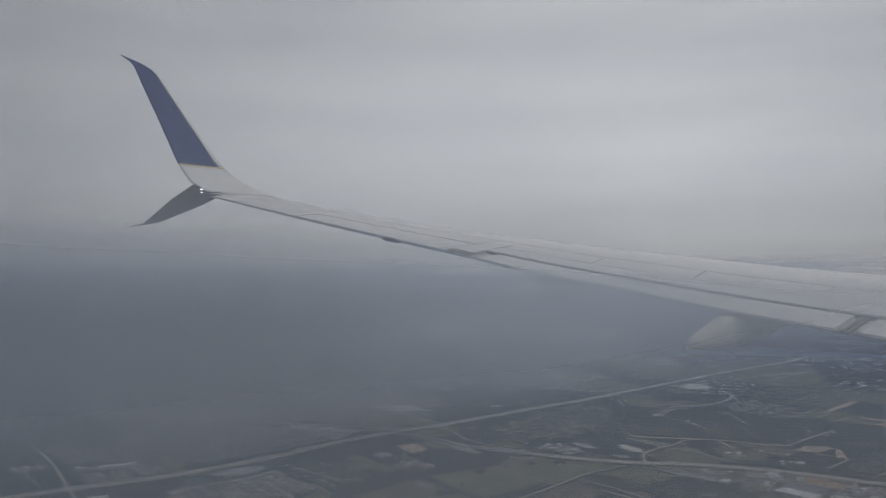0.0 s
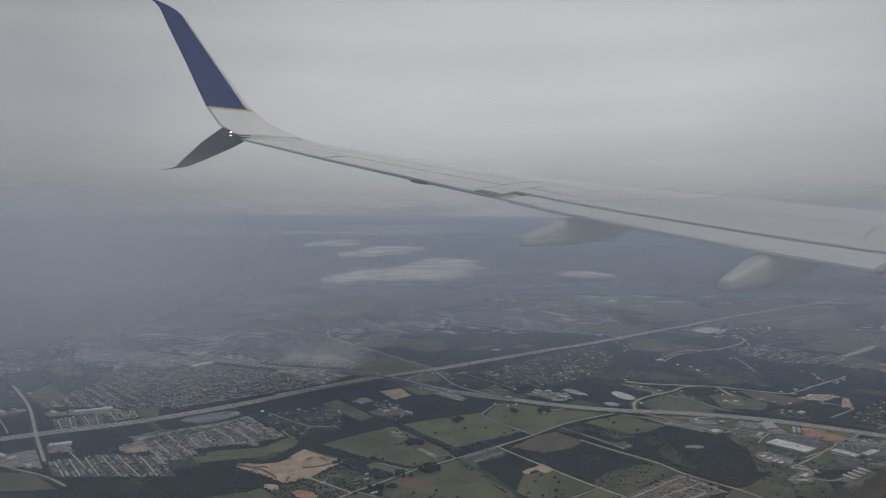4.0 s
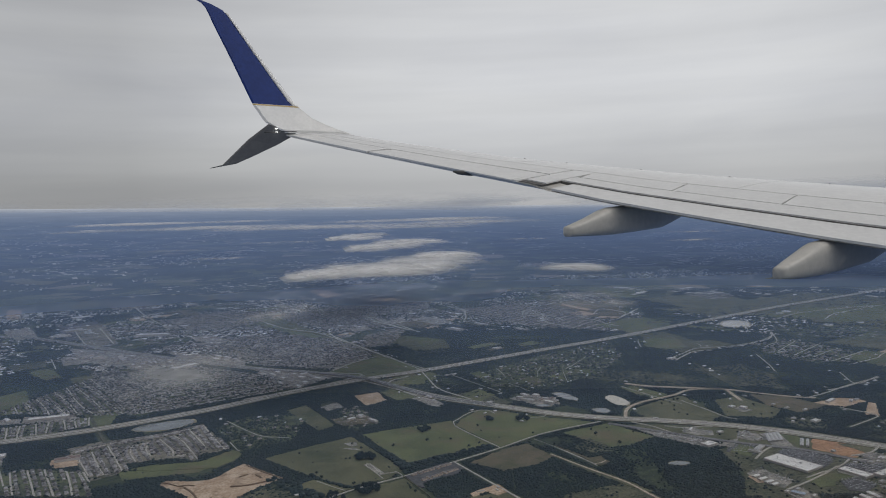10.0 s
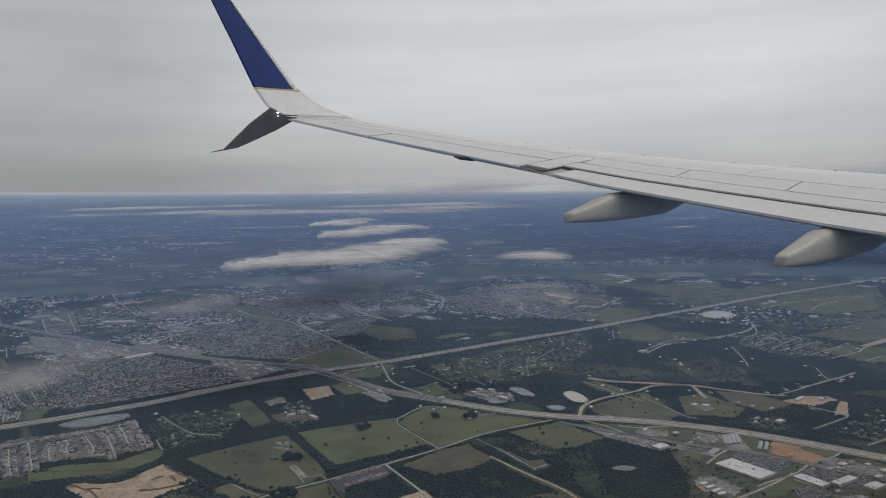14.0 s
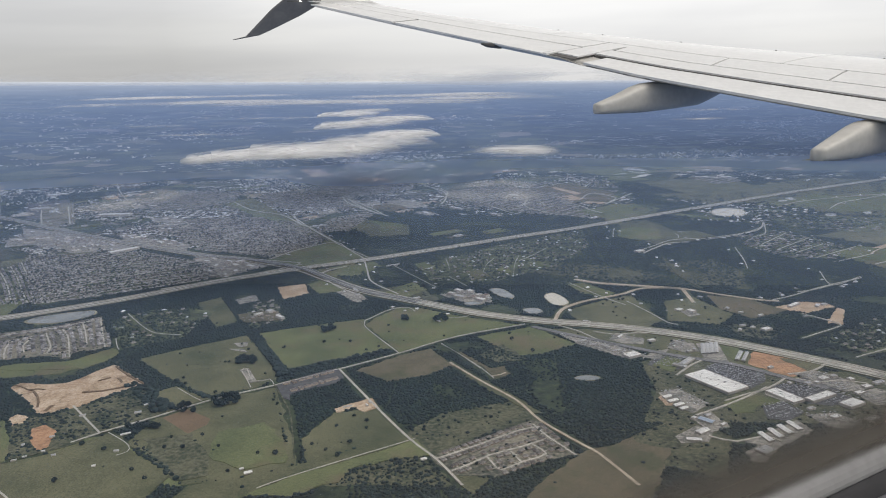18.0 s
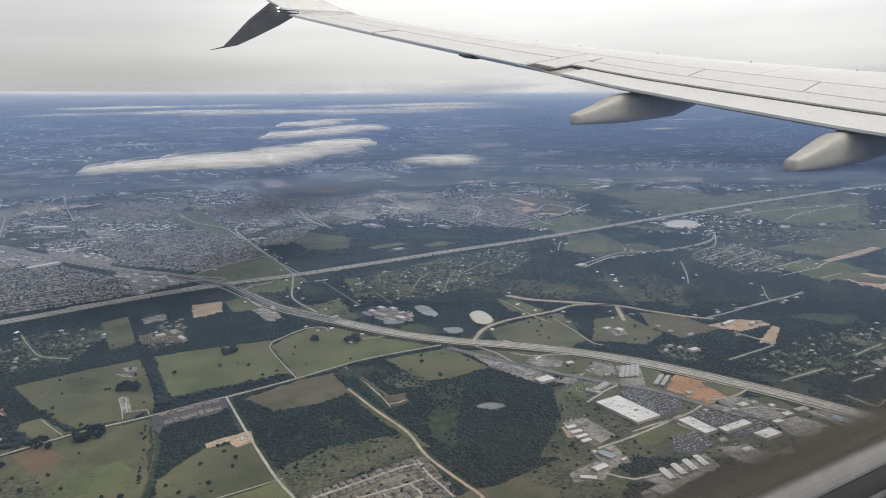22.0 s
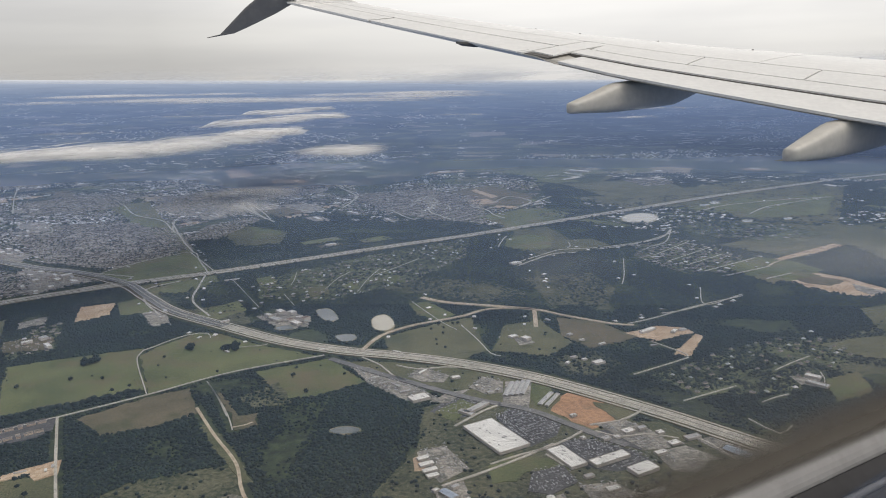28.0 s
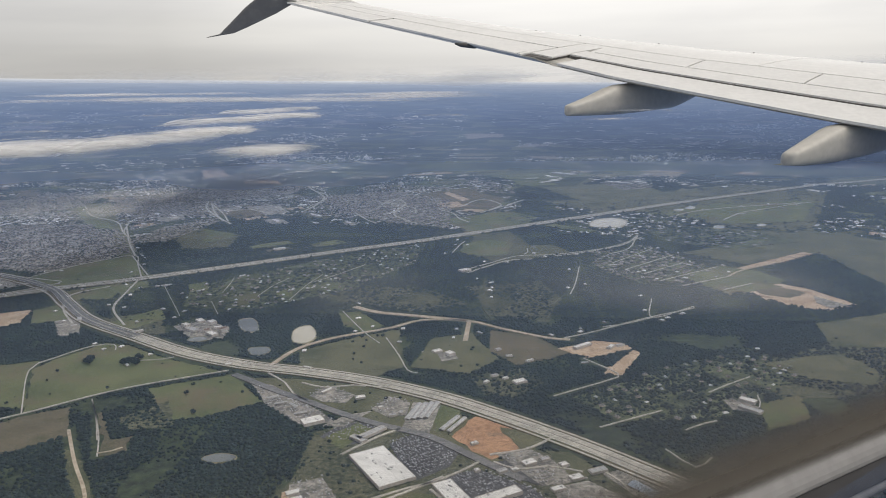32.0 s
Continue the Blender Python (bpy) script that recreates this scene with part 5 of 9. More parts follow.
road("slip_c", [(128.1, 392.2), (136.1, 384.5), (141.8, 375.4), (147.9, 370.3)], 0.65, LANE, "pale country road")
road("ramp_d", [(141.7, 384.7), (149.9, 381.2), (158.6, 383.4), (171.6, 382)], 0.65, LANE, "pale country road")
road("store_road", [(165.4, 338), (172.8, 348.3), (178.4, 353.8)], 0.72, LANE, "pale country road")
road("outparcel_road", [(204.3, 336.8), (210.6, 333.5), (217.8, 335.6), (225.9, 333.3)], 0.72, LANE, "pale country road")
road("glade_path", [(80.9, 367.7), (89.2, 355.7), (97.8, 341.5)], 0.36, LANE, "pale country road")
road("mall_back", [(164.7, 305.7), (174.6, 312.9), (185.3, 321.8), (192.5, 328.8)], 0.79, LANE, "pale country road")
road("shed_road", [(165.1, 292), (172, 289), (180.6, 292.8), (184.2, 289.7)], 0.79, LANE, "pale country road")
road("sub_entry", [(136.7, 463.4), (151.2, 436.6), (159.9, 423.4)], 0.36, LANE, "pale country road")
road("site_loop", [(161.1, 430), (168.9, 411.3), (173.9, 397.5), (177.6, 395)], 0.43, LANE, "pale country road")
road("estate_curve", [(-4.7, 904.9), (23.1, 847.6), (38, 814), (42.6, 770.1), (41.6, 737.9)], 1.58, LANE, "pale country road")
road("estate_curve_b", [(98.2, 766.1), (102.7, 801), (117.2, 778.3), (116.1, 724), (129.2, 695.2), (140.8, 676.5)], 1.3, LANE, "pale country road")
road("estate_curve_d", [(-51.7, 777), (-23.4, 718.1), (4.8, 676)], 1.15, LANE, "pale country road")
road("north_curve", [(-74.7, 680.1), (-58.7, 643.3), (-42.3, 621.1)], 1.01, LANE, "pale country road")
road("diner_road", [(203.2, 340.5), (211.8, 343.7), (217, 348.3), (219.4, 351.1)], 0.72, LANE, "pale country road")
road("hill_curve", [(218.7, 566.9), (205, 562.5), (192, 544.6), (185, 533.3)], 0.94, LANE, "pale country road")
road("lake_road", [(231.5, 574.8), (252.5, 587.8), (274.6, 609.1), (287.1, 639.1)], 0.94, LANE, "pale country road")
road("range_road", [(318, 705.6), (349, 738.4), (403.6, 766.3), (446, 780)], 1.01, LANE, "pale country road")
road("village_st_a", [(260.6, 558), (288.4, 596.3)], 0.65, LANE, "pale country road")
road("village_st_b", [(265.8, 543.7), (296.8, 579.4)], 0.65, LANE, "pale country road")
road("village_st_c", [(273.1, 534.2), (298.1, 560.1)], 0.65, LANE, "pale country road")
road("village_st_d", [(279.1, 520.8), (313.6, 551.6)], 0.65, LANE, "pale country road")
road("village_st_e", [(285.2, 510.4), (314.9, 531.7)], 0.65, LANE, "pale country road")
road("village_st_f", [(304.4, 505.4), (320.5, 517.2)], 0.65, LANE, "pale country road")
road("estate_st_a", [(-59.9, 789.4), (-43.7, 748.2), (-4.9, 687.1)], 1.22, LANE, "pale country road")
road("estate_st_b", [(-7.4, 747.3), (13.4, 728.5), (32.2, 722.8)], 1.22, LANE, "pale country road")
road("estate_st_c", [(-7.9, 777.2), (13.8, 756.5), (32.2, 728.1)], 1.22, LANE, "pale country road")
road("estate_st_d", [(-10.8, 932.3), (10.2, 872.2), (35.3, 832.3), (41.8, 797.2), (38, 755.9)], 1.22, LANE, "pale country road")
road("estate_st_e", [(13.5, 880.3), (27.7, 858)], 1.22, LANE, "pale country road")
road("estate_st_f", [(97.6, 754.4), (108.1, 763.9), (119.4, 744.4), (108.9, 717.8)], 1.22, LANE, "pale country road")
road("estate_st_g", [(99, 784.6), (127, 753.6), (132.9, 726)], 1.22, LANE, "pale country road")
road("estate_st_h", [(85.1, 727), (102, 693.4), (112.3, 678)], 1.22, LANE, "pale country road")
road("estate_st_i", [(149.4, 743.6), (161.8, 725.4), (168.6, 700.3), (177, 684.7)], 1.22, LANE, "pale country road")
road("estate_st_j", [(165.6, 762.3), (179.3, 799.4), (197.7, 771.4), (189.2, 742.7)], 1.22, LANE, "pale country road")
road("estate_st_k", [(181.1, 725), (194.8, 751.9), (216.2, 798.1)], 1.22, LANE, "pale country road")
road("avenue_a", [(-159.2, 763.8), (-122.5, 712.4), (-86.7, 684.5), (-58.2, 641.7)], 1.08, LANE, "pale country road")
road("avenue_b", [(-74.5, 675.7), (-60.9, 652), (-33.3, 603.7), (-11, 568.6)], 1.08, LANE, "pale country road")
road("avenue_c", [(-45.6, 766.6), (-20.9, 724.9), (-2.1, 688.3)], 1.08, LANE, "pale country road")
road("avenue_e", [(-388.3, 961.3), (-320.1, 847.6), (-233.1, 718.8)], 1.08, LANE, "pale country road")
road("avenue_f", [(-175.7, 657.1), (-163.9, 661.1), (-148.4, 641.2), (-147.2, 627.2)], 1.08, LANE, "pale country road")
road("avenue_g", [(-140, 887.8), (-111.2, 830.1)], 1.08, LANE, "pale country road")
road("ditch_track", [(27.6, 323.4), (37.2, 306.9), (41.8, 297.1), (50.5, 271.9)], 0.5, SCRUB, "grassy ditch between the meadows")
road("curve_lane", [(-5, 318.9), (3.3, 312.1), (7.9, 308.8)], 0.25, LANE, "pale country road")
road("farm_drive", [(-10.5, 284.7), (-5, 281), (-0, 277.1), (1.6, 273.5), (-0.5, 271)], 0.25, LANE, "pale country road")
road("pad_loop", [(20.3, 320.7), (15.4, 329.1), (11.2, 336.1), (12.7, 337.5), (19.1, 326.1), (24.3, 328.2), (27.6, 323.4)], 0.29, LANE, "pale country road")
road("meadow_drive", [(79, 401.2), (86.2, 402.9), (89.2, 405.2)], 0.25, LANE, "pale country road")
road("wood_lane", [(81.9, 366.2), (90, 354.6), (98, 342), (102.9, 332.6)], 0.36, LANE, "pale country road")
road("wood_lane_b", [(101.8, 334.4), (104.9, 335.8), (106.9, 338)], 0.5, DIRT, "tan dirt road through cleared land")
road("homes_road_a", [(232.6, 358.1), (240.6, 363.3), (251.4, 370.2)], 0.5, LANE, "pale country road")
road("homes_road_b", [(255.3, 357.9), (260.3, 361.7), (265.1, 364.3)], 0.43, LANE, "pale country road")
road("homes_road_c", [(247.9, 346.4), (253.3, 337.5), (258.4, 342.7)], 0.43, LANE, "pale country road")
road("homes_road_d", [(267.9, 384.2), (275.6, 391.2), (284, 397.9)], 0.43, LANE, "pale country road")
road("homes_road_e", [(272, 376.4), (279.5, 374), (281.7, 383)], 0.36, LANE, "pale country road")
road("works_road", [(221.2, 378.7), (229.2, 384.9), (239.6, 393), (242.8, 398.1), (232.9, 411.8)], 0.5, LANE, "pale country road")
road("lot_drive_a", [(231.1, 333.6), (233.9, 330), (236.2, 324.9)], 0.58, LANE, "pale country road")
road("garden_lane_a", [(39.6, 500.9), (55.5, 475.5), (69.3, 453.4)], 0.2, LANE, "pale country road")
road("garden_lane_b", [(73.7, 475.9), (84.6, 456.5)], 0.2, LANE, "pale country road")
road("garden_lane_c", [(72.5, 491.4), (70.5, 504.8), (67.5, 519.3)], 0.2, LANE, "pale country road")
road("garden_lane_d", [(91.6, 485.4), (92.8, 505.2), (96.2, 519.7)], 0.2, LANE, "pale country road")
road("garden_lane_e", [(108.3, 479.6), (108.8, 505.5), (111.1, 527.6)], 0.2, LANE, "pale country road")
road("garden_lane_f", [(56.9, 491.1), (63.7, 501.3)], 0.2, LANE, "pale country road")
road("garden_lane_g", [(110.7, 512.6), (118.6, 527.7), (129.6, 552.6)], 0.2, LANE, "pale country road")
road("plant_road_a", [(-335.5, 735.5), (-302, 685), (-270.2, 638.9)], 1.15, LANE, "pale country road")
road("plant_road_b", [(-314.4, 744), (-280.9, 692.2), (-251.6, 647.4)], 1.15, LANE, "pale country road")
road("west_lane_a", [(-266.2, 581.7), (-239.7, 543.1)], 0.72, LANE, "pale country road")
road("west_lane_b", [(-215.6, 407.4), (-189.7, 372.1)], 0.58, LANE, "pale country road")
road("west_lane_c", [(-145.5, 341.6), (-126.8, 317)], 0.58, LANE, "pale country road")
road("yard_lane", [(-174.1, 328.2), (-157.5, 318.3), (-140.4, 309), (-125.2, 296.5)], 0.9, DIRT, "tan dirt road through cleared land")
road("village_main", [(286.3, 635.9), (274.9, 596.3), (262.2, 581.2)], 0.72, LANE, "pale country road")
road("village_lane", [(312.7, 530.1), (324.1, 544.3), (348.8, 563.1)], 1.0, DIRT, "tan dirt road through cleared land")
road("wood_path_c", [(264.8, 460.9), (252.6, 451.6), (243.5, 447.5)], 0.5, LANE, "pale country road")
road("power_cut", [(194.6, 522.6), (195, 478.4), (200.2, 454.2)], 0.8, SCRUB, "grassy levee track")
road("loop_road", [(173.2, 580.8), (176.3, 607), (178.2, 614.9)], 0.5, LANE, "pale country road")
road("range_track", [(355.2, 697.2), (377.5, 729.5), (406.2, 752.1), (437.7, 778.4)], 1.01, LANE, "pale country road")
road("wedge_lane", [(-40.4, 518.0), (-30.5, 545.6), (-12.9, 569.8), (2.9, 545.0), (21.9, 513.2)], 0.7, LANE, "pale country road")
road("corner_lane", [(-49.1, 269.5), (-34.4, 258.8), (-27.7, 255.2), (-19, 249.7), (-9.5, 243.2)], 0.5, LANE, "pale country road")
road("pit_lane", [(-17.6, 277.9), (-22.9, 271.7), (-26.6, 268.1), (-31.2, 263.7), (-35.2, 260)], 0.35, SCRUB, "grassy track beside the sheds")
road("meadow_track", [(45.4, 256.3), (50.7, 261.4), (63.1, 271.3), (81.9, 285.8)], 0.35, LANE, "pale country road")
road("estate_lane_a", [(-69.3, 404.1), (-53.9, 387.1), (-42.6, 377.1), (-30.3, 375)], 0.4, LANE, "pale country road")
road("estate_lane_b", [(-55.8, 369.3), (-49.3, 358.9), (-46.9, 356.2)], 0.4, LANE, "pale country road")
road("verge_lane", [(216.2, 596.2), (216.7, 586), (214.4, 579)], 0.5, LANE, "pale country road")


def highway(name, course, offsets, width, material, label, z=0.40, marks=True):
    for o in offsets:
        tagged(new(name, ribbon(name, course, width, material, z, o)), label, "road", kind="structure")
        if marks:
            for e in (-0.47, 0.47):
                tagged(new("edge_line", ribbon("edge_line", course, 0.09, PAINT, z + 0.02, o + e * width)), "white painted edge line", "road marking", kind="structure")
            tagged(new("lane_line", ribbon("lane_line", course, 0.08, PAINT, z + 0.02, o, dash=2)), "broken white lane line", "road marking", kind="structure")


LINES += [(HIGHWAY_A, 5.6), (HIGHWAY_B, 5.8)]
tagged(new("highway_verge", ribbon("highway_verge", HIGHWAY_A, 9.0, DRY, 0.31)), "dry grass verge and median of the highway", "verge", kind="structure")
highway("highway", HIGHWAY_A, (-1.5, 1.5), 1.6, LANE, "pale concrete highway carriageway")
highway("frontage_road", HIGHWAY_A, (-3.7, 3.7), 0.7, LANE, "narrow frontage road beside the highway", marks=False)
tagged(new("highway_verge", ribbon("highway_verge", HIGHWAY_B, 8.2, DRY, 0.32)), "dry grass verge of the highway", "verge", kind="structure")


LONG = smooth_line(HIGHWAY_B)
BRIDGE = min(range(len(LONG)), key=lambda i: math.hypot(LONG[i][0] + 14.3, LONG[i][1] - 493)) / (len(LONG) - 1)


def crossing(u):
    """The rise of the overpass where the two highways cross."""
    return 0.9 * math.exp(-((u - BRIDGE) / 0.03) ** 2)


SPAN = min(range(len(LONG)), key=lambda i: math.hypot(LONG[i][0] - 64.4, LONG[i][1] - 426.2)) / (len(LONG) - 1)


SPLIT = HIGHWAY_B.index((64.4, 426.2))
for side in (-1.15, 1.15):
    west = ribbon("highway", HIGHWAY_B[:SPLIT + 1], 2.05, DARKROAD, 0.42, side, lambda u: crossing(u * SPAN))
    tagged(new("highway", west), "dark asphalt highway carriageway", "road", kind="structure")
    tagged(new("highway", ribbon("highway", HIGHWAY_B[SPLIT:], 2.05, LANE, 0.42, side)), "wide concrete highway carriageway", "road", kind="structure")
    for e in (-0.94, -0.32, 0.32, 0.94):
        solid = abs(e) > 0.5
        tagged(new("edge_line" if solid else "lane_line", ribbon("line", HIGHWAY_B, 0.09 if solid else 0.045, PAINT if solid else DARKROAD, 0.445, side + e, crossing, 0 if solid else 2)), "painted line on the concrete", "road marking", kind="structure")
tagged(new("median_barrier", ribbon("median_barrier", HIGHWAY_B, 0.22, CONCRETE, 0.62, 0, crossing)), "low concrete median barrier", "barrier", kind="structure")
highway("frontage_road", HIGHWAY_B, (-3.4, 3.4), 0.7, LANE, "frontage road beside the highway", 0.36, False)
# slip roads at the interchange
for pts in ([(-75, 448), (-40, 478), (-18, 505), (-30, 512), (-70, 524)], [(12, 500), (2, 484), (12, 462), (30, 440)], [(30, 520), (8, 507), (-8, 498), (-40, 505)], [(20, 512), (26, 490), (34, 464), (52, 440)]):
    road("slip_road", pts, 0.9, LANE, "curving slip road of the interchange")


# ---- houses ----
OUTLINE_SUBDIVISION_SOUTH = [(87.8, 275), (95.3, 281.8), (115.3, 299.9), (118.3, 298.8), (128.3, 278.5), (120.7, 276.2), (107.2, 266.2), (103.5, 265.4), (94.5, 266.2)]
OUTLINE_SUBDIVISION_WEST = [(-127.9, 362.8), (-117.7, 373.4), (-97, 381.6), (-79.8, 400.4), (-51.9, 358.8), (-54.2, 357.4), (-63.5, 351.9), (-61, 343.7), (-71.7, 347.8), (-89.9, 341.7), (-84, 331.7), (-95.2, 321.3)]
OUTLINE_SUBDIVISION_CORNER = [(-149, 327.1), (-125.7, 336.4), (-102.6, 332.1), (-84.5, 305.5), (-135.2, 306.9)]
OUTLINE_SUBDIVISION_LANE = [(-168.3, 373.7), (-181, 397.8), (-144.8, 416.8), (-136.9, 398.4)]
OUTLINE_SUBURB_A = [(-207.4, 528.7), (-135.2, 542.2), (-73.3, 506), (-53.5, 472.6), (-105.6, 429.2), (-127.9, 418.8)]
OUTLINE_SUBURB_B = [(-172.9, 627.7), (-111.3, 664.3), (-60, 650), (-16.9, 582.2), (-37.8, 522.7), (-89.5, 542.2)]
OUTLINE_SUBURB_C = [(-204, 426.3), (-194, 536.5), (-137.8, 488.6), (-118.9, 420.8), (-148, 417)]
OUTLINE_SUBURB_E = [(-163.7, 665.2), (-100.9, 675.9), (-26.7, 570), (-49.2, 534.3), (-76.5, 540.8)]
OUTLINE_SUBURB_G = [(29.4, 821.6), (94.4, 858), (153.1, 798.2), (165.1, 664.7), (125.5, 679), (79.1, 723.3)]
OUTLINE_GARDEN_HOMES = [(52.8, 499.8), (101.8, 562.6), (155.5, 610.9), (155.1, 553.6), (132.4, 500.5), (96.8, 463), (63.8, 468.2)]
OUTLINE_VILLAGE = [(254.3, 585.7), (289.5, 601.8), (298.5, 543.5), (270, 513.8), (252.2, 543.2)]
OUTLINE_EAST_HOMES = [(226.3, 377.7), (257.2, 403), (294.7, 427.4), (299.9, 399.3), (268.7, 367), (239, 362)]
OUTLINE_WORKS_HOMES = [(-10.1, 393.9), (-17, 424.3), (-7.7, 429.4), (8.6, 398.5), (-1.5, 384.9)]
OUTLINE_LANE_HOMES = [(-71.4, 392.1), (-59.4, 413.9), (-30.2, 410.2), (-27, 371), (-45.4, 357)]
OUTLINE_SUBURB_D = [(-267.9, 782.3), (-237.1, 848.6), (-178.7, 835.8), (-159.2, 763.8), (-175, 724.7), (-216, 714.1)]
OUTLINE_SUBURB_F = [(-148.7, 796.5), (-125.7, 849.7), (-81.1, 897), (-5.2, 901.6), (1.4, 833.3), (-49, 788.9), (-19.8, 715.5), (-53.5, 704.9), (-83.2, 704.8), (-119.5, 740.7)]
OUTLINE_SUBURB_H = [(-431.4, 965.9), (-366.8, 976.8), (-311.9, 895.2), (-366.5, 882.4)]
OUTLINE_SUBURB_I = [(-38.3, 603.8), (-40.1, 666.1), (-15.7, 706.3), (-8.4, 680.4), (-13, 609.2)]
OUTLINE_SUBURB_J = [(293.2, 919.9), (334.7, 941.8), (343, 883.4), (309.8, 858.1)]
OUTLINE_VILLAGE_EAST = [(248.3, 566.9), (281, 607), (291.5, 596.3), (308.7, 554.1), (288, 515.3), (272.5, 522.2), (254.3, 541.2)]
OUTLINE_VILLAGE_NORTH = [(288.6, 648.5), (325.6, 668.3), (365.9, 647.9), (377, 617.9), (334.5, 596.4), (310.5, 607), (294, 629.8)]
SHOP_LOTS = [(OUTLINES["retail_strip_a"], 16), (OUTLINES["retail_strip_b"], 16), (OUTLINES["retail_strip_c"], 14), (OUTLINES["retail_lot_d"], 10), (OUTLINES["mall_west_lot"], 6), (OUTLINES["far_lot_a"], 2), (OUTLINES["far_lot_b"], 5), (OUTLINES["far_lot_c"], 3), (OUTLINES["far_lot_d"], 5), (OUTLINES["estate_lot"], 3), (OUTLINES["estate_lot_b"], 4), (OUTLINES["white_lot"], 2), (OUTLINES["depot_yard"], 4), (OUTLINES["plant_lot"], 4), (OUTLINES["tan_works"], 2), (OUTLINES["north_strip"], 7), (OUTLINES["south_strip"], 6), (OUTLINES["brick_works"], 1), (OUTLINES["white_shed_lot"], 1), (OUTLINES["long_shed_lot"], 3), (OUTLINES["office_strip"], 5), (OUTLINES["works_ground"], 3), (OUTLINES["pond_side"], 9), (OUTLINES["homes_lot"], 2), (OUTLINES["pale_lot"], 1)]
PARKING = [(OUTLINES["car_park"], 0.55), (OUTLINES["car_park_south"], 0.5), (OUTLINES["store_lot"], 0.3), (OUTLINES["cinema_lot"], 0.4), (OUTLINES["outparcel"], 0.4), (OUTLINES["outparcel_b"], 0.3), (OUTLINES["diner_lot"], 0.3), (OUTLINES["diner_lot_b"], 0.35), (OUTLINES["shop_lot"], 0.35), (OUTLINES["forecourt"], 0.2), (OUTLINES["truck_yard"], 0.35), (OUTLINES["dealer_lot"], 0.5), (OUTLINES["works_lot"], 0.25), (OUTLINES["office_lot"], 0.3), (OUTLINES["motel_lot"], 0.25), (OUTLINES["shed_lot"], 0.15), (OUTLINES["retail_strip_a"], 0.16), (OUTLINES["retail_strip_b"], 0.22), (OUTLINES["retail_strip_c"], 0.2), (OUTLINES["retail_lot_d"], 0.2), (OUTLINES["gravel_yard"], 0.2), (OUTLINES["works_ground"], 0.15), (OUTLINES["pond_side"], 0.15)]
HOUSE_BODY, HOUSE_ROOF, HOUSES = {}, {}, 0


def house_meshes(w, d):
    """Brick walls with a hipped shingle roof."""
    key = (w, d)
    if key not in HOUSE_BODY:
        HOUSE_BODY[key] = box_mesh("house_wall", w * 0.92, d * 0.92, 0.34, BRICK)
        x, y, r = w / 2, d / 2, (w - d) / 2
        v = [(-x, -y, 0.32), (x, -y, 0.32), (x, y, 0.32), (-x, y, 0.32), (-r - 0.05, 0, 0.72), (r + 0.05, 0, 0.72)]
        HOUSE_ROOF[key] = mesh_of("house_roof", v, [(0, 1, 5, 4), (1, 2, 5), (2, 3, 4, 5), (3, 0, 4), (3, 2, 1, 0)], ROOF)
    return HOUSE_BODY[key], HOUSE_ROOF[key]


def house(x, y, turn, w, d):
    h = new("house")
    h.matrix_basis = pose(x, y, 0.25, 0, 0, turn)
    body, roof = house_meshes(w, d)
    part("wall", body, h)
    part("roof", roof, h)
    return tagged(h, "small brick house with a hipped shingle roof", "house", "houses of the subdivision")


def many_houses(name, spots, label):
    """Rows of far houses, one mesh: x, y, turn, length, depth."""
    base_v, base_f = [], [(0, 1, 5, 4), (1, 2, 6, 5), (2, 3, 7, 6), (3, 0, 4, 7), (4, 5, 9, 8), (6, 7, 8, 9), (5, 6, 9, 9), (7, 4, 8, 8)]
    v, f = [], []
    for x, y, a, w, d in spots:
        c, s, o = math.cos(a), math.sin(a), len(v)
        for px, py, pz in ((-1, -1, 0), (1, -1, 0), (1, 1, 0), (-1, 1, 0), (-1, -1, 0.32), (1, -1, 0.32), (1, 1, 0.32), (-1, 1, 0.32), (-0.3, 0, 0.62), (0.3, 0, 0.62)):
            qx, qy = px * w / 2, py * d / 2
            v.append(place(x + c * qx - s * qy, y + s * qx + c * qy, pz + 0.2))
        f += [tuple(dict.fromkeys(o + i for i in q)) for q in base_f]
    me = mesh_of(name, v, f, FARROOF)
    me.materials.append(PALEWALL)
    me.polygons.foreach_set("material_index", [1, 1, 1, 1, 0, 0, 0, 0] * len(spots))
    return tagged(new(name, me), label, "houses", kind="stuff")


def quads(name, spots, material, z, label, category):
    """Many small flat slabs, one mesh: x, y, turn, length, depth."""
    v, f = [], []
    for x, y, a, w, d in spots:
        c, s, o = math.cos(a), math.sin(a), len(v)
        for px, py in ((-1, -1), (1, -1), (1, 1), (-1, 1)):
            qx, qy = px * w / 2, py * d / 2
            v.append(place(x + c * qx - s * qy, y + s * qx + c * qy, z))
        f.append((o, o + 1, o + 2, o + 3))
    return tagged(new(name, mesh_of(name, v, f, material)), label, category, kind="stuff")


def near_road(x, y, gap=0.0):
    for pts, half in LINES:
        for (a, b), (c, d) in zip(pts, pts[1:]):
            dx, dy = c - a, d - b
            u = max(0.0, min(1.0, ((x - a) * dx + (y - b) * dy) / (dx * dx + dy * dy + 1e-9)))
            if math.hypot(x - a - u * dx, y - b - u * dy) < half + gap:
                return True
    return False


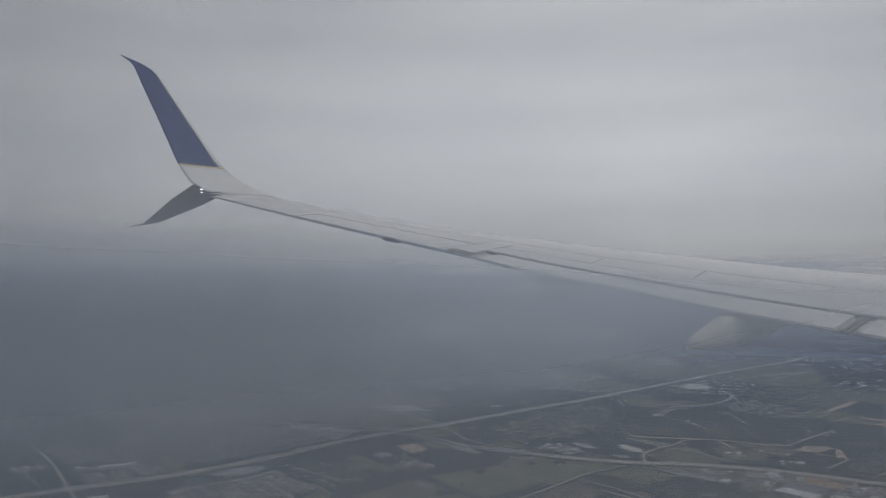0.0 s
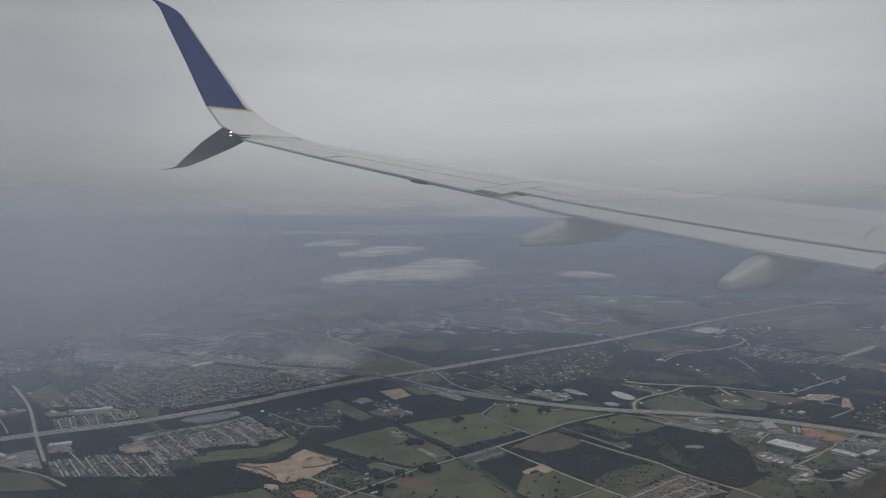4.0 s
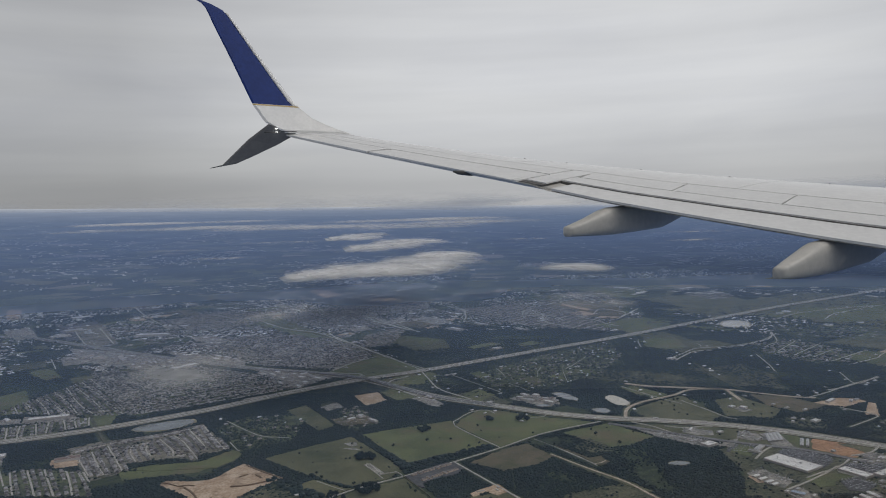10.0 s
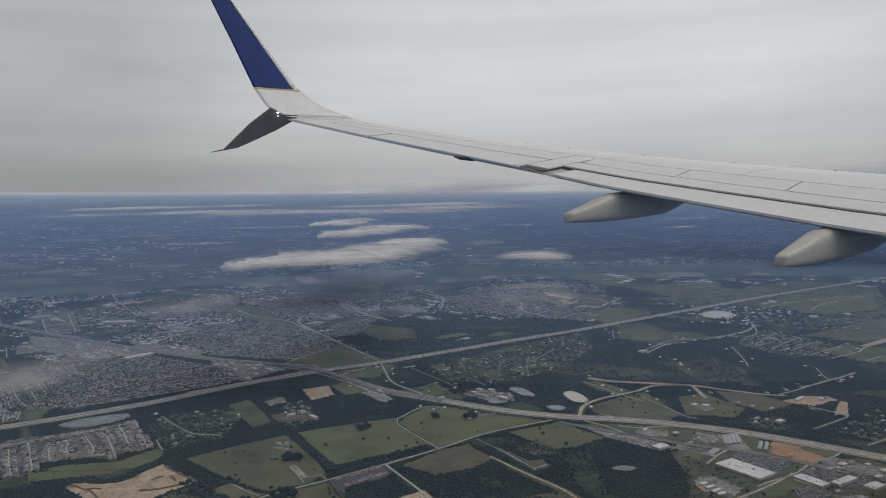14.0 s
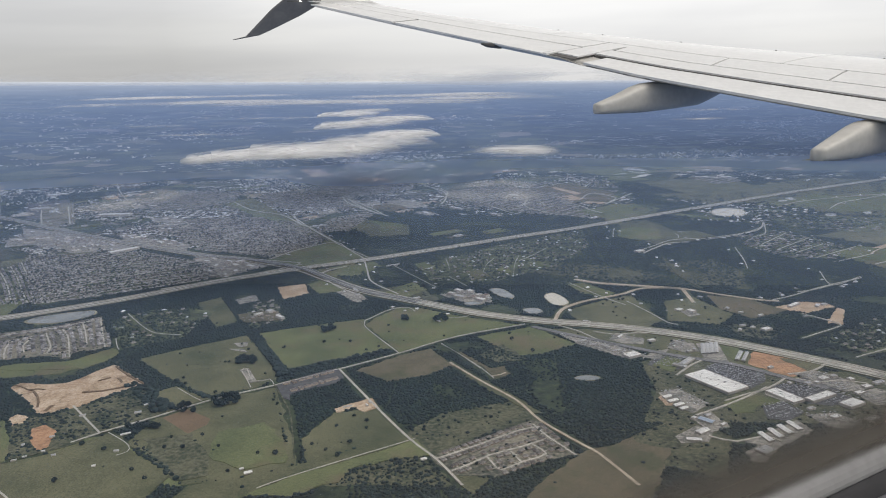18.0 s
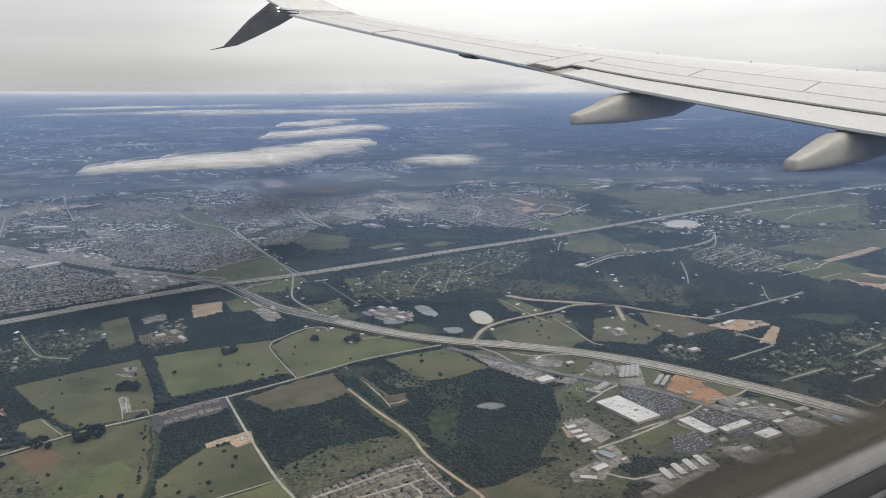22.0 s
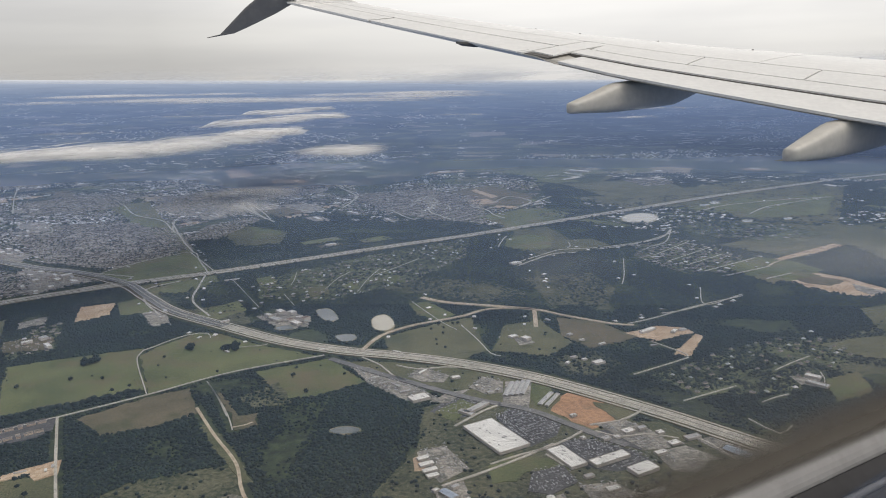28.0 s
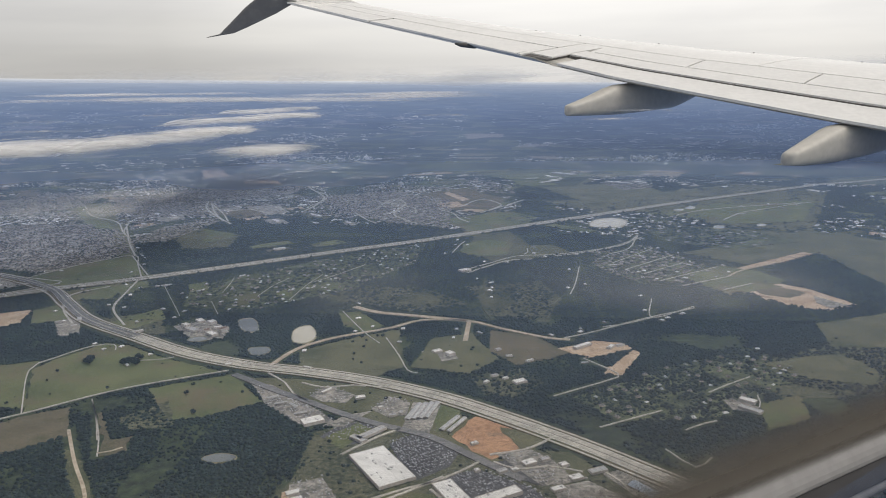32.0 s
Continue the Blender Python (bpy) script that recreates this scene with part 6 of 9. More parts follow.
def subdivision(name, outline, turn, spacing, along, near=False, seed=0, size=1.65):
    """Streets side by side with a row of houses along each kerb, driveways and small yards."""
    rng = random.Random(seed)
    a = radians(turn)
    c, s = math.cos(a), math.sin(a)
    us = [x * c + y * s for x, y in outline]
    vs = [-x * s + y * c for x, y in outline]
    spots, drives, streets = [], [], []
    v = min(vs) + spacing * 0.5
    while v < max(vs):
        bend, phase = rng.uniform(0.3, 1.2), rng.uniform(0, 6)
        uu = np.arange(min(us), max(us), 1.5)
        vv = v + bend * np.sin(uu * 0.06 + phase)
        px, py = uu * c - vv * s, uu * s + vv * c
        ok = inside(px, py, outline)
        run = [(float(x), float(y)) for x, y, o in zip(px, py, ok) if o]
        if len(run) > 4:
            streets.append(run[::4] + [run[-1]])
        u = min(us)
        while u < max(us):
            for side in (-1, 1):
                w, d = rng.uniform(0.85, 1.15) * size, rng.uniform(0.75, 0.95) * size
                off = v + bend * math.sin(u * 0.06 + phase) + side * (0.55 + 0.5 + d / 2)
                x, y = u * c - off * s, u * s + off * c
                if rng.random() < (0.95 if near else 0.74) and inside(np.array([x]), np.array([y]), outline)[0] and not near_road(x, y, 0.6):
                    spots.append((x, y, a + rng.uniform(-0.08, 0.08), d if rng.random() < 0.4 else w, w if rng.random() < 0.2 else d))
                    off -= side * (d / 2 + 0.3)
                    drives.append(((u + 0.35) * c - off * s, (u + 0.35) * s + off * c, a, 0.26, 0.7))
            u += along * rng.uniform(0.92, 1.08)
        v += spacing
    for run in streets:
        tagged(new("street", ribbon("street", run, 0.62 if near else 0.72, LANE, 0.36)), "pale concrete residential street", "road", kind="structure")
    if near:
        for x, y, t, w, d in spots:
            k = (round(w * 4) / 4, round(d * 4) / 4)
            house(x, y, math.degrees(t), max(k), min(k))
    else:
        many_houses(name, spots, "rows of small shingle-roofed suburban houses")
    quads("driveways", drives, CONCRETE, 0.31, "short pale concrete driveways", "driveways")
    return spots


def scattered_homes(outline, count, seed, group, size=1.6, white=0.3, single=True):
    """Single houses among garden trees."""
    rng = random.Random(seed)
    xs, ys = [p[0] for p in outline], [p[1] for p in outline]
    spots, rows = [], []
    for _ in range(count * 30):
        x, y = rng.uniform(min(xs), max(xs)), rng.uniform(min(ys), max(ys))
        if len(spots) < count and inside(np.array([x]), np.array([y]), outline)[0] and not near_road(x, y, 0.8) and all(math.hypot(x - q[0], y - q[1]) > 2.6 for q in spots):
            spots.append((x, y))
            w = round(rng.uniform(0.9, 1.5) * size * 4) / 4
            BLOCKED.append(([(x - 1.2, y - 1.2), (x + 1.2, y - 1.2), (x + 1.2, y + 1.2), (x - 1.2, y + 1.2)], 0.0))
            if not single:
                rows.append((x, y, rng.choice((0.2, 0.7, 1.7, 2.3)), w, w * 0.7))
                continue
            h = house(x, y, rng.choice((12, 40, 100, 130)) + rng.uniform(-12, 12), w, round(w * 0.7 * 4) / 4)
            tagged(h, "house with a shingle roof among garden trees", group=group)
            if rng.random() < white:
                h.children[1].data = white_roof(w)
    if rows:
        many_houses("village_houses", rows, "scattered pale village houses among trees")
    return spots


WHITE_ROOFS = {}


def white_roof(w):
    if w not in WHITE_ROOFS:
        me = house_meshes(w, round(w * 0.7 * 4) / 4)[1].copy()
        me.materials[0] = WHITE
        WHITE_ROOFS[w] = me
    return WHITE_ROOFS[w]


WEST_STREETS = [[(-78.6, 396.9), (-64.6, 374.4), (-54.1, 358.1)], [(-81.9, 388.3), (-74.2, 377.3), (-63.7, 361.3)], [(-86.3, 380.2), (-78.2, 371.1), (-67, 354.4), (-62.1, 346.8)], [(-90.9, 375.4), (-81.8, 363.8), (-77.5, 358.3), (-74, 350.3)], [(-84.3, 351.4), (-90.1, 359.4), (-91.6, 363.6), (-94.1, 370.8)], [(-87.1, 343.6), (-94.2, 353.8), (-96.9, 359.2), (-99.3, 366.3)], [(-110.8, 366.1), (-100.2, 351), (-87.5, 332.7)], [(-74, 350.3), (-69.4, 351.7), (-67, 354.4)], [(-122.5, 357.3), (-112.9, 366.7), (-102.8, 374.4), (-91.7, 381.7), (-78.2, 395.1)], [(-113.6, 357.5), (-104.7, 344.4), (-92.8, 328)], [(-116.3, 350.6), (-98.1, 326.7)]]
WEST_ROWS = [[(-79, 391.7), (-67.6, 374.3), (-57.4, 358.7)], [(-83, 383.4), (-74.2, 371.2), (-63.5, 355.9)], [(-88.3, 377), (-80.5, 368.1), (-71.8, 355.7)], [(-92.1, 370.9), (-85.3, 361.6), (-78.1, 351.5)], [(-96.6, 363.5), (-89.8, 353.9), (-83.8, 345)], [(-104.8, 363.3), (-96.4, 351.1), (-91.2, 343.5)], [(-110.7, 358.9), (-100.3, 344.5), (-88.8, 328.1)], [(-112.9, 350.7), (-95, 326.8)]]
SOUTH_STREETS = [[(89.1, 274.1), (95.4, 279), (103.3, 285.6), (111.6, 292.6), (116.4, 295.1)], [(115.8, 296.7), (119.7, 289.2), (123.3, 284), (127, 278.4)], [(94, 268), (98.8, 272), (104.1, 277.4), (111.3, 281.8), (119.6, 287.8)], [(102.9, 276.3), (104.9, 272.2), (106.9, 269.2), (112.6, 273.9), (119, 278.7), (115.4, 284)], [(109.3, 279.6), (112.3, 273.8)]]


def estate(name, outline, streets, along, size, width, near, seed, paved=True):
    """Houses along both kerbs of the given winding streets, with driveways."""
    rng = random.Random(seed)
    spots, drives = [], []
    for run in streets:
        line = smooth_line(run, 0.5)
        if paved:
            tagged(new("street", ribbon("street", run, width, LANE, 0.36)), "pale concrete residential street", "road", kind="structure")
        gone = 0.0
        for p, q in zip(line, line[1:]):
            k = float(np.linalg.norm(q - p))
            gone += k
            if gone < along:
                continue
            gone = 0.0
            d = (q - p) / max(k, 1e-6)
            for side in (-1, 1):
                w, depth = size * rng.uniform(0.9, 1.15), size * rng.uniform(0.75, 0.95)
                off = side * (width / 2 + 0.85 + depth / 2)
                x, y = p[0] + d[1] * off, p[1] - d[0] * off
                if rng.random() > 0.96 or not inside(np.array([x]), np.array([y]), outline)[0] or any(math.hypot(x - h[0], y - h[1]) < size * 0.95 for h in spots):
                    continue
                if paved and any(math.hypot(x - r[0], y - r[1]) < size * 0.5 + 0.3 for other in streets if other is not run for r in smooth_line(other, 0.8)):
                    continue
                a = math.atan2(d[1], d[0]) + rng.uniform(-0.06, 0.06)
                spots.append((x, y, a, w, depth))
                if paved:
                    o = side * (width / 2 + 0.4)
                    drives.append((p[0] + d[1] * o + d[0] * 0.4, p[1] - d[0] * o + d[1] * 0.4, a, 0.42, 1.0))
    if near:
        for x, y, t, w, d in spots:
            k = (round(w * 4) / 4, round(d * 4) / 4)
            house(x, y, math.degrees(t), max(k), min(k))
    else:
        many_houses(name, spots, "rows of small shingle-roofed suburban houses")
    if drives:
        quads("driveways", drives, LANE, 0.35, "short pale concrete driveways", "driveways")


estate("subdivision_houses", OUTLINE_SUBDIVISION_SOUTH, SOUTH_STREETS, 2.05, 1.65, 0.6, True, 1)
estate("subdivision_houses", OUTLINE_SUBDIVISION_WEST, WEST_STREETS, 1.7, 1.6, 0.6, False, 2)
estate("subdivision_houses", OUTLINE_SUBDIVISION_WEST, WEST_ROWS, 1.75, 1.6, 0.2, False, 3, False)
subdivision("subdivision_houses", OUTLINE_SUBDIVISION_CORNER, -55, 6.2, 1.6, False, 3, 1.5)
subdivision("subdivision_houses", OUTLINE_SUBDIVISION_LANE, -60, 6.2, 1.6, False, 4, 1.45)
subdivision("suburb_houses", OUTLINE_SUBURB_A, 38, 6.0, 1.6, False, 5, 1.35)
subdivision("suburb_houses", OUTLINE_SUBURB_B, 20, 6.2, 1.6, False, 6, 1.35)
subdivision("suburb_houses", OUTLINE_SUBURB_C, -50, 6.2, 1.6, False, 7, 1.4)
subdivision("suburb_houses", OUTLINE_SUBURB_D, 40, 8.0, 1.9, False, 8, 1.5)
subdivision("suburb_houses", OUTLINE_SUBURB_E, 30, 6.5, 1.65, False, 9, 1.4)
subdivision("suburb_houses", OUTLINE_SUBURB_F, 15, 9.0, 2.1, False, 10, 1.8)
subdivision("suburb_houses", OUTLINE_SUBURB_G, 55, 9.5, 2.1, False, 11, 1.6)
subdivision("suburb_houses", OUTLINE_SUBURB_H, 60, 11.0, 2.4, False, 12, 1.9)
subdivision("suburb_houses", OUTLINE_SUBURB_I, 25, 9.0, 2.2, False, 13, 1.6)
subdivision("suburb_houses", OUTLINE_SUBURB_J, 50, 9.0, 2.4, False, 14, 1.7)
scattered_homes(OUTLINE_GARDEN_HOMES, 70, 21, "homes among trees", 1.3, 0.5)
scattered_homes(OUTLINE_GARDEN_HOMES, 140, 28, "homes among trees", 1.25, 0.5, False)
scattered_homes(OUTLINE_VILLAGE, 70, 22, "village homes", 1.7, 0.6, False)
scattered_homes(OUTLINE_EAST_HOMES, 62, 23, "homes by the highway", 1.2, 0.35)
scattered_homes(OUTLINE_VILLAGE_EAST, 90, 26, "village homes", 1.7, 0.6, False)
scattered_homes(OUTLINE_VILLAGE_NORTH, 50, 27, "village homes", 1.8, 0.5, False)
scattered_homes(OUTLINE_WORKS_HOMES, 22, 24, "homes in the wood", 1.6, 0.2)
scattered_homes(OUTLINE_LANE_HOMES, 26, 25, "homes along the lane", 1.6, 0.35)


# ---- halls, shops and sheds ----
def hall(name, x, y, w, d, turn, h=0.9, roof=None, label="long pale flat-roofed commercial building", units=0, wall=None):
    """A flat-roofed hall: walls, an inset roof, a parapet and rooftop units."""
    t = new(name)
    rest(t, x, y, turn)
    part("wall", box_mesh("wall", w, d, h, wall or WALL), t)
    part("roof", box_mesh("roof", w - 0.16, d - 0.16, 0.05, roof or WHITE, h), t, "pale flat roof")
    for px, py, pw, pd in ((0, d / 2 - 0.04, w, 0.08), (0, 0.04 - d / 2, w, 0.08), (w / 2 - 0.04, 0, 0.08, d - 0.17), (0.04 - w / 2, 0, 0.08, d - 0.17)):
        part("parapet", box_mesh("parapet", pw, pd, 0.14, wall or WALL, h), t).location = (px, py, 0.002)
    rng = random.Random(int(x * 7 + y))
    for _ in range(units):
        u = part("rooftop_unit", box_mesh("rooftop_unit", 0.45, 0.32, 0.22, METAL, h + 0.05), t, "small grey rooftop unit")
        u.location = (rng.uniform(-0.42, 0.42) * w, rng.uniform(-0.42, 0.42) * d, 0)
    BLOCKED.append(([(x + r * (w / 2 + 1.0) * math.cos(radians(turn)) - s * (d / 2 + 1.0) * math.sin(radians(turn)), y + r * (w / 2 + 1.0) * math.sin(radians(turn)) + s * (d / 2 + 1.0) * math.cos(radians(turn)))
                     for r, s in ((-1, -1), (1, -1), (1, 1), (-1, 1))], 0.0))
    return tagged(t, label, "building")


def shed(name, x, y, w, d, turn, h=0.5, roof=None, label="low metal-roofed shed in a yard"):
    """A gabled shed: walls and two roof slopes."""
    t = new(name)
    rest(t, x, y, turn)
    part("wall", box_mesh("wall", w * 0.97, d * 0.95, h, WALL), t)
    p, q = w / 2, d / 2
    for sgn in (-1, 1):
        v = [(-p, sgn * q, h - 0.02), (p, sgn * q, h - 0.02), (p, 0, h + d * 0.14), (-p, 0, h + d * 0.14), (-p, sgn * q, h - 0.06), (p, sgn * q, h - 0.06), (p, 0, h + d * 0.14 - 0.04), (-p, 0, h + d * 0.14 - 0.04)]
        part("roof_slope", mesh_of("roof_slope", v, [(0, 1, 2, 3), (7, 6, 5, 4), (0, 4, 5, 1), (1, 5, 6, 2), (3, 7, 4, 0)], roof or WHITE), t)
    BLOCKED.append(([(x - w * 0.5, y - w * 0.5), (x + w * 0.5, y - w * 0.5), (x + w * 0.5, y + w * 0.5), (x - w * 0.5, y + w * 0.5)], 0.0))
    return tagged(t, label, "shed")


hall("superstore", 177.0, 331.6, 18.4, 9.6, -55, 0.75, WHITE, "large white-roofed superstore beside its car park", 14)
hall("superstore", 195.3, 320.6, 10.8, 5.0, -58, 0.7, WHITE, "white-roofed store beside the car park", 7)
hall("shop_row", 206.0, 320.2, 11.0, 3.2, 34, 0.8, WHITE, "row of shops with a white flat roof", 5)
hall("shop_row", 213.5, 315.5, 7.0, 4.2, 34, 0.8, WHITE, "white-roofed shop by the car park", 3)
hall("warehouse", 153.0, 356.0, 6.0, 4.0, 34, 0.8, WHITE, "white-roofed warehouse at the wood's edge", 3)
for i in range(4):
    shed("storage_shed", 180.4 + i * 1.75, 364.6 + i * 0.5, 11.5, 1.5, 78, 0.4, METAL, "long grey storage shed in a row")
shed("storage_shed", 191.6, 357.6, 10.0, 1.5, 66, 0.4, METAL, "long grey storage shed")
shed("storage_shed", 193.6, 356.8, 10.0, 1.3, 66, 0.4, METAL, "long grey storage shed")
hall("school", 171.0, 349.8, 9.5, 2.2, 52, 0.6, METAL, "low grey-roofed building by the car park", 3)
hall("school", 168.2, 346.2, 5.0, 2.0, -35, 0.6, METAL, "low grey-roofed building by the car park", 2)
hall("filling_station", 163.0, 373.4, 3.0, 1.8, 25, 0.5, WHITE, "small white-roofed filling station", 1)
shed("canopy", 151.5, 378.0, 4.2, 1.0, 60, 0.5, WHITE, "white canopy over a forecourt")
hall("restaurant", 213.0, 336.5, 3.4, 2.4, 34, 0.5, WHITE, "small white-roofed restaurant in its lot", 2)
hall("restaurant", 200.4, 331.6, 1.5, 1.2, 34, 0.5, WHITE, "small white kiosk in the car park", 1)
hall("works_hall", 233.5, 423.5, 8.0, 2.0, 44, 0.7, WHITE, "white-roofed works hall on bare ground", 2)
hall("works_hall", 243.5, 423.0, 4.0, 1.6, 60, 0.6, WHITE, "white-roofed works building on bare ground", 1)
hall("works_hall", 247.0, 425.0, 3.0, 1.4, 30, 0.6, METAL, "grey works building on bare ground", 1)
hall("white_hall", 211.0, 388.7, 4.2, 2.6, 32, 0.6, WHITE, "white-roofed hall near the wood", 1)
hall("hill_hall", 183.5, 537.5, 6.0, 3.6, 42, 0.8, WHITE, "white-roofed hall by the curving road", 1)
hall("site_hall", 182.0, 415.5, 3.4, 2.4, 40, 0.5, WHITE, "white building on a gravel pad", 1)
for i in range(4):
    shed("row_shed", 180.6 + i * 3.45, 291.6 + i * 2.55, 5.6, 1.9, -72, 0.45, WHITE, "white-roofed shed in a stepped row")
shed("row_shed", 160.4, 289.0, 4.2, 1.6, -5, 0.5, WHITE, "white-roofed shed among trees")
shed("row_shed", 164.0, 294.4, 4.4, 2.2, 40, 0.5, WHITE, "white-roofed shed among trees")
hall("assembly_hall", 178.0, 283.4, 4.8, 3.6, 36, 0.6, METAL, "grey-roofed hall in its gravel lot", 2)
for x, y, w in ((158.6, 318.6, 3.2), (159.8, 315.6, 3.8), (161.0, 312.6, 3.8), (162.0, 310.0, 3.0)):
    shed("yard_shed", x, y, w, 1.6, 32, 0.5, WHITE, "white-roofed shed in the lumber yard")
shed("barn", 40.5, 263.6, 2.2, 1.3, 35, 0.4, WHITE, "white-roofed barn at the field's edge")
shed("barn", 57.3, 306.5, 3, 0.55, 30, 0.35, METAL, "long low farm shed on gravel")
shed("barn", 63.4, 307.7, 1.5, 0.7, -58, 0.35, WHITE, "white-roofed farm shed on gravel")
shed("barn", 63.9, 309.9, 1.6, 0.8, -58, 0.35, METAL, "grey-roofed farm shed on gravel")
shed("barn", -4.6, 283.8, 3.0, 0.7, 36, 0.35, WHITE, "long white-roofed shed by the field")
shed("barn", -1.7, 303.5, 2.6, 1.3, 40, 0.35, METAL, "grey-roofed shed beside a country home")
shed("barn", -9, 304.6, 1.3, 0.7, 35, 0.35, WHITE, "white-roofed shed beside a country home")
shed("barn", -8.7, 298.8, 2.2, 0.9, 30, 0.35, METAL, "grey-roofed shed beside a country home")
shed("barn", -25.4, 295.6, 2, 0.9, 35, 0.35, METAL, "grey-roofed shed beside a country home")
shed("barn", -31, 263.4, 1.6, 0.4, 28, 0.35, WHITE, "white-roofed shed beside a country home")
shed("barn", -27.7, 266.4, 1.5, 0.4, 28, 0.35, WHITE, "white-roofed shed beside a country home")
shed("barn", -26, 268.5, 1.3, 0.4, 28, 0.35, WHITE, "white-roofed shed beside a country home")
shed("barn", -22.8, 272, 1.1, 0.5, 28, 0.35, WHITE, "white-roofed shed beside a country home")
shed("barn", -25.9, 280.9, 1.6, 0.8, 25, 0.35, METAL, "grey-roofed shed beside a country home")
shed("barn", -31.4, 275.5, 1, 0.7, 35, 0.35, METAL, "grey-roofed shed beside a country home")
shed("barn", -3.3, 264.7, 1.1, 0.7, 30, 0.35, WHITE, "white-roofed shed beside a country home")
shed("barn", -1.6, 273.3, 1.4, 1, 20, 0.35, METAL, "grey-roofed shed beside a country home")
shed("barn", -18.3, 269.9, 1.3, 0.8, 30, 0.35, METAL, "grey-roofed shed beside a country home")
shed("barn", 86, 273.6, 1.7, 1.1, 30, 0.35, WHITE, "white-roofed shed beside a country home")
shed("barn", 38.0, 265.5, 1.2, 0.8, 35, 0.35, WHITE, "small white shed in the meadow")
sheet("farm_gravel", [(53.3, 304.6), (56.5, 307.9), (62.2, 312.6), (63.9, 313.6), (67.3, 306.5), (63.5, 302.9), (59.7, 305.8), (54.9, 302.1)], SAND, 0.09, "bare sandy farm yard", "bare ground", edge=0)
sheet("barracks_lot", [(28.2, 323.7), (32.2, 327.5), (43.4, 338.2), (46.8, 338.3), (50.4, 330.7), (48.4, 324.8), (41.9, 321.1), (36, 316), (37, 310.8), (34.2, 312.6)], ASPHALT, 0.09, "paved lot round a row of low buildings", "lot", edge=0)
for (ax, ay), (bx, by) in (((31.8, 323.8), (44.6, 334.9)), ((36.1, 318.4), (47.5, 329.0))):
    for i in range(7):
        u = i / 6
        hall("apartment_block", ax + (bx - ax) * u, ay + (by - ay) * u, 2.3, 1.15, 41 + (i % 3 == 1) * 90, 0.45, ROOF, "low grey-brown roofed apartment block", 0, BRICK)
SPOIL_BANKS = [[(-65, 318.6), (-61.8, 317.7), (-57, 314.8), (-54.6, 314.4)], [(-54, 313.4), (-50.1, 309.6), (-46.6, 305), (-44.4, 301)], [(-39.8, 298.1), (-40.3, 302.1), (-39.4, 302.5)], [(-36.8, 323.7), (-35.4, 325.4), (-33.9, 327)], [(-30.7, 326.6), (-28.7, 324.5), (-27, 322.4)], [(-36.6, 314), (-30.4, 315.2), (-23.3, 320)], [(-57, 314.8), (-53.7, 315.9), (-50.8, 315)], [(-38, 337.7), (-27.8, 328.9), (-18.3, 321.7)]]
for k, line in enumerate(SPOIL_BANKS):
    tagged(new("spoil_bank", ribbon("spoil_bank", line, 0.45 + 0.25 * (k % 3), SOIL, 0.42)), "low bank of brown spoil in the sand pit", "earth bank", "spoil banks")

# shops along the old highway and the west road
g = random.Random(31)
count = 0
course = smooth_line(HIGHWAY_B)
while count < 125:
    k = g.randint(int(len(course) * 0.20), int(len(course) * 0.455))
    q, d = course[k], course[k + 1] - course[k - 1]
    d /= np.linalg.norm(d)
    o = g.choice((-1, 1)) * g.uniform(8, 22)
    x, y = q[0] + d[1] * o, q[1] - d[0] * o
    if -330 < x < -30 and not near_road(x, y, 2.2):
        hall("roadside_shop", x, y, g.uniform(3, 9), g.uniform(1.8, 3.8), math.degrees(math.atan2(d[1], d[0])) + g.choice((0, 0, 90)), g.uniform(0.5, 0.9), g.choice((WHITE, WHITE, WHITE, METAL)), "flat-roofed shop along the highway", g.randint(0, 1))
        count += 1
hall("school", -167.0, 414.0, 19.0, 4.2, 24, 0.8, WHITE, "long white-roofed school in its lot", 6)
hall("warehouse", -154.0, 350.8, 9.5, 4.4, 24, 0.8, WHITE, "white-roofed warehouse in a gravel lot", 3)
hall("warehouse", -118.6, 347.2, 10.0, 4.2, 28, 0.8, REDROOF, "brown-roofed warehouse in a sandy lot", 3)
for x, y, w, d, turn in ((206.5, 331.8, 2.6, 1.6, 34), (209.6, 332.6, 1.8, 1.4, 34), (217.0, 338.5, 2.4, 1.6, 30), (221.5, 336.0, 2.2, 1.8, 30), (199.0, 345.8, 2.0, 1.2, 34), (174.8, 361.5, 2.4, 1.4, 30), (177.0, 363.5, 1.8, 1.2, 70), (170.5, 366.5, 1.6, 1.2, 30), (224.0, 330.0, 3.2, 2.2, 28), (229.5, 333.6, 4.5, 2.0, 28), (219.5, 324.5, 3.4, 1.8, 30), (215.0, 305.0, 4.6, 2.2, 30), (205.0, 306.0, 3.4, 2.0, 30), (171.0, 299.0, 2.4, 1.2, 40), (168.0, 305.0, 2.2, 1.4, 40), (163.5, 303.0, 1.8, 1.2, 40), (200.0, 311.5, 2.6, 1.4, 30)):
    hall("roadside_shop", x, y, w, d, turn, 0.5, g.choice((WHITE, WHITE, METAL)), "small flat-roofed shop in its own lot", 1)
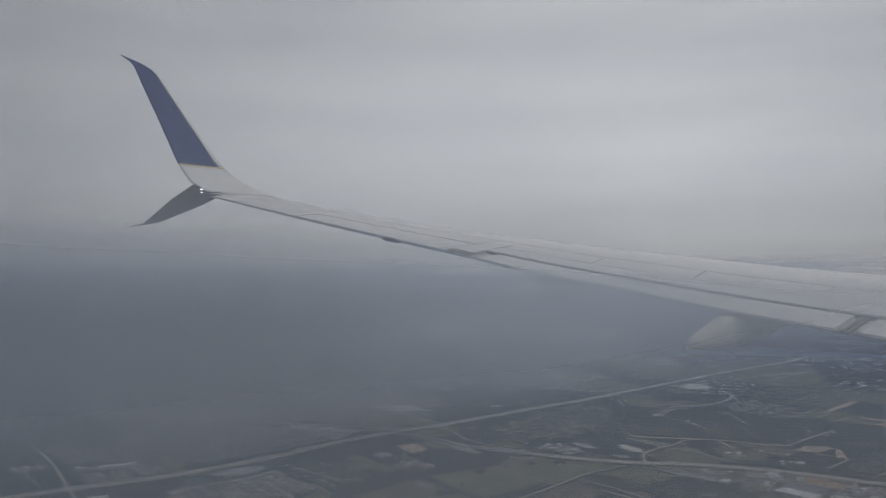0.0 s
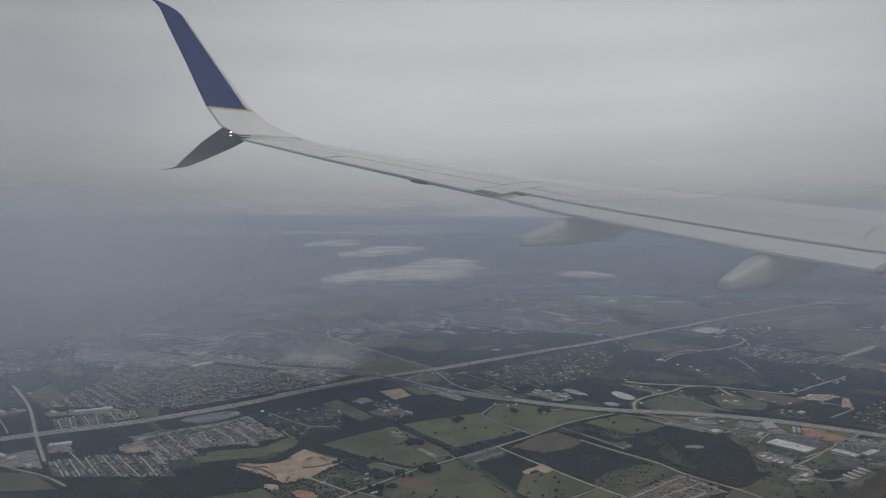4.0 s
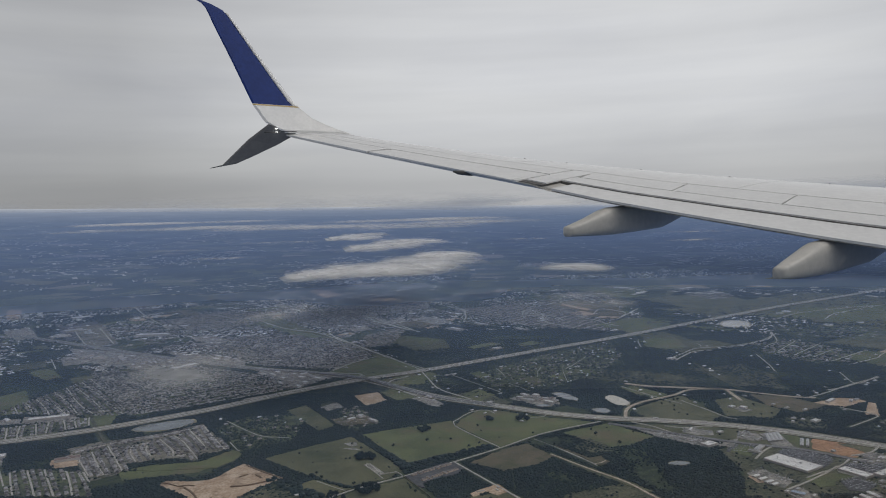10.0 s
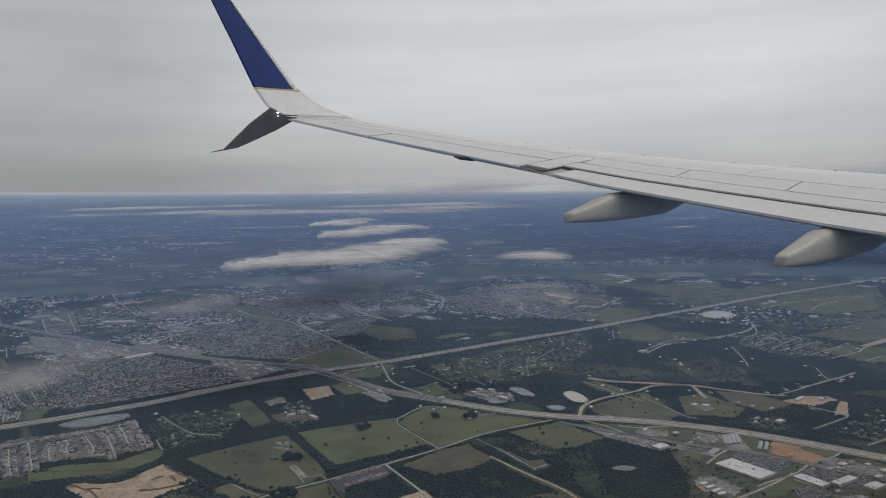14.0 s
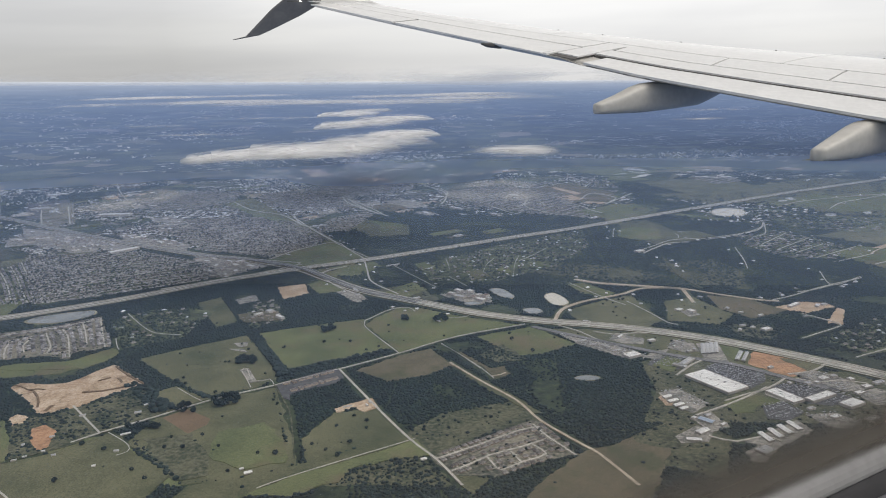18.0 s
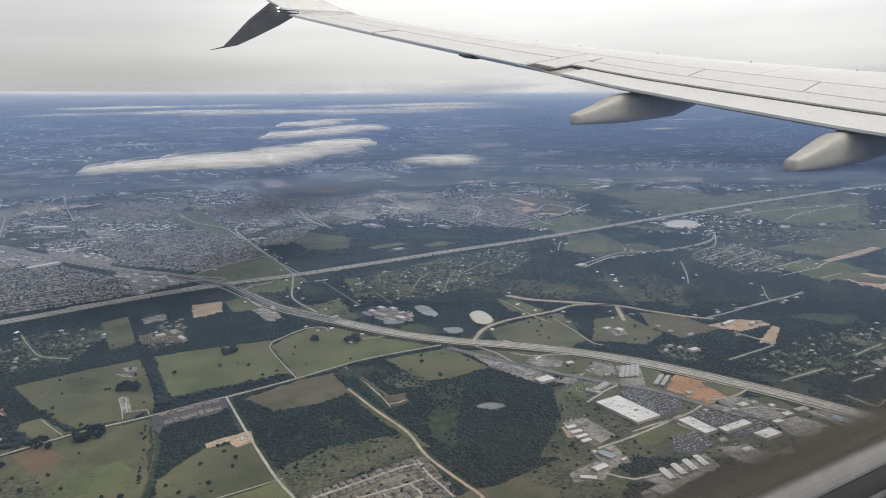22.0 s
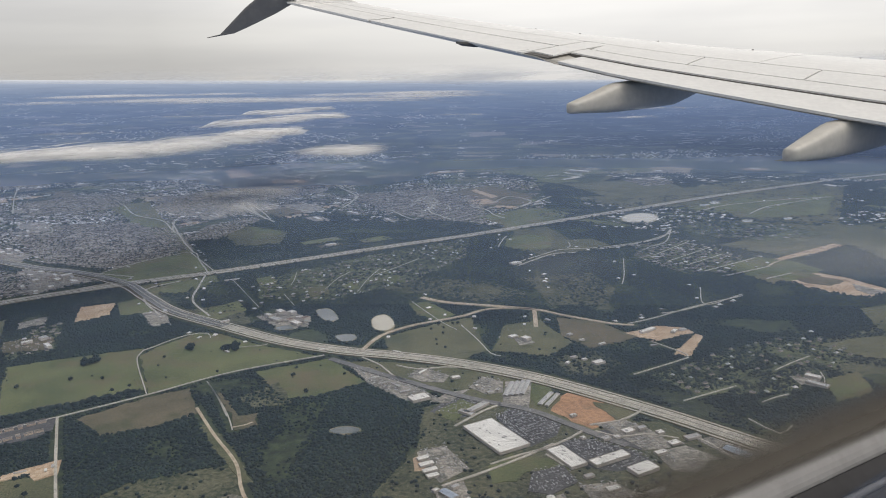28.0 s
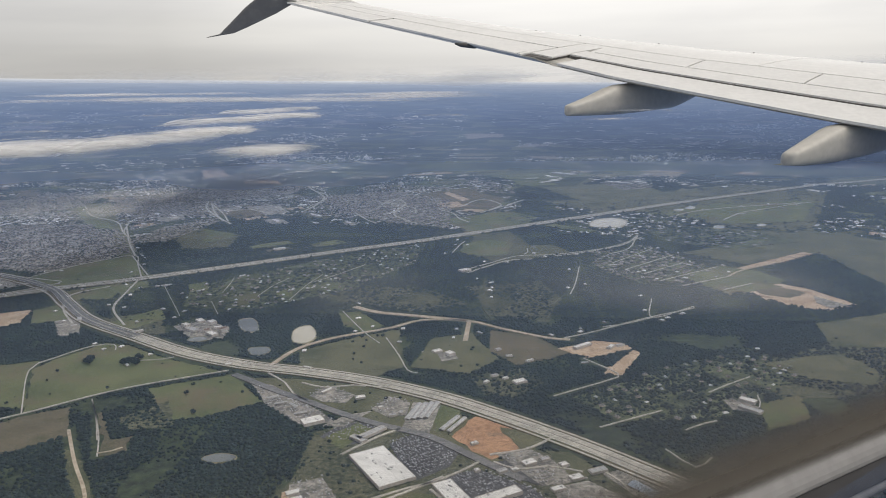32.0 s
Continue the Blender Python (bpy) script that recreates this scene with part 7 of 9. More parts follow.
for x, y, w, d, turn in ((62.0, 432.0, 4.0, 1.4, 40), (92.0, 438.5, 3.2, 1.6, 30), (88.5, 434.5, 4.4, 1.2, 30), (97.0, 433.0, 2.6, 1.6, 30), (32.0, 437.5, 2.2, 1.4, 30), (29.0, 446.5, 1.6, 4.6, 30), (40.0, 502.0, 5.0, 1.4, 30), (36.5, 500.0, 2.6, 1.2, 30), (112.0, 398.5, 2.2, 1.4, 30), (140.0, 397.0, 3.2, 1.0, -20), (203.5, 418.5, 2.0, 1.4, 40), (207.5, 412.0, 2.2, 1.0, 20), (214.5, 408.0, 3.0, 1.0, 40), (203.0, 393.5, 2.4, 1.2, 30), (200.5, 388.0, 2.0, 1.2, 60), (206.5, 391.5, 1.8, 1.2, 30)):
    hall("yard_building", x, y, w, d, turn, 0.45, g.choice((WHITE, WHITE, METAL)), "low white-roofed building in a working yard", 0)

shed("blue_barn", 239.0, 325.3, 7.2, 3.0, -47, 0.6, BLUEROOF, "long barn with a pale blue metal roof")
shed("blue_barn", 166.8, 301.6, 4.6, 2.2, -42, 0.5, BLUEROOF, "barn with a weathered blue metal roof")
hall("depot", 247.0, 993.0, 30.0, 9.0, -42, 1.6, WHITE, "large white-roofed depot among fields", 0)
hall("depot", -236.0, 687.5, 28.0, 7.0, 3, 1.4, WHITE, "long white-roofed depot by the highway", 0)
hall("depot", -376.0, 822.0, 20.0, 10.0, 47, 1.4, WHITE, "white-roofed depot beyond the highway", 0)
hall("depot", -330.0, 725.0, 16.0, 9.0, 42, 1.4, METAL, "grey-roofed depot beyond the highway", 0)
hall("depot", -147.0, 541.0, 20.0, 5.0, 58, 1.2, WHITE, "long white-roofed store beside the highway", 2)

# clearings, paddocks and yards among the further woods
rng = random.Random(63)
TAKEN = [poly for poly, share in BLOCKED if len(poly) > 4 or max(q[0] for q in poly) - min(q[0] for q in poly) > 12]
fields = 0
while fields < 150:
    r, a = rng.uniform(480, 1020), radians(rng.uniform(-48, 44))
    x, y = CX + r * math.sin(a), CY + r * math.cos(a)
    k = rng.uniform(7, 24) * (0.5 + r / 1300)
    w, d, t = k * rng.uniform(1.0, 2.0), k * rng.uniform(0.5, 1.0), radians(rng.choice((40, 40, 130)) + rng.uniform(-9, 9))
    corners = [(x + math.cos(t) * px * w / 2 - math.sin(t) * py * d / 2, y + math.sin(t) * px * w / 2 + math.cos(t) * py * d / 2) for px, py in ((-1, -1), (1, -rng.uniform(0.5, 1.1)), (1, 1), (rng.uniform(-0.4, 0.3), rng.uniform(0.7, 1.2)), (-1, rng.uniform(0.4, 1.0)))]
    px, py = np.array([x] + [q[0] for q in corners]), np.array([y] + [q[1] for q in corners])
    if any(near_road(u, v, 1.0) for u, v in zip(px, py)) or any(inside(px, py, poly).any() for poly in TAKEN):
        continue
    fields += 1
    pick = rng.random()
    material, label = ((GRASS, "green paddock among far woods") if pick < 0.38 else (OLIVE, "olive meadow among far woods") if pick < 0.62 else (SCRUB, "rough clearing in far woods") if pick < 0.74 else (DRY, "dry brown field among far woods") if pick < 0.84 else (GRAVEL, "pale paved lot among far woods") if pick < 0.95 else (SAND, "bare sandy lot among far woods"))
    sheet("clearing", corners, material, 0.06, label, "field" if pick < 0.84 else "lot", keep=0.03)
    TAKEN.append(corners)
    if pick > 0.84 or (pick > 0.5 and rng.random() < 0.4):
        hall("depot", x, y, w * rng.uniform(0.2, 0.45), d * rng.uniform(0.2, 0.4), math.degrees(t), 1.0, WHITE, "pale flat-roofed depot in a far clearing", 0)

# roofs strewn through the further woods
pick = np.random.default_rng(64)
r, a = pick.uniform(570, 1030, 16000), np.radians(pick.uniform(-50, 46, 16000))
px, py = CX + r * np.sin(a), CY + r * np.cos(a)
ok = np.ones(len(px), bool)
for poly in TAKEN:
    ok &= ~inside(px, py, poly)
rows = []
for x, y, reach in zip(px[ok], py[ok], r[ok]):
    if len(rows) < 1600 and not (swell(x, y) > 1.01) and noise.noise((x * 0.009, y * 0.009, 1.7)) + 0.5 * noise.noise((x * 0.03, y * 0.03, 5.0)) > 0.10 + 0.2 * rng.random() and not near_road(x, y, 1.0):
        k = rng.uniform(1.1, 2.6) * (0.6 + reach / 1400)
        rows.append((x, y, rng.choice((0.6, 0.7, 2.2)) + rng.uniform(-0.2, 0.2), k * rng.uniform(1.0, 1.8), k * 0.75))
        BLOCKED.append(([(x - 3.0, y - 4.5), (x + 3.0, y - 4.5), (x + 3.0, y + 2.0), (x - 3.0, y + 2.0)], 0.15))
ob = many_houses("far_roofs", rows, "pale roofs strewn through far woods")
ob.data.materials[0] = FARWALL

# outlying roofs along the country roads
spots = []
for pts, half in LINES:
    line = smooth_line(pts)
    for q in line:
        if q[1] > 400 and half < 2.6 and g.random() < 0.5:
            x, y = q[0] + g.uniform(-5, 5), q[1] + g.uniform(-5, 5)
            if not near_road(x, y, 0.9):
                spots.append((x, y, g.uniform(0, 3.1), g.uniform(1.2, 2.8), g.uniform(0.9, 1.5)))
                BLOCKED.append(([(x - 1.8, y - 1.8), (x + 1.8, y - 1.8), (x + 1.8, y + 1.8), (x - 1.8, y + 1.8)], 0.0))
ob = many_houses("outlying_roofs", spots, "pale roofs of outlying homes and sheds along country roads")
ob.data.materials[0] = FARWALL

# shops and stores on the paved strips beside the old highway
for lot, number in SHOP_LOTS:
    xs, ys = [q[0] for q in lot], [q[1] for q in lot]
    done, tries = [], 0
    while len(done) < number and tries < 400:
        tries += 1
        x, y = g.uniform(min(xs), max(xs)), g.uniform(min(ys), max(ys))
        if inside(np.array([x]), np.array([y]), lot)[0] and not near_road(x, y, 1.6) and all(math.hypot(x - q[0], y - q[1]) > 5.5 for q in done):
            done.append((x, y))
            w = g.uniform(2.6, 7.0)
            hall("strip_store", x, y, w, g.uniform(1.6, 3.2), g.choice((-38, -38, 52)) + g.uniform(-8, 8), g.uniform(0.6, 1.0), g.choice((WHITE, WHITE, WHITE, METAL, REDROOF)), "flat-roofed store on a paved strip", 0)


# ---- vehicles ----
def car_mesh():
    bm = bmesh.new()
    for w, d, h, z, x in ((0.46, 0.19, 0.07, 0.03, 0.0), (0.25, 0.17, 0.06, 0.10, -0.03)):
        m = Matrix.Translation((x, 0, z + h / 2)) @ Matrix.Diagonal((w, d, h, 1))
        bmesh.ops.create_cube(bm, size=1, matrix=m)
    top = [v for v in bm.verts if v.co.z > 0.14]
    for v in top:
        v.co.x = -0.03 + (v.co.x + 0.03) * 0.7
    me = bpy.data.meshes.new("car")
    bm.to_mesh(me)
    me.materials.append(CARPAINT)
    return me


CAR = car_mesh()


def car(x, y, turn, z=0.31, label="parked car in the car park", group="parked cars"):
    ob = new("car", CAR)
    ob.matrix_basis = pose(x, y, z, 0, 0, turn)
    return tagged(ob, label, "car", group)


rng = random.Random(5)
PARK_A = [(177.5, 344.8), (184.1, 352.0), (195.4, 344.2), (192.6, 334.4), (186.6, 328.2), (182.0, 334.8)]
HALLS = [poly for poly, share in BLOCKED if len(poly) == 4 and share == 0.0]
rows = []
for lot, share in PARKING:
    xs, ys = [q[0] for q in lot], [q[1] for q in lot]
    lane = 0
    for v0 in np.arange(-40, 40, 0.5):
        lane += 1
        if lane % 3 == 0:
            continue
        for u0 in np.arange(-40, 40, 0.25):
            if rng.random() < share * 0.6:
                cx, cy = sum(xs) / len(xs), sum(ys) / len(ys)
                x, y = cx + u0 * 0.83 - v0 * 0.56, cy + u0 * 0.56 + v0 * 0.83
                if min(xs) < x < max(xs) and min(ys) < y < max(ys):
                    rows.append((x, y, lot))
kept = []
for lot, share in PARKING:
    mine = [(x, y) for x, y, k in rows if k is lot]
    if not mine:
        continue
    px, py = np.array([q[0] for q in mine]), np.array([q[1] for q in mine])
    ok = inside(px, py, lot)
    for poly in HALLS:
        ok &= ~inside(px, py, poly)
    kept += [(x, y) for x, y in zip(px[ok], py[ok]) if not near_road(x, y, 0.2)]
CAR_V = np.array([v.co[:] for v in CAR.vertices])
CAR_F = np.array([f.vertices[:] for f in CAR.polygons])
kept = np.array(kept)
turn = np.radians(34 + 90) + np.random.default_rng(3).uniform(-0.05, 0.05, len(kept))
cs, sn = np.cos(turn)[:, None], np.sin(turn)[:, None]
vx = CAR_V[None, :, 0] * cs - CAR_V[None, :, 1] * sn + kept[:, :1]
vy = CAR_V[None, :, 0] * sn + CAR_V[None, :, 1] * cs + kept[:, 1:]
vz = np.broadcast_to(CAR_V[None, :, 2] + 0.75, vx.shape)
faces = CAR_F[None] + (np.arange(len(kept)) * len(CAR_V))[:, None, None]
tagged(new("parked_cars", bulk_mesh("parked_cars", np.stack([vx, vy, vz], -1).reshape(-1, 3), faces.reshape(-1, 4), CARROWS)), "rows of parked cars in many colours", "cars", kind="stuff")
for i in range(26):
    for j in range(24):
        x, y = 179.0 + i * 0.72 * 0.83 - j * 0.75 * 0.55, 330.0 + i * 0.72 * 0.55 + j * 0.98 * 0.83
        if inside(np.array([x]), np.array([y]), PARK_A)[0] and rng.random() < 0.62 * max(0.12, 1 - math.hypot(x - 181, y - 340) / 12):
            car(x, y, 34 + 90 + rng.uniform(-3, 3))
PARK_B = [(199.5, 327.0), (203.0, 331.0), (212.5, 325.6), (209.0, 319.0)]
for i in range(70):
    x, y = rng.uniform(194, 214), rng.uniform(317, 332)
    if inside(np.array([x]), np.array([y]), PARK_B)[0]:
        car(x, y, 34 + 90 * rng.randint(0, 1))
YARD = [(127, 382.5), (133.5, 381), (153, 363.5), (157, 358), (150, 357), (137, 368)]
for i in range(190):
    x, y = rng.uniform(126, 158), rng.uniform(356, 384)
    if inside(np.array([x]), np.array([y]), YARD)[0]:
        c = car(x, y, rng.choice((20, 35, 110, 125)), 0.31, "vehicle parked in the dealer's yard", "vehicles in the yard")
        c.scale = (rng.choice((1.0, 1.0, 1.5)),) * 3
course = smooth_line(HIGHWAY_B)
for i in range(38):
    k = rng.randint(int(len(course) * 0.3), len(course) - 8)
    q, d = course[k], course[k + 1] - course[k - 1]
    s = np.array((d[1], -d[0])) / np.linalg.norm(d)
    o = rng.choice((-1.9, -1.15, -0.5, 0.5, 1.15, 1.9))
    if abs(q[0] + 14) > 40:
        car(q[0] + s[0] * o, q[1] + s[1] * o, math.degrees(math.atan2(d[1], d[0])), 0.43, "vehicle on the highway", "vehicles on the highway")
for x, y, turn in ((136, 372, 30), (140, 368, 30), (144.5, 366.5, -40), (148, 361.5, 35)):
    shed("yard_shed", x, y, 3.8, 1.1, turn, 0.4, METAL, "grey metal shed in the dealer's yard")


# ---- the aircraft wing ----
# Metres of the aircraft before WING_SCALE: ahead along its course, out towards the wing tip, and up from the eye.
# Enlarged about the eye, so that it hardly shifts in the camera's view.
WING_EYE, WING_SCALE, COURSE = Vector((105.7, 86.7, 97.7)), 275.0, radians(52.1)
AHEAD = Vector((math.sin(COURSE), math.cos(COURSE), 0))
OUT = Vector((-math.cos(COURSE), math.sin(COURSE), 0))


def air(p):
    f, l, z = p
    return WING_EYE + (AHEAD * f + OUT * l + Vector((0, 0, z))) * WING_SCALE


def rear_edge(l):
    return 6.37 + 0.27 * (15.3 - l)


def front_edge(l):
    return 8.07 + 0.52 * (15.3 - l)


REAR_L, REAR_Z = (0, 4.06, 5.0, 6.53, 7.9, 9.25, 10.73, 12.9, 15.3), (-1.20, -0.535, -0.37, -0.075, 0.20, 0.52, 0.85, 1.338, 1.90)
FRONT_L, FRONT_Z = (0, 5.54, 6.8, 8.48, 10.4, 11.44, 12.58, 13.8, 15.3), (-0.42, 0.20, 0.37, 0.60, 0.90, 1.08, 1.32, 1.57, 1.93)


def skin(l, c, lift=0.0):
    """The upper surface: c is 0 at the rear edge and 1 at the front."""
    a, b = rear_edge(l), front_edge(l)
    z = np.interp(l, REAR_L, REAR_Z) * (1 - c) + np.interp(l, FRONT_L, FRONT_Z) * c
    nose = max(0.0, c - 0.82) / 0.18
    return (a + (b - a) * c, l, z + (b - a) * (0.14 * c * (1 - c) * (0.6 + c) - 0.016 * nose ** 2) + lift)


def under(l, c):
    a, b = rear_edge(l), front_edge(l)
    f, l, z = skin(l, c)
    return (f, l, z - 0.015 - (b - a) * 0.24 * c ** 0.7 * (1 - c) ** 0.6)


def panel(name, l0, l1, c0, c1, material, parent, label="", lift=0.0, thick=0.03, n=14, m=6, drop=0.0, skew=0.0):
    """A skin panel with thickness; drop lowers its rear edge; skew slants its ends."""
    v, f = [], []
    for i in range(n + 1):
        for j in range(m + 1):
            c = c0 + (c1 - c0) * j / m
            l = l0 + (l1 - l0) * i / n + skew * (j / m - 0.5)
            p = skin(l, c, lift - drop * (1 - j / m))
            v += [air(p), air((p[0], p[1], p[2] - thick))]
    w = 2 * (m + 1)
    for i in range(n):
        for j in range(m):
            a = i * w + 2 * j
            f += [(a, a + 2, a + w + 2, a + w), (a + 1, a + w + 1, a + w + 3, a + 3)]
        a, b = i * w, i * w + 2 * m
        f += [(a, a + w, a + w + 1, a + 1), (b, b + 1, b + w + 1, b + w)]
    for j in range(m):
        a, b = 2 * j, n * w + 2 * j
        f += [(a, a + 1, a + 3, a + 2), (b, b + 2, b + 3, b + 1)]
    me = mesh_of(name, v, f, material)
    bm = bmesh.new()
    bm.from_mesh(me)
    bmesh.ops.recalc_face_normals(bm, faces=bm.faces)
    bm.to_mesh(me)
    return part(name, me, parent, label)


def loft(name, sections, material, parent, label="", smooth=True):
    """A skin over rings of equal count, closed at both ends."""
    n = len(sections[0])
    v = [air(p) for s in sections for p in s]
    f = [(i * n + k, i * n + (k + 1) % n, (i + 1) * n + (k + 1) % n, (i + 1) * n + k) for i in range(len(sections) - 1) for k in range(n)]
    f += [tuple(range(n))[::-1], tuple((len(sections) - 1) * n + k for k in range(n))]
    me = mesh_of(name, v, f, material, smooth)
    bm = bmesh.new()
    bm.from_mesh(me)
    bmesh.ops.recalc_face_normals(bm, faces=bm.faces)
    bm.to_mesh(me)
    return part(name, me, parent, label)


wing = tagged(new("aircraft_wing"), "grey airliner wing with a blue split winglet, in flight", "aircraft wing")
# inner structure, just under the panels
rows = []
for l in np.linspace(0.5, 15.3, 38):
    top = [skin(l, c, -0.028 if c > 0.17 or l > 9.1 else -0.07) for c in (0.005, 0.08, 0.16, 0.3, 0.45, 0.6, 0.75, 0.86, 0.93, 0.975)]
    low = [under(l, c) for c in (0.99, 0.95, 0.85, 0.7, 0.5, 0.3, 0.18, 0.08, 0.02)]
    rows.append(top + low)
loft("wing_box", rows, WINGUNDER, wing, "shaded grey lower wing skin")
G = 0.012
panel("gap_liner", 0.6, 9.06, 0.158, 0.97, WINGDARK, wing, "dark gaps between the panels", -0.020, 0.05, 40, 10)
panel("gap_liner", 9.06, 15.2, 0.02, 0.97, WINGDARK, wing, "dark gaps between the panels", -0.020, 0.006, 40, 10)
for a, b in ((0.6, 6.9), (6.9, 10.6), (10.6, 14.9)):
    panel("wing_skin", a + G, b - G * 0.2, 0.437, 0.862, WINGPAINT, wing, n=18, m=10)
for a, b in ((0.6, 4.6), (4.6, 7.6), (7.6, 10.6), (10.6, 14.6)):
    panel("slat", a + G, b - G, 0.866, 1.0, WINGEDGE, wing, "bright leading edge slat", n=12, m=6)
for a, b in ((0.6, 2.55), (2.55, 4.30), (4.30, 6.02), (6.02, 7.55), (7.55, 9.05)):
    panel("spoiler", a + G, b - G, 0.275, 0.43, WINGPAINT, wing, skew=0.10)
panel("fixed_panel", 0.6, 9.05, 0.165, 0.268, WINGPAINT, wing, n=30)
panel("fixed_panel", 9.075, 9.45, 0.06, 0.43, WINGPAINT, wing, n=4)
panel("flap", 3.72, 8.82, 0.0, 0.153, WINGPAINT, wing, "grey trailing edge flap", -0.024, 0.035, 24, 5, -0.01)
panel("flap", 0.6, 3.45, 0.0, 0.153, WINGPAINT, wing, "grey inboard trailing edge flap", -0.024, 0.035, 24, 5, -0.01)
panel("aileron", 9.48, 12.85, 0.0, 0.235, WINGPAINT, wing, "grey aileron", 0.0, 0.03, 20, 5)
panel("aileron_tab", 9.55, 11.6, -0.012, 0.075, WINGPAINT, wing, "narrow trim tab", 0.008, 0.02, 14, 3)
panel("wing_skin", 9.48, 14.9, 0.247, 0.43, WINGPAINT, wing, n=22)
panel("wing_tip_panel", 12.93, 15.32, 0.0, 0.24, WINGPAINT, wing, n=12)
panel("wing_tip_panel", 14.93, 15.32, 0.247, 1.0, WINGEDGE, wing, n=4)
for l in (3.65, 3.58):
    panel("flap_end_seal", l - 0.03, l, 0.0, 0.15, WINGDARK, wing, lift=-0.03, n=2)


def ring(f, l, top, low, half, n=14):
    mid, tall = (top + low) / 2, (top - low) / 2
    out = []
    for k in range(n):
        a = 2 * math.pi * (k + 0.5) / n
        s, c = math.sin(a), math.cos(a)
        out.append((f, l + half * math.copysign(abs(c) ** 0.6, c), mid + tall * math.copysign(abs(s) ** 0.6, s)))
    return out


def flap_fairing(l, tail, tops, lows, front):
    """A canoe-shaped fairing: a blunt tail, full in the middle, drawn up into the wing at the front."""
    at = (tail, tail + 0.02, tail + 0.4, tail + 0.85, tail + 1.4, tail + 2.1, tail + (front - tail) * 0.86, front)
    top, low = (tops[0], tops[0] + 0.015) + tuple(tops[1:]), (lows[0], lows[0] - 0.01) + tuple(lows[1:])
    half = (0.05, 0.085, 0.135, 0.165, 0.17, 0.17, 0.13, 0.04)
    stops = [0.0, 0.012, 0.03, 0.08] + [0.14 + 0.86 * i / 16 for i in range(17)]
    rows = []
    for u in stops:
        f = tail + (front - tail) * u
        rows.append(ring(f, l, np.interp(f, at, top), np.interp(f, at, low), np.interp(f, at, half) * (1 if u else 0.8), 20))
    loft("flap_track_fairing", rows, WINGUNDER, wing, "grey canoe-shaped flap track fairing")


flap_fairing(7.88, 7.50, (-0.22, -0.10, 0.06, 0.10, 0.10, 0.10, 0.10), (-0.345, -0.36, -0.362, -0.335, -0.285, -0.12, 0.06), 10.55)
flap_fairing(5.00, 8.22, (-0.755, -0.62, -0.47, -0.42, -0.42, -0.42, -0.42), (-0.885, -0.90, -0.895, -0.865, -0.80, -0.66, -0.46), 11.3)
flap_fairing(2.2, 8.9, (-1.16, -1.02, -0.88, -0.84, -0.84, -0.84, -0.84), (-1.29, -1.31, -1.30, -1.27, -1.2, -1.06, -0.86), 11.9)
loft("aileron_fairing", [ring(f, 10.55, t, w, h) for f, t, w, h in ((7.42, 0.80, 0.77, 0.02), (7.55, 0.80, 0.73, 0.05), (7.8, 0.80, 0.71, 0.06), (8.2, 0.80, 0.76, 0.03))], WINGDARK, wing, "small dark hinge fairing")


def blade(name, rear, fore, material, parent, label="", thick=0.03):
    """A swept blade between its rear and front edges, thin and rounded."""
    rows = []
    for (rf, rl, rz), (ff, fl, fz) in zip(rear, fore):
        r = []
        for c, h in ((0, 0.1), (0.05, 0.85), (0.45, 1.0), (0.95, 0.9), (1, 0.15), (0.95, -0.9), (0.45, -1.0), (0.05, -0.85)):
            r.append((rf + (ff - rf) * c, rl + (fl - rl) * c + h * thick, rz + (fz - rz) * c + h * thick * 0.2))
        rows.append(r)
    return loft(name, rows, material, parent, label, False)


def cant(z):
    return 15.32 + max(0.0, z - 2.0) ** 0.9 * 0.40


def edge_f(z, table):
    return float(np.interp(z, [t[0] for t in table], [t[1] for t in table]))


REAR_W = ((1.93, 6.37), (2.05, 6.10), (2.17, 5.90), (2.54, 5.71), (3.54, 5.40), (4.42, 5.10), (4.70, 5.02), (4.85, 4.90), (4.94, 4.72))
FORE_W = ((1.95, 8.07), (2.10, 7.55), (2.16, 7.40), (2.31, 7.06), (2.64, 6.69), (4.02, 5.87), (4.60, 5.53), (4.72, 5.44), (4.82, 5.20), (4.94, 4.74))


def winglet_piece(name, zs, material, label="", c0=0.0, c1=1.0, thick=0.03):
    rear = [(edge_f(z, REAR_W), cant(z), z) for z in zs]
    fore = [(edge_f(z, FORE_W), cant(z), z) for z in zs]
    cut = [(tuple(a + (b - a) * c0 for a, b in zip(r, f)), tuple(a + (b - a) * c1 for a, b in zip(r, f))) for r, f in zip(rear, fore)]
    return blade(name, [c[0] for c in cut], [c[1] for c in cut], material, wing, label, thick)


winglet_piece("winglet_root", np.linspace(1.94, 2.54, 9), WINGPAINT, "pale grey curved winglet root")
winglet_piece("winglet_stripe", np.linspace(2.545, 2.575, 2), WINGGOLD, "thin gold stripe")
winglet_piece("winglet_blade", np.linspace(2.58, 4.94, 22), WINGBLUE, "deep blue winglet blade", 0.0, 0.88)
winglet_piece("winglet_edge", np.linspace(2.58, 4.66, 16), WINGPAINT, "white winglet leading edge", 0.885, 1.0, 0.034)
blade("lower_winglet", [(5.97, 15.36, 2.12), (5.55, 15.5, 1.78), (5.18, 15.62, 1.40), (5.02, 15.66, 1.24), (4.76, 15.7, 1.17)],
      [(6.62, 15.36, 1.93), (6.2, 15.5, 1.68), (5.62, 15.62, 1.40), (5.32, 15.66, 1.27), (4.79, 15.7, 1.172)], WINGLOW, wing, "lower winglet blade, coloured dark for its shade")
STROBE = bpy.data.materials.new("strobe_glow")
STROBE.use_nodes = True
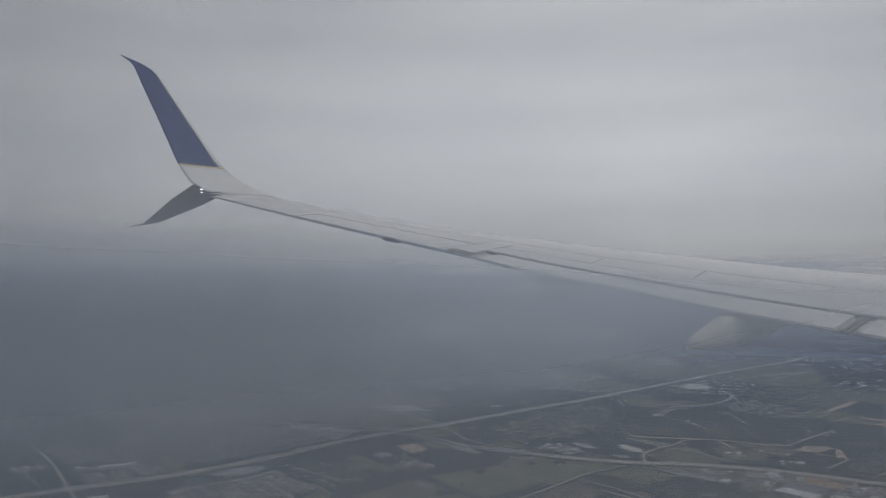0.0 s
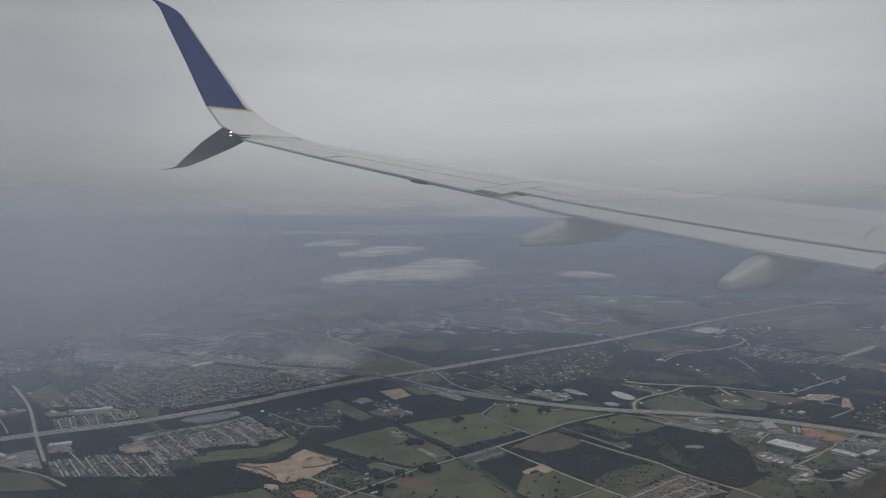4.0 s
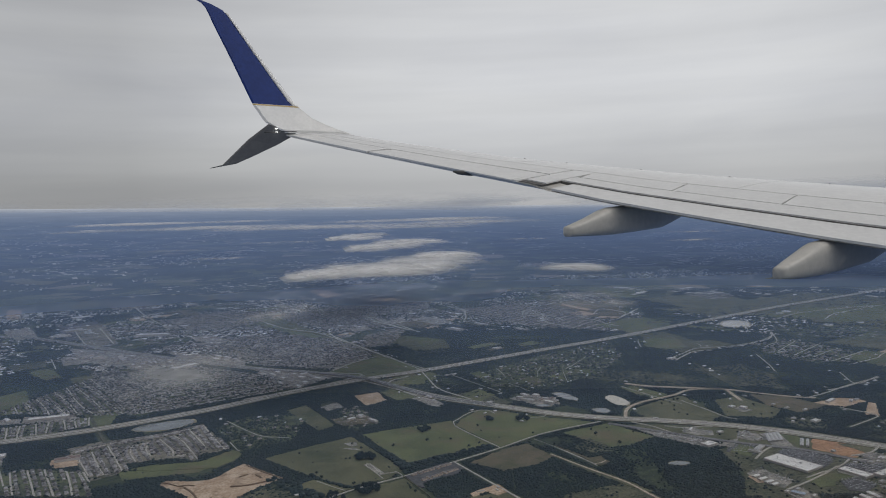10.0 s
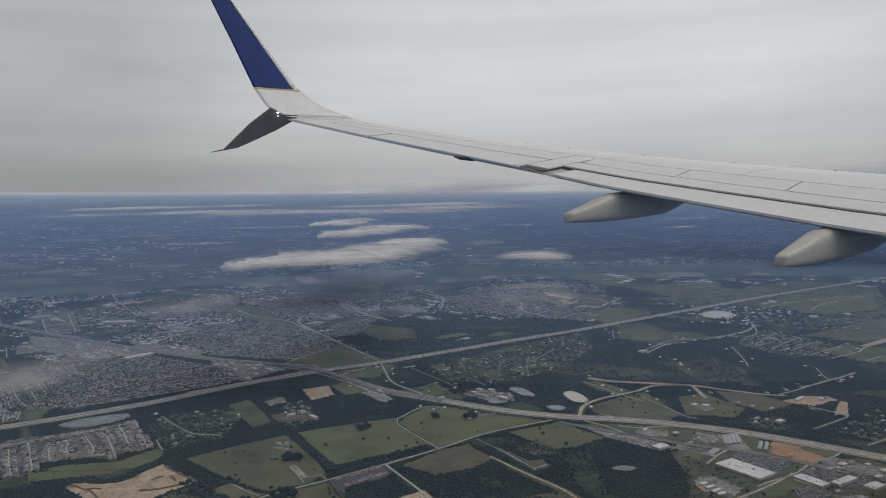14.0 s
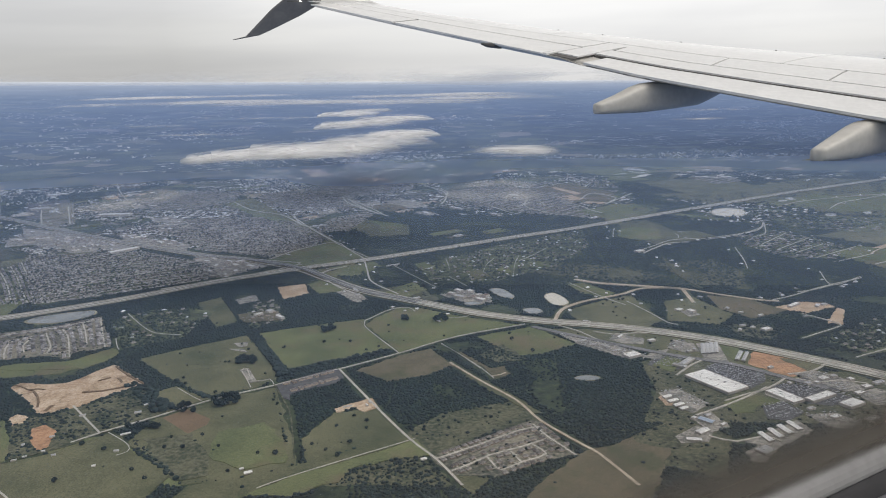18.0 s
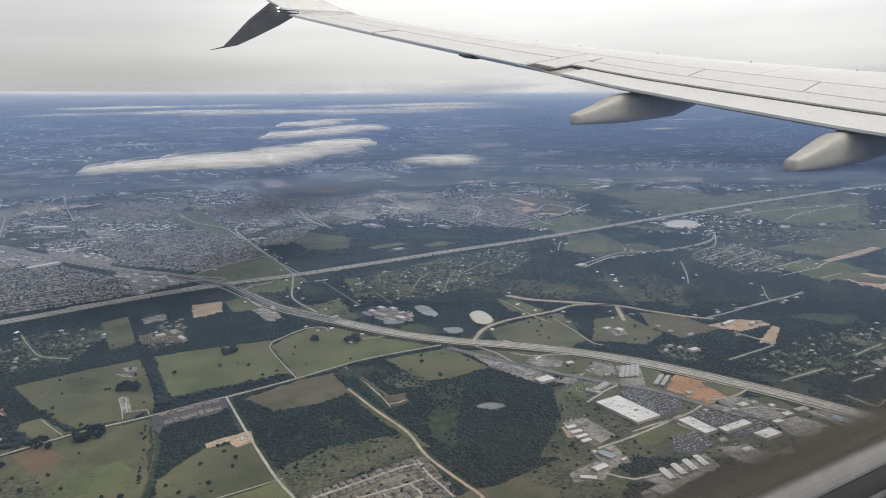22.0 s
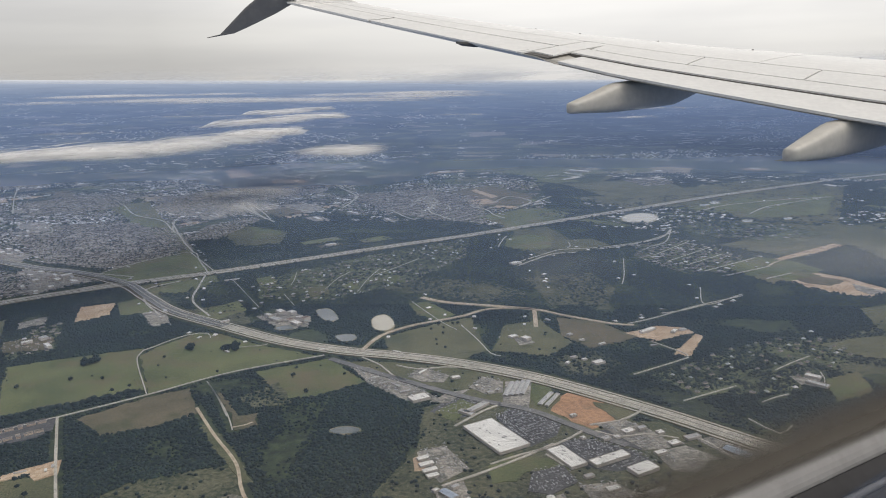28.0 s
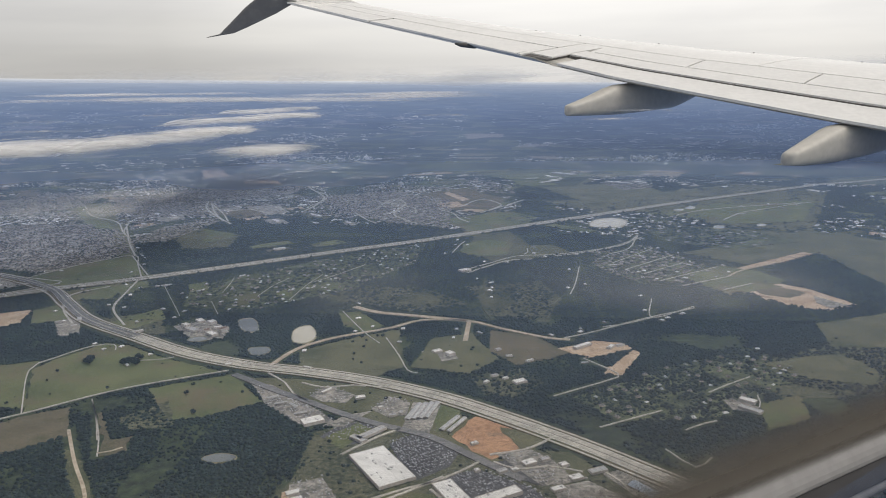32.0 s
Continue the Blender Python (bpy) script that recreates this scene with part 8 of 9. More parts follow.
STROBE.node_tree.nodes["Principled BSDF"].inputs["Emission Color"].default_value = (1, 0.98, 0.9, 1)
STROBE.node_tree.nodes["Principled BSDF"].inputs["Emission Strength"].default_value = 4.0
for z in (2.02, 1.94):
    loft("strobe_light", [ring(6.10 + d, 15.30, z + h, z - h, h, 8) for d, h in ((0, 0.008), (0.02, 0.013), (0.04, 0.013), (0.05, 0.008))], STROBE, wing, "lit white strobe light")
for l in (6.3, 7.7, 9.1, 10.4, 11.2):
    panel("vortex_tab", l, l + 0.007, 0.80, 0.808, WINGDARK, wing, lift=0.012, thick=0.014, n=1, m=1)
for f0, l0 in ((6.15, 15.2), (6.42, 14.9)):
    loft("static_wick", [ring(f0 - d, l0, 1.93 + 0.0 * d, 1.91, 0.008, 6) for d in (0.0, 0.35)], WINGDARK, wing)


# ---- woods and trees ----
def clump_template(seed):
    bm = bmesh.new()
    bmesh.ops.create_icosphere(bm, subdivisions=1, radius=1.0)
    v = np.array([q.co[:] for q in bm.verts])
    f = np.array([[q.index for q in t.verts] for t in bm.faces])
    bm.free()
    return v, f


ICO_V, ICO_F = clump_template(0)
TOP_F = np.array([q for q in ICO_F if ICO_V[q, 2].mean() > -0.25])
OCT_V = np.array([(1, 0, 0), (0, 1, 0), (-1, 0, 0), (0, -1, 0), (0, 0, 1.0)], float)
OCT_F = np.array([(0, 1, 4), (1, 2, 4), (2, 3, 4), (3, 0, 4)])


def wood(name, xs, ys, size, seed, label, form=None):
    """Many crowns, each an uneven clump of its own size, one mesh."""
    g = np.random.default_rng(seed)
    n = len(xs)
    r = size * (0.45 + 0.95 * g.uniform(0, 1, n) ** 1.6)
    shape, faces = form or (ICO_V, ICO_F)
    v = shape[None] * (1 + g.uniform(-0.28, 0.28, (n, len(shape), 1)))
    a = g.uniform(0, 6.3, n)
    c, s = np.cos(a)[:, None], np.sin(a)[:, None]
    x = (v[..., 0] * c - v[..., 1] * s) * r[:, None] + xs[:, None]
    y = (v[..., 0] * s + v[..., 1] * c) * r[:, None] + ys[:, None]
    base = np.array([height(p, q) for p, q in zip(xs, ys)])
    z = v[..., 2] * (r * g.uniform(0.45, 0.80, n))[:, None] + (r * 0.5)[:, None] + base[:, None]
    k = np.array([swell(p, q) for p, q in zip(xs, ys)])[:, None]
    x, y, z = CX + (x - CX) * k, CY + (y - CY) * k, 98 + (z - 98) * k
    f = faces[None] + (np.arange(n) * len(shape))[:, None, None]
    me = bulk_mesh(name, np.stack([x, y, z], -1).reshape(-1, 3), f.reshape(-1, 3), LEAVES)
    me.polygons.foreach_set("use_smooth", [True] * len(me.polygons))
    return tagged(new(name, me), label, "trees", kind="stuff")


def road_mask(px, py):
    bad = np.zeros(len(px), bool)
    for pts, half in LINES:
        line = smooth_line(pts, 12.0)
        for p, q in zip(line, line[1:]):
            d = q - p
            u = np.clip(((px - p[0]) * d[0] + (py - p[1]) * d[1]) / max(1e-9, d @ d), 0, 1)
            bad |= np.hypot(px - p[0] - u * d[0], py - p[1] - u * d[1]) < half + 0.4
    return bad


def grow(x0, x1, y0, y1, spacing, size, seed, thin=0.0, form=None):
    """Trees over a stretch of land, but for roads, fields and houses."""
    g = np.random.default_rng(seed)
    nx, ny = int((x1 - x0) / spacing), int((y1 - y0) / spacing)
    px = (x0 + (np.arange(nx)[None] + g.uniform(0, 1, (ny, nx))) * spacing).ravel()
    py = (y0 + (np.arange(ny)[:, None] + g.uniform(0, 1, (ny, nx))) * spacing).ravel()
    keep = g.uniform(0, 1, len(px)) > thin
    gaps = np.array([noise.noise((x * 0.045, y * 0.045, 3.1)) for x, y in zip(px, py)])
    keep &= gaps + g.uniform(-0.12, 0.12, len(px)) > -0.34
    px, py = px[keep], py[keep]
    lot = g.uniform(0, 1, len(px))
    ok = ~road_mask(px, py)
    for poly, share in BLOCKED:
        xs, ys = [p[0] for p in poly], [p[1] for p in poly]
        if min(xs) < x1 and max(xs) > x0 and min(ys) < y1 and max(ys) > y0:
            ok &= ~(inside(px, py, poly) & (lot >= share))
    px, py = px[ok], py[ok]
    if len(px):
        wood("woodland", px, py, size, seed, "dense dark green mixed woodland", form)


def in_view(x0, x1, y0, y1):
    """Stretches of land that lie ahead of the flight, within its sweep."""
    x, y = (x0 + x1) / 2, (y0 + y1) / 2
    return y > 235 and -0.80 * (y - 60) - 60 < x < 0.66 * (y + 60) + 90


# the wide suburbs between the estates: winding rows of roofs, streets and trees
OTHERS = [poly for poly, share in BLOCKED if len(poly) > 4 or max(q[0] for q in poly) - min(q[0] for q in poly) > 12]


def suburb(outline, turn, spacing, along, size, seed, share=0.66):
    """Rows of roofs either side of winding streets, over a wide stretch of land."""
    h = np.random.default_rng(seed)
    a = radians(turn)
    c, s = math.cos(a), math.sin(a)
    us, vs = [x * c + y * s for x, y in outline], [y * c - x * s for x, y in outline]
    u, w = np.meshgrid(np.arange(min(us), max(us), along), np.arange(min(vs), max(vs), spacing))
    phase = (w * 0.7) % 6.3
    w = w + 2.2 * np.sin(u * 0.035 + phase * 0.2) + 0.9 * np.sin(u * 0.11 + phase)
    u, w = u.ravel(), w.ravel()

    def free(px, py):
        ok = inside(px, py, outline) & ~road_mask(px, py)
        for poly in OTHERS:
            ok &= ~inside(px, py, poly)
        patch = np.array([noise.noise((x * 0.012, y * 0.012, seed)) + 0.5 * noise.noise((x * 0.04, y * 0.04, seed)) for x, y in zip(px, py)])
        return ok & (patch > -0.16)

    spots = []
    for side in (-1, 1):
        o = w + side * spacing * 0.25 + h.uniform(-0.25, 0.25, len(w))
        px, py = u * c - o * s, u * s + o * c
        ok = free(px, py) & (h.uniform(0, 1, len(px)) < share)
        n = int(ok.sum())
        k = size * h.uniform(0.75, 1.2, n)
        spots += list(zip(px[ok], py[ok], a + h.uniform(-0.15, 0.15, n) + (h.uniform(0, 1, n) < 0.3) * 1.57, k * h.uniform(1.0, 1.35, n), k))
    pale = h.uniform(0, 1, len(spots)) < 0.13
    many_houses("suburb_houses", [q for q, p in zip(spots, pale) if not p], "wide suburb of small shingle-roofed houses")
    many_houses("suburb_houses", [q for q, p in zip(spots, pale) if p], "pale-roofed houses scattered through the suburb").data.materials[0] = WHITE
    px, py = u * c - w * s, u * s + w * c
    ok = free(px, py)
    quads("suburb_streets", [(x, y, a, along * 1.05, 0.85) for x, y in zip(px[ok], py[ok])], LANE, 0.36, "pale residential streets between rows of roofs", "streets")
    tone = np.array([noise.noise((x * 0.02, y * 0.02, seed + 5)) for x, y in zip(px, py)])
    ok &= (tone > 0.0) & (h.uniform(0, 1, len(px)) < 0.15)
    n = int(ok.sum())
    k = h.uniform(1.6, 4.4, n)
    ob = many_houses("suburb_stores", list(zip(px[ok], py[ok] + 1.4, a + h.uniform(-0.1, 0.1, n) + (h.uniform(0, 1, n) < 0.4) * 1.57, k * h.uniform(1.0, 2.0, n), k * 0.6)), "white-roofed stores and schools in the suburb")
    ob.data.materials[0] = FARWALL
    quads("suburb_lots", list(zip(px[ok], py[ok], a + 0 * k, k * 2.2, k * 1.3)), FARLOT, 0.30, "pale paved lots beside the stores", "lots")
    shade = h.uniform(0, 1, (2, len(u)))
    o = w + (shade[0] - 0.5) * spacing
    tx, ty = (u + shade[1]) * c - o * s, (u + shade[1]) * s + o * c
    ok = free(tx, ty) & (np.abs(o - w) > 0.6)
    wood("garden_trees", tx[ok], ty[ok], 1.05, seed, "small dark trees between suburban houses", (OCT_V, OCT_F))
    BLOCKED.append((outline, 0.10))


SUBURB_WEST = [(-262, 615), (-196, 600), (-85, 538), (-40, 560), (-29, 687), (-90, 760), (-200, 800), (-330, 790)]
SUBURB_NORTH = [(-330, 800), (-200, 805), (-90, 765), (-29, 692), (30, 730), (60, 880), (-19, 1010), (-150, 1010), (-280, 920)]
SUBURB_EAST = [(35, 725), (100, 690), (175, 655), (215, 760), (205, 900), (150, 960), (62, 905)]
SUBURB_CORNER = [(-260, 560), (-262, 612), (-196, 598), (-150, 545), (-200, 530)]
suburb(SUBURB_WEST, 33, 7.0, 1.7, 1.25, 211)
suburb(SUBURB_NORTH, 18, 9.0, 2.2, 1.5, 212, 0.55)
suburb(SUBURB_EAST, 48, 9.0, 2.2, 1.5, 213, 0.55)
suburb(SUBURB_CORNER, -30, 7.0, 1.7, 1.3, 214)

seed = 100
for y0 in range(240, 460, 55):
    for x0 in range(-260, 420, 55):
        if in_view(x0, x0 + 55, y0, y0 + 55):
            seed += 1
            grow(x0, x0 + 55, y0, y0 + 55, 0.68, 0.50, seed, 0.0, (ICO_V, TOP_F))
for y0 in range(460, 970, 85):
    for x0 in range(-690, 790, 85):
        if in_view(x0, x0 + 85, y0, y0 + 85) and math.hypot(x0 + 42 - CX, y0 + 42 - CY) < 940:
            seed += 1
            far = y0 > 620
            grow(x0, x0 + 85, y0, y0 + 85, 1.9 if far else 1.35, 1.25 if far else 0.9, seed, 0.08, (OCT_V, OCT_F))

# small garden trees in the suburbs
for k, (outline, share) in enumerate(((OUTLINE_SUBDIVISION_SOUTH, 14), (OUTLINE_SUBDIVISION_WEST, 9), (OUTLINE_SUBDIVISION_CORNER, 9), (OUTLINE_SUBDIVISION_LANE, 9), (OUTLINE_SUBURB_A, 3.6), (OUTLINE_SUBURB_B, 5), (OUTLINE_SUBURB_C, 3.6), (OUTLINE_SUBURB_D, 8), (OUTLINE_SUBURB_E, 8), (OUTLINE_SUBURB_F, 10), (OUTLINE_SUBURB_G, 12), (OUTLINE_SUBURB_H, 16), (OUTLINE_SUBURB_I, 9), (OUTLINE_SUBURB_J, 14))):
    h = np.random.default_rng(500 + k)
    xs, ys = [p[0] for p in outline], [p[1] for p in outline]
    n = int((max(xs) - min(xs)) * (max(ys) - min(ys)) / share)
    px, py = h.uniform(min(xs), max(xs), n), h.uniform(min(ys), max(ys), n)
    ok = inside(px, py, outline) & ~road_mask(px, py)
    wood("garden_trees", px[ok], py[ok], 0.5 if k < 4 else 0.72, 500 + k, "small dark trees between suburban houses", (OCT_V, OCT_F) if k > 3 else None)

# single trees and hedges in the pastures
g = random.Random(8)


def tree(x, y, size, label="single broad tree standing in a pasture"):
    t = new("tree")
    t.matrix_basis = pose(x, y, 0.06, 0, 0, g.uniform(0, 360))
    t.scale = (size,) * 3
    part("trunk", TRUNK, t)
    part("crown", g.choice(CROWNS), t)
    return tagged(t, label, "tree", "pasture trees")


bm = bmesh.new()
bmesh.ops.create_cone(bm, cap_ends=True, segments=7, radius1=0.13, radius2=0.05, depth=0.9, matrix=Matrix.Translation((0, 0, 0.45)))
for a in (0.4, 2.3, 4.4):
    m = Matrix.Translation((0.2 * math.cos(a), 0.2 * math.sin(a), 0.9)) @ Euler((0, 0.7, a)).to_matrix().to_4x4()
    bmesh.ops.create_cone(bm, cap_ends=True, segments=5, radius1=0.05, radius2=0.02, depth=0.6, matrix=m)
TRUNK = bpy.data.meshes.new("trunk")
bm.to_mesh(TRUNK)
TRUNK.materials.append(BARK)
CROWNS = []
for i in range(4):
    h = np.random.default_rng(40 + i)
    n = 46
    d = h.normal(0, 1, (n, 3))
    d /= np.linalg.norm(d, axis=1)[:, None]
    p = d * (h.uniform(0.35, 1.0, n) ** 0.5)[:, None] * np.array((1.0, 1.0, 0.72)) + np.array((0, 0, 1.25))
    v = ICO_V[None] * h.uniform(0.16, 0.34, (n, 1, 1)) * (1 + h.uniform(-0.35, 0.35, (n, len(ICO_V), 1))) + p[:, None]
    f = ICO_F[None] + (np.arange(n) * len(ICO_V))[:, None, None]
    CROWNS.append(bulk_mesh("crown", v.reshape(-1, 3), f.reshape(-1, 3), LEAVES))

PASTURES = [[(2, 378), (43, 399), (45, 389), (63, 361), (27, 338)], [(46, 392), (56, 418), (88, 403), (112, 393), (66, 357)], [(-33, 346), (-2, 375), (27, 331), (9, 313), (-9, 325)],
            [(-1, 295), (28, 321), (54, 264), (25, 257), (-1, 280)], [(-25, 277), (-8, 284), (25, 257), (-9, 255)], [(49, 284), (54, 302), (67, 306), (79, 286), (55, 268)], [(94, 377), (116, 391), (133, 369), (111, 355)], [(137, 399), (150, 431), (164, 440), (172, 400)]]
for poly, count in zip(PASTURES, (8, 5, 8, 9, 6, 8, 4, 8)):
    xs, ys = [p[0] for p in poly], [p[1] for p in poly]
    while count:
        x, y = g.uniform(min(xs), max(xs)), g.uniform(min(ys), max(ys))
        if inside(np.array([x]), np.array([y]), poly)[0] and not near_road(x, y, 0.5):
            tree(x, y, g.uniform(0.3, 0.75))
            count -= 1
# groves: a round copse in the meadow, and the farmstead trees
for cx, cy, rx, ry, count, size in ((9.5, 345.0, 5.2, 3.2, 26, 0.95), (77.5, 399.5, 3.2, 4.2, 14, 1.0), (62.0, 399.0, 1.6, 2.2, 5, 0.9), (31.0, 384.0, 2.6, 4.0, 12, 0.9), (16.5, 309.0, 4.0, 4.2, 14, 1.0), (-1.0, 289.0, 6.0, 1.0, 9, 0.9), (6.0, 303.0, 5.0, 4.0, 10, 0.9)):
    for _ in range(count):
        a, r = g.uniform(0, 6.28), g.random() ** 0.5
        tree(cx + rx * r * math.cos(a), cy + ry * r * math.sin(a), size * g.uniform(0.7, 1.25), "broad tree in a small grove")


def hedge(a, b, width, seed, size=0.9):
    """A belt of trees between two points."""
    h = np.random.default_rng(seed)
    n = int(math.hypot(b[0] - a[0], b[1] - a[1]) * width * 0.8)
    u, w = h.uniform(0, 1, n), h.uniform(-0.5, 0.5, n) * width
    dx, dy = b[0] - a[0], b[1] - a[1]
    k = math.hypot(dx, dy)
    xs, ys = a[0] + dx * u + dy / k * w, a[1] + dy * u - dx / k * w
    ok = ~road_mask(xs, ys)
    wood("tree_belt", xs[ok], ys[ok], size, seed, "dark belt of trees between two fields")


hedge((28, 334), (63, 360), 3.6, 301)
hedge((0.5, 380), (28, 332), 3.2, 302)
hedge((26.5, 258.2), (42.8, 262.2), 0.5, 303, 0.45)
hedge((42.8, 262.2), (79.9, 289.1), 0.5, 309, 0.45)
hedge((-2, 282), (24, 258), 1.4, 305, 0.7)
hedge((-9, 325), (8, 311), 2.0, 306, 0.8)
hedge((28, 321), (52, 266), 0.7, 307, 0.5)
hedge((-22, 322), (0, 300), 6.0, 308, 1.0)

# ---- far settlements ----
h = np.random.default_rng(77)
spots, lots = [], []
while len(spots) < 9500:
    r, a = math.exp(h.uniform(math.log(820), math.log(3900))), radians(h.uniform(-58, 62))
    x, y = CX + r * math.sin(a), CY + r * math.cos(a)
    if r < 1040 and swell(x, y) > 1.01:
        continue
    if noise.noise((x * 0.004, y * 0.004, 9.0)) + 0.6 * noise.noise((x * 0.016, y * 0.016, 4.0)) > 0.16 + 0.12 * h.random():
        k = h.uniform(0.7, 1.9) * (0.8 + r / 1700)
        spots.append((x, y, h.uniform(0, 3.14), k * h.uniform(1, 2.6), k * 0.7))
while len(lots) < 3000:
    r, a = math.exp(h.uniform(math.log(840), math.log(3600))), radians(h.uniform(-58, 62))
    x, y = CX + r * math.sin(a), CY + r * math.cos(a)
    if r < 1040 and swell(x, y) > 1.01:
        continue
    if noise.noise((x * 0.003, y * 0.003, 2.0)) + 0.4 * noise.noise((x * 0.02, y * 0.02, 7.0)) > 0.05:
        k = h.uniform(3, 12) * (0.6 + r / 2000)
        lots.append((x, y, h.choice((0.6, 2.2)) + h.uniform(-0.2, 0.2), k * h.uniform(0.8, 2.4), k * h.uniform(0.2, 0.6)))
v, f = [], []
for x, y, a, w, d in spots:
    c, s, o = math.cos(a), math.sin(a), len(v)
    for px, py, pz in ((-1, -1, 0), (1, -1, 0), (1, 1, 0), (-1, 1, 0), (-1, -1, 1), (1, -1, 1), (1, 1, 1), (-1, 1, 1)):
        v.append(place(x + c * px * w / 2 - s * py * d / 2, y + s * px * w / 2 + c * py * d / 2, pz * 1.3))
    f += [(o + 4, o + 5, o + 6, o + 7), (o, o + 1, o + 5, o + 4), (o + 1, o + 2, o + 6, o + 5), (o + 2, o + 3, o + 7, o + 6), (o + 3, o, o + 4, o + 7)]
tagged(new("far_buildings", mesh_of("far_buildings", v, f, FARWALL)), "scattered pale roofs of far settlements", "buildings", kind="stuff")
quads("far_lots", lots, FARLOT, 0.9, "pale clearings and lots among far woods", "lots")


# ---- low clouds and mist ----
def cloud(name, x, y, z, rx, ry, turn, material, label, layers=5, rise=1.4, seed=0):
    """A flat cloud: billowed sheets of vapour over one another, each smaller than the one below."""
    h = np.random.default_rng(seed)
    n, v, f = 26, [], []
    for k in range(layers):
        u = 1 - 0.12 * k
        o = len(v)
        for i in range(n + 1):
            for j in range(n + 1):
                a, b = (2 * i / n - 1) * u, (2 * j / n - 1) * u
                dome = max(0.0, 1 - a * a - b * b) * rise
                v.append((a, b, k * rise * 0.5 + dome + 0.3 * noise.noise((a * 3 + seed, b * 3, k))))
        f += [(o + i * (n + 1) + j, o + (i + 1) * (n + 1) + j, o + (i + 1) * (n + 1) + j + 1, o + i * (n + 1) + j + 1) for i in range(n) for j in range(n)]
    c, s = math.cos(radians(turn)), math.sin(radians(turn))
    v = [(x + c * p * rx - s * q * ry, y + s * p * rx + c * q * ry, z + w) for p, q, w in v]
    return tagged(new(name, mesh_of(name, v, f, material, True)), label, "cloud")


for k, (x, y, rx, ry, turn) in enumerate(((-27.8, 429.3, 16, 19, 25.3), (-15.5, 445.1, 22, 32, 22.6), (-0.3, 465.4, 25, 46, 19.3), (15.0, 488.4, 26, 56, 16.2), (24.7, 534.6, 28, 68, 13.3), (32.5, 587.6, 21, 54, 11.0), (-36.1, 791.3, 38, 82, 13.3), (-23.4, 878.9, 38, 103, 10.9), (-127.3, 1128.7, 37, 121, 13.9), (-147.7, 1349.7, 36, 132, 12.4))):
    cloud("cloud", x, y, 67.6 + 0.5 * (k % 3), rx * 1.35, ry * 1.35, turn, CLOUD, "low flat white cloud over the woods", 3, 2.6 if k < 6 else 3.4, k)
cloud("cloud", 108.7, 451.4, 68.0, 25, 42, 3, CLOUD, "small white cloud over the suburb", 3, 1.8, seed=14)
cloud("cloud", 117.1, 437.0, 68.0, 13, 22, 2, WISP, "small white cloud over the suburb", 2, seed=24)
for k, (x, y, z, rx, ry, turn) in enumerate(((-620, 1750, 83, 360, 150, 10), (-260, 1500, 80, 280, 130, 6), (-60, 1330, 78, 150, 130, 0), (40, 1500, 82, 170, 140, 0), (-120, 1900, 87, 320, 180, 0), (-900, 2300, 97, 420, 180, 12))):
    cloud("cloud", x, y, z, rx, ry, turn, BANKS, "long thin bank of white cloud", 3, 5.0, seed=30 + k)
for k, (x, y, z, rx, ry) in enumerate(((-12.9, 223.1, 62.7, 17, 34), (-21.8, 332.1, 62.6, 16, 34), (103.8, 347.0, 63.2, 20, 36), (226.0, 259.0, 67.0, 26, 18), (190.0, 262.0, 64.0, 12, 16))):
    cloud("mist", x, y, z, rx, ry, 0, MISTY if k < 3 else WISP, "thin drifting patch of grey mist", 2, 1.0, seed=40 + k)

for k, (x, y, z, rx, ry) in enumerate(((-190, 760, 63, 46, 22), (-330, 980, 64, 60, 34), (-250, 1150, 66, 90, 40), (120, 1060, 64, 40, 34), (300, 900, 63, 34, 24), (390, 1180, 64, 60, 40))):
    cloud("mist", x, y, z, rx, ry, 0, MISTY, "thin pale wisp of low cloud", 2, 1.6, seed=60 + k)

# low grey cloud that hangs over the horizon
def horizon_bank():
    m = vapour("horizon_cloud", (0.86, 0.87, 0.89), 0.95, 0.0016, flat=0.0, detail=6.0)
    t = m.node_tree
    mix = next(n for n in t.nodes if n.bl_idname == "ShaderNodeMixShader" and n.inputs[1].links[0].from_node.bl_idname == "ShaderNodeBsdfTransparent")
    soft = mix.inputs[0].links[0].from_socket
    noise_in = next(n for n in t.nodes if n.bl_idname == "ShaderNodeTexNoise")
    c, sep, r, mul, mp = (t.nodes.new("ShaderNode" + k) for k in ("TexCoord", "SeparateXYZ", "ValToRGB", "Math", "Mapping"))
    mp.inputs["Scale"].default_value = (1.0, 1.0, 9.0)
    t.links.new(c.outputs["Object"], mp.inputs[0])
    t.links.new(mp.outputs[0], noise_in.inputs[0])
    t.links.new(c.outputs["Generated"], sep.inputs[0])
    e = r.color_ramp.elements
    e[0].position, e[0].color, e[1].position, e[1].color = 0.0, (0, 0, 0, 1), 1.0, (0, 0, 0, 1)
    for p, a in ((0.10, 0.25), (0.28, 1.0), (0.48, 0.8), (0.8, 0.25)):
        e.new(p).color = (a, a, a, 1)
    t.links.new(sep.outputs["Z"], r.inputs[0])
    mul.operation = "MULTIPLY"
    t.links.new(soft, mul.inputs[0])
    t.links.new(r.outputs[0], mul.inputs[1])
    t.links.new(mul.outputs[0], mix.inputs[0])
    return m


v, f = [], []
for i in range(61):
    a = radians(-62 + 2 * i)
    for z in (118, 140, 162, 184, 206, 250):
        v.append((CX + 4350 * math.sin(a), CY + 4350 * math.cos(a), z))
for i in range(60):
    f += [(i * 6 + j, (i + 1) * 6 + j, (i + 1) * 6 + j + 1, i * 6 + j + 1) for j in range(5)]
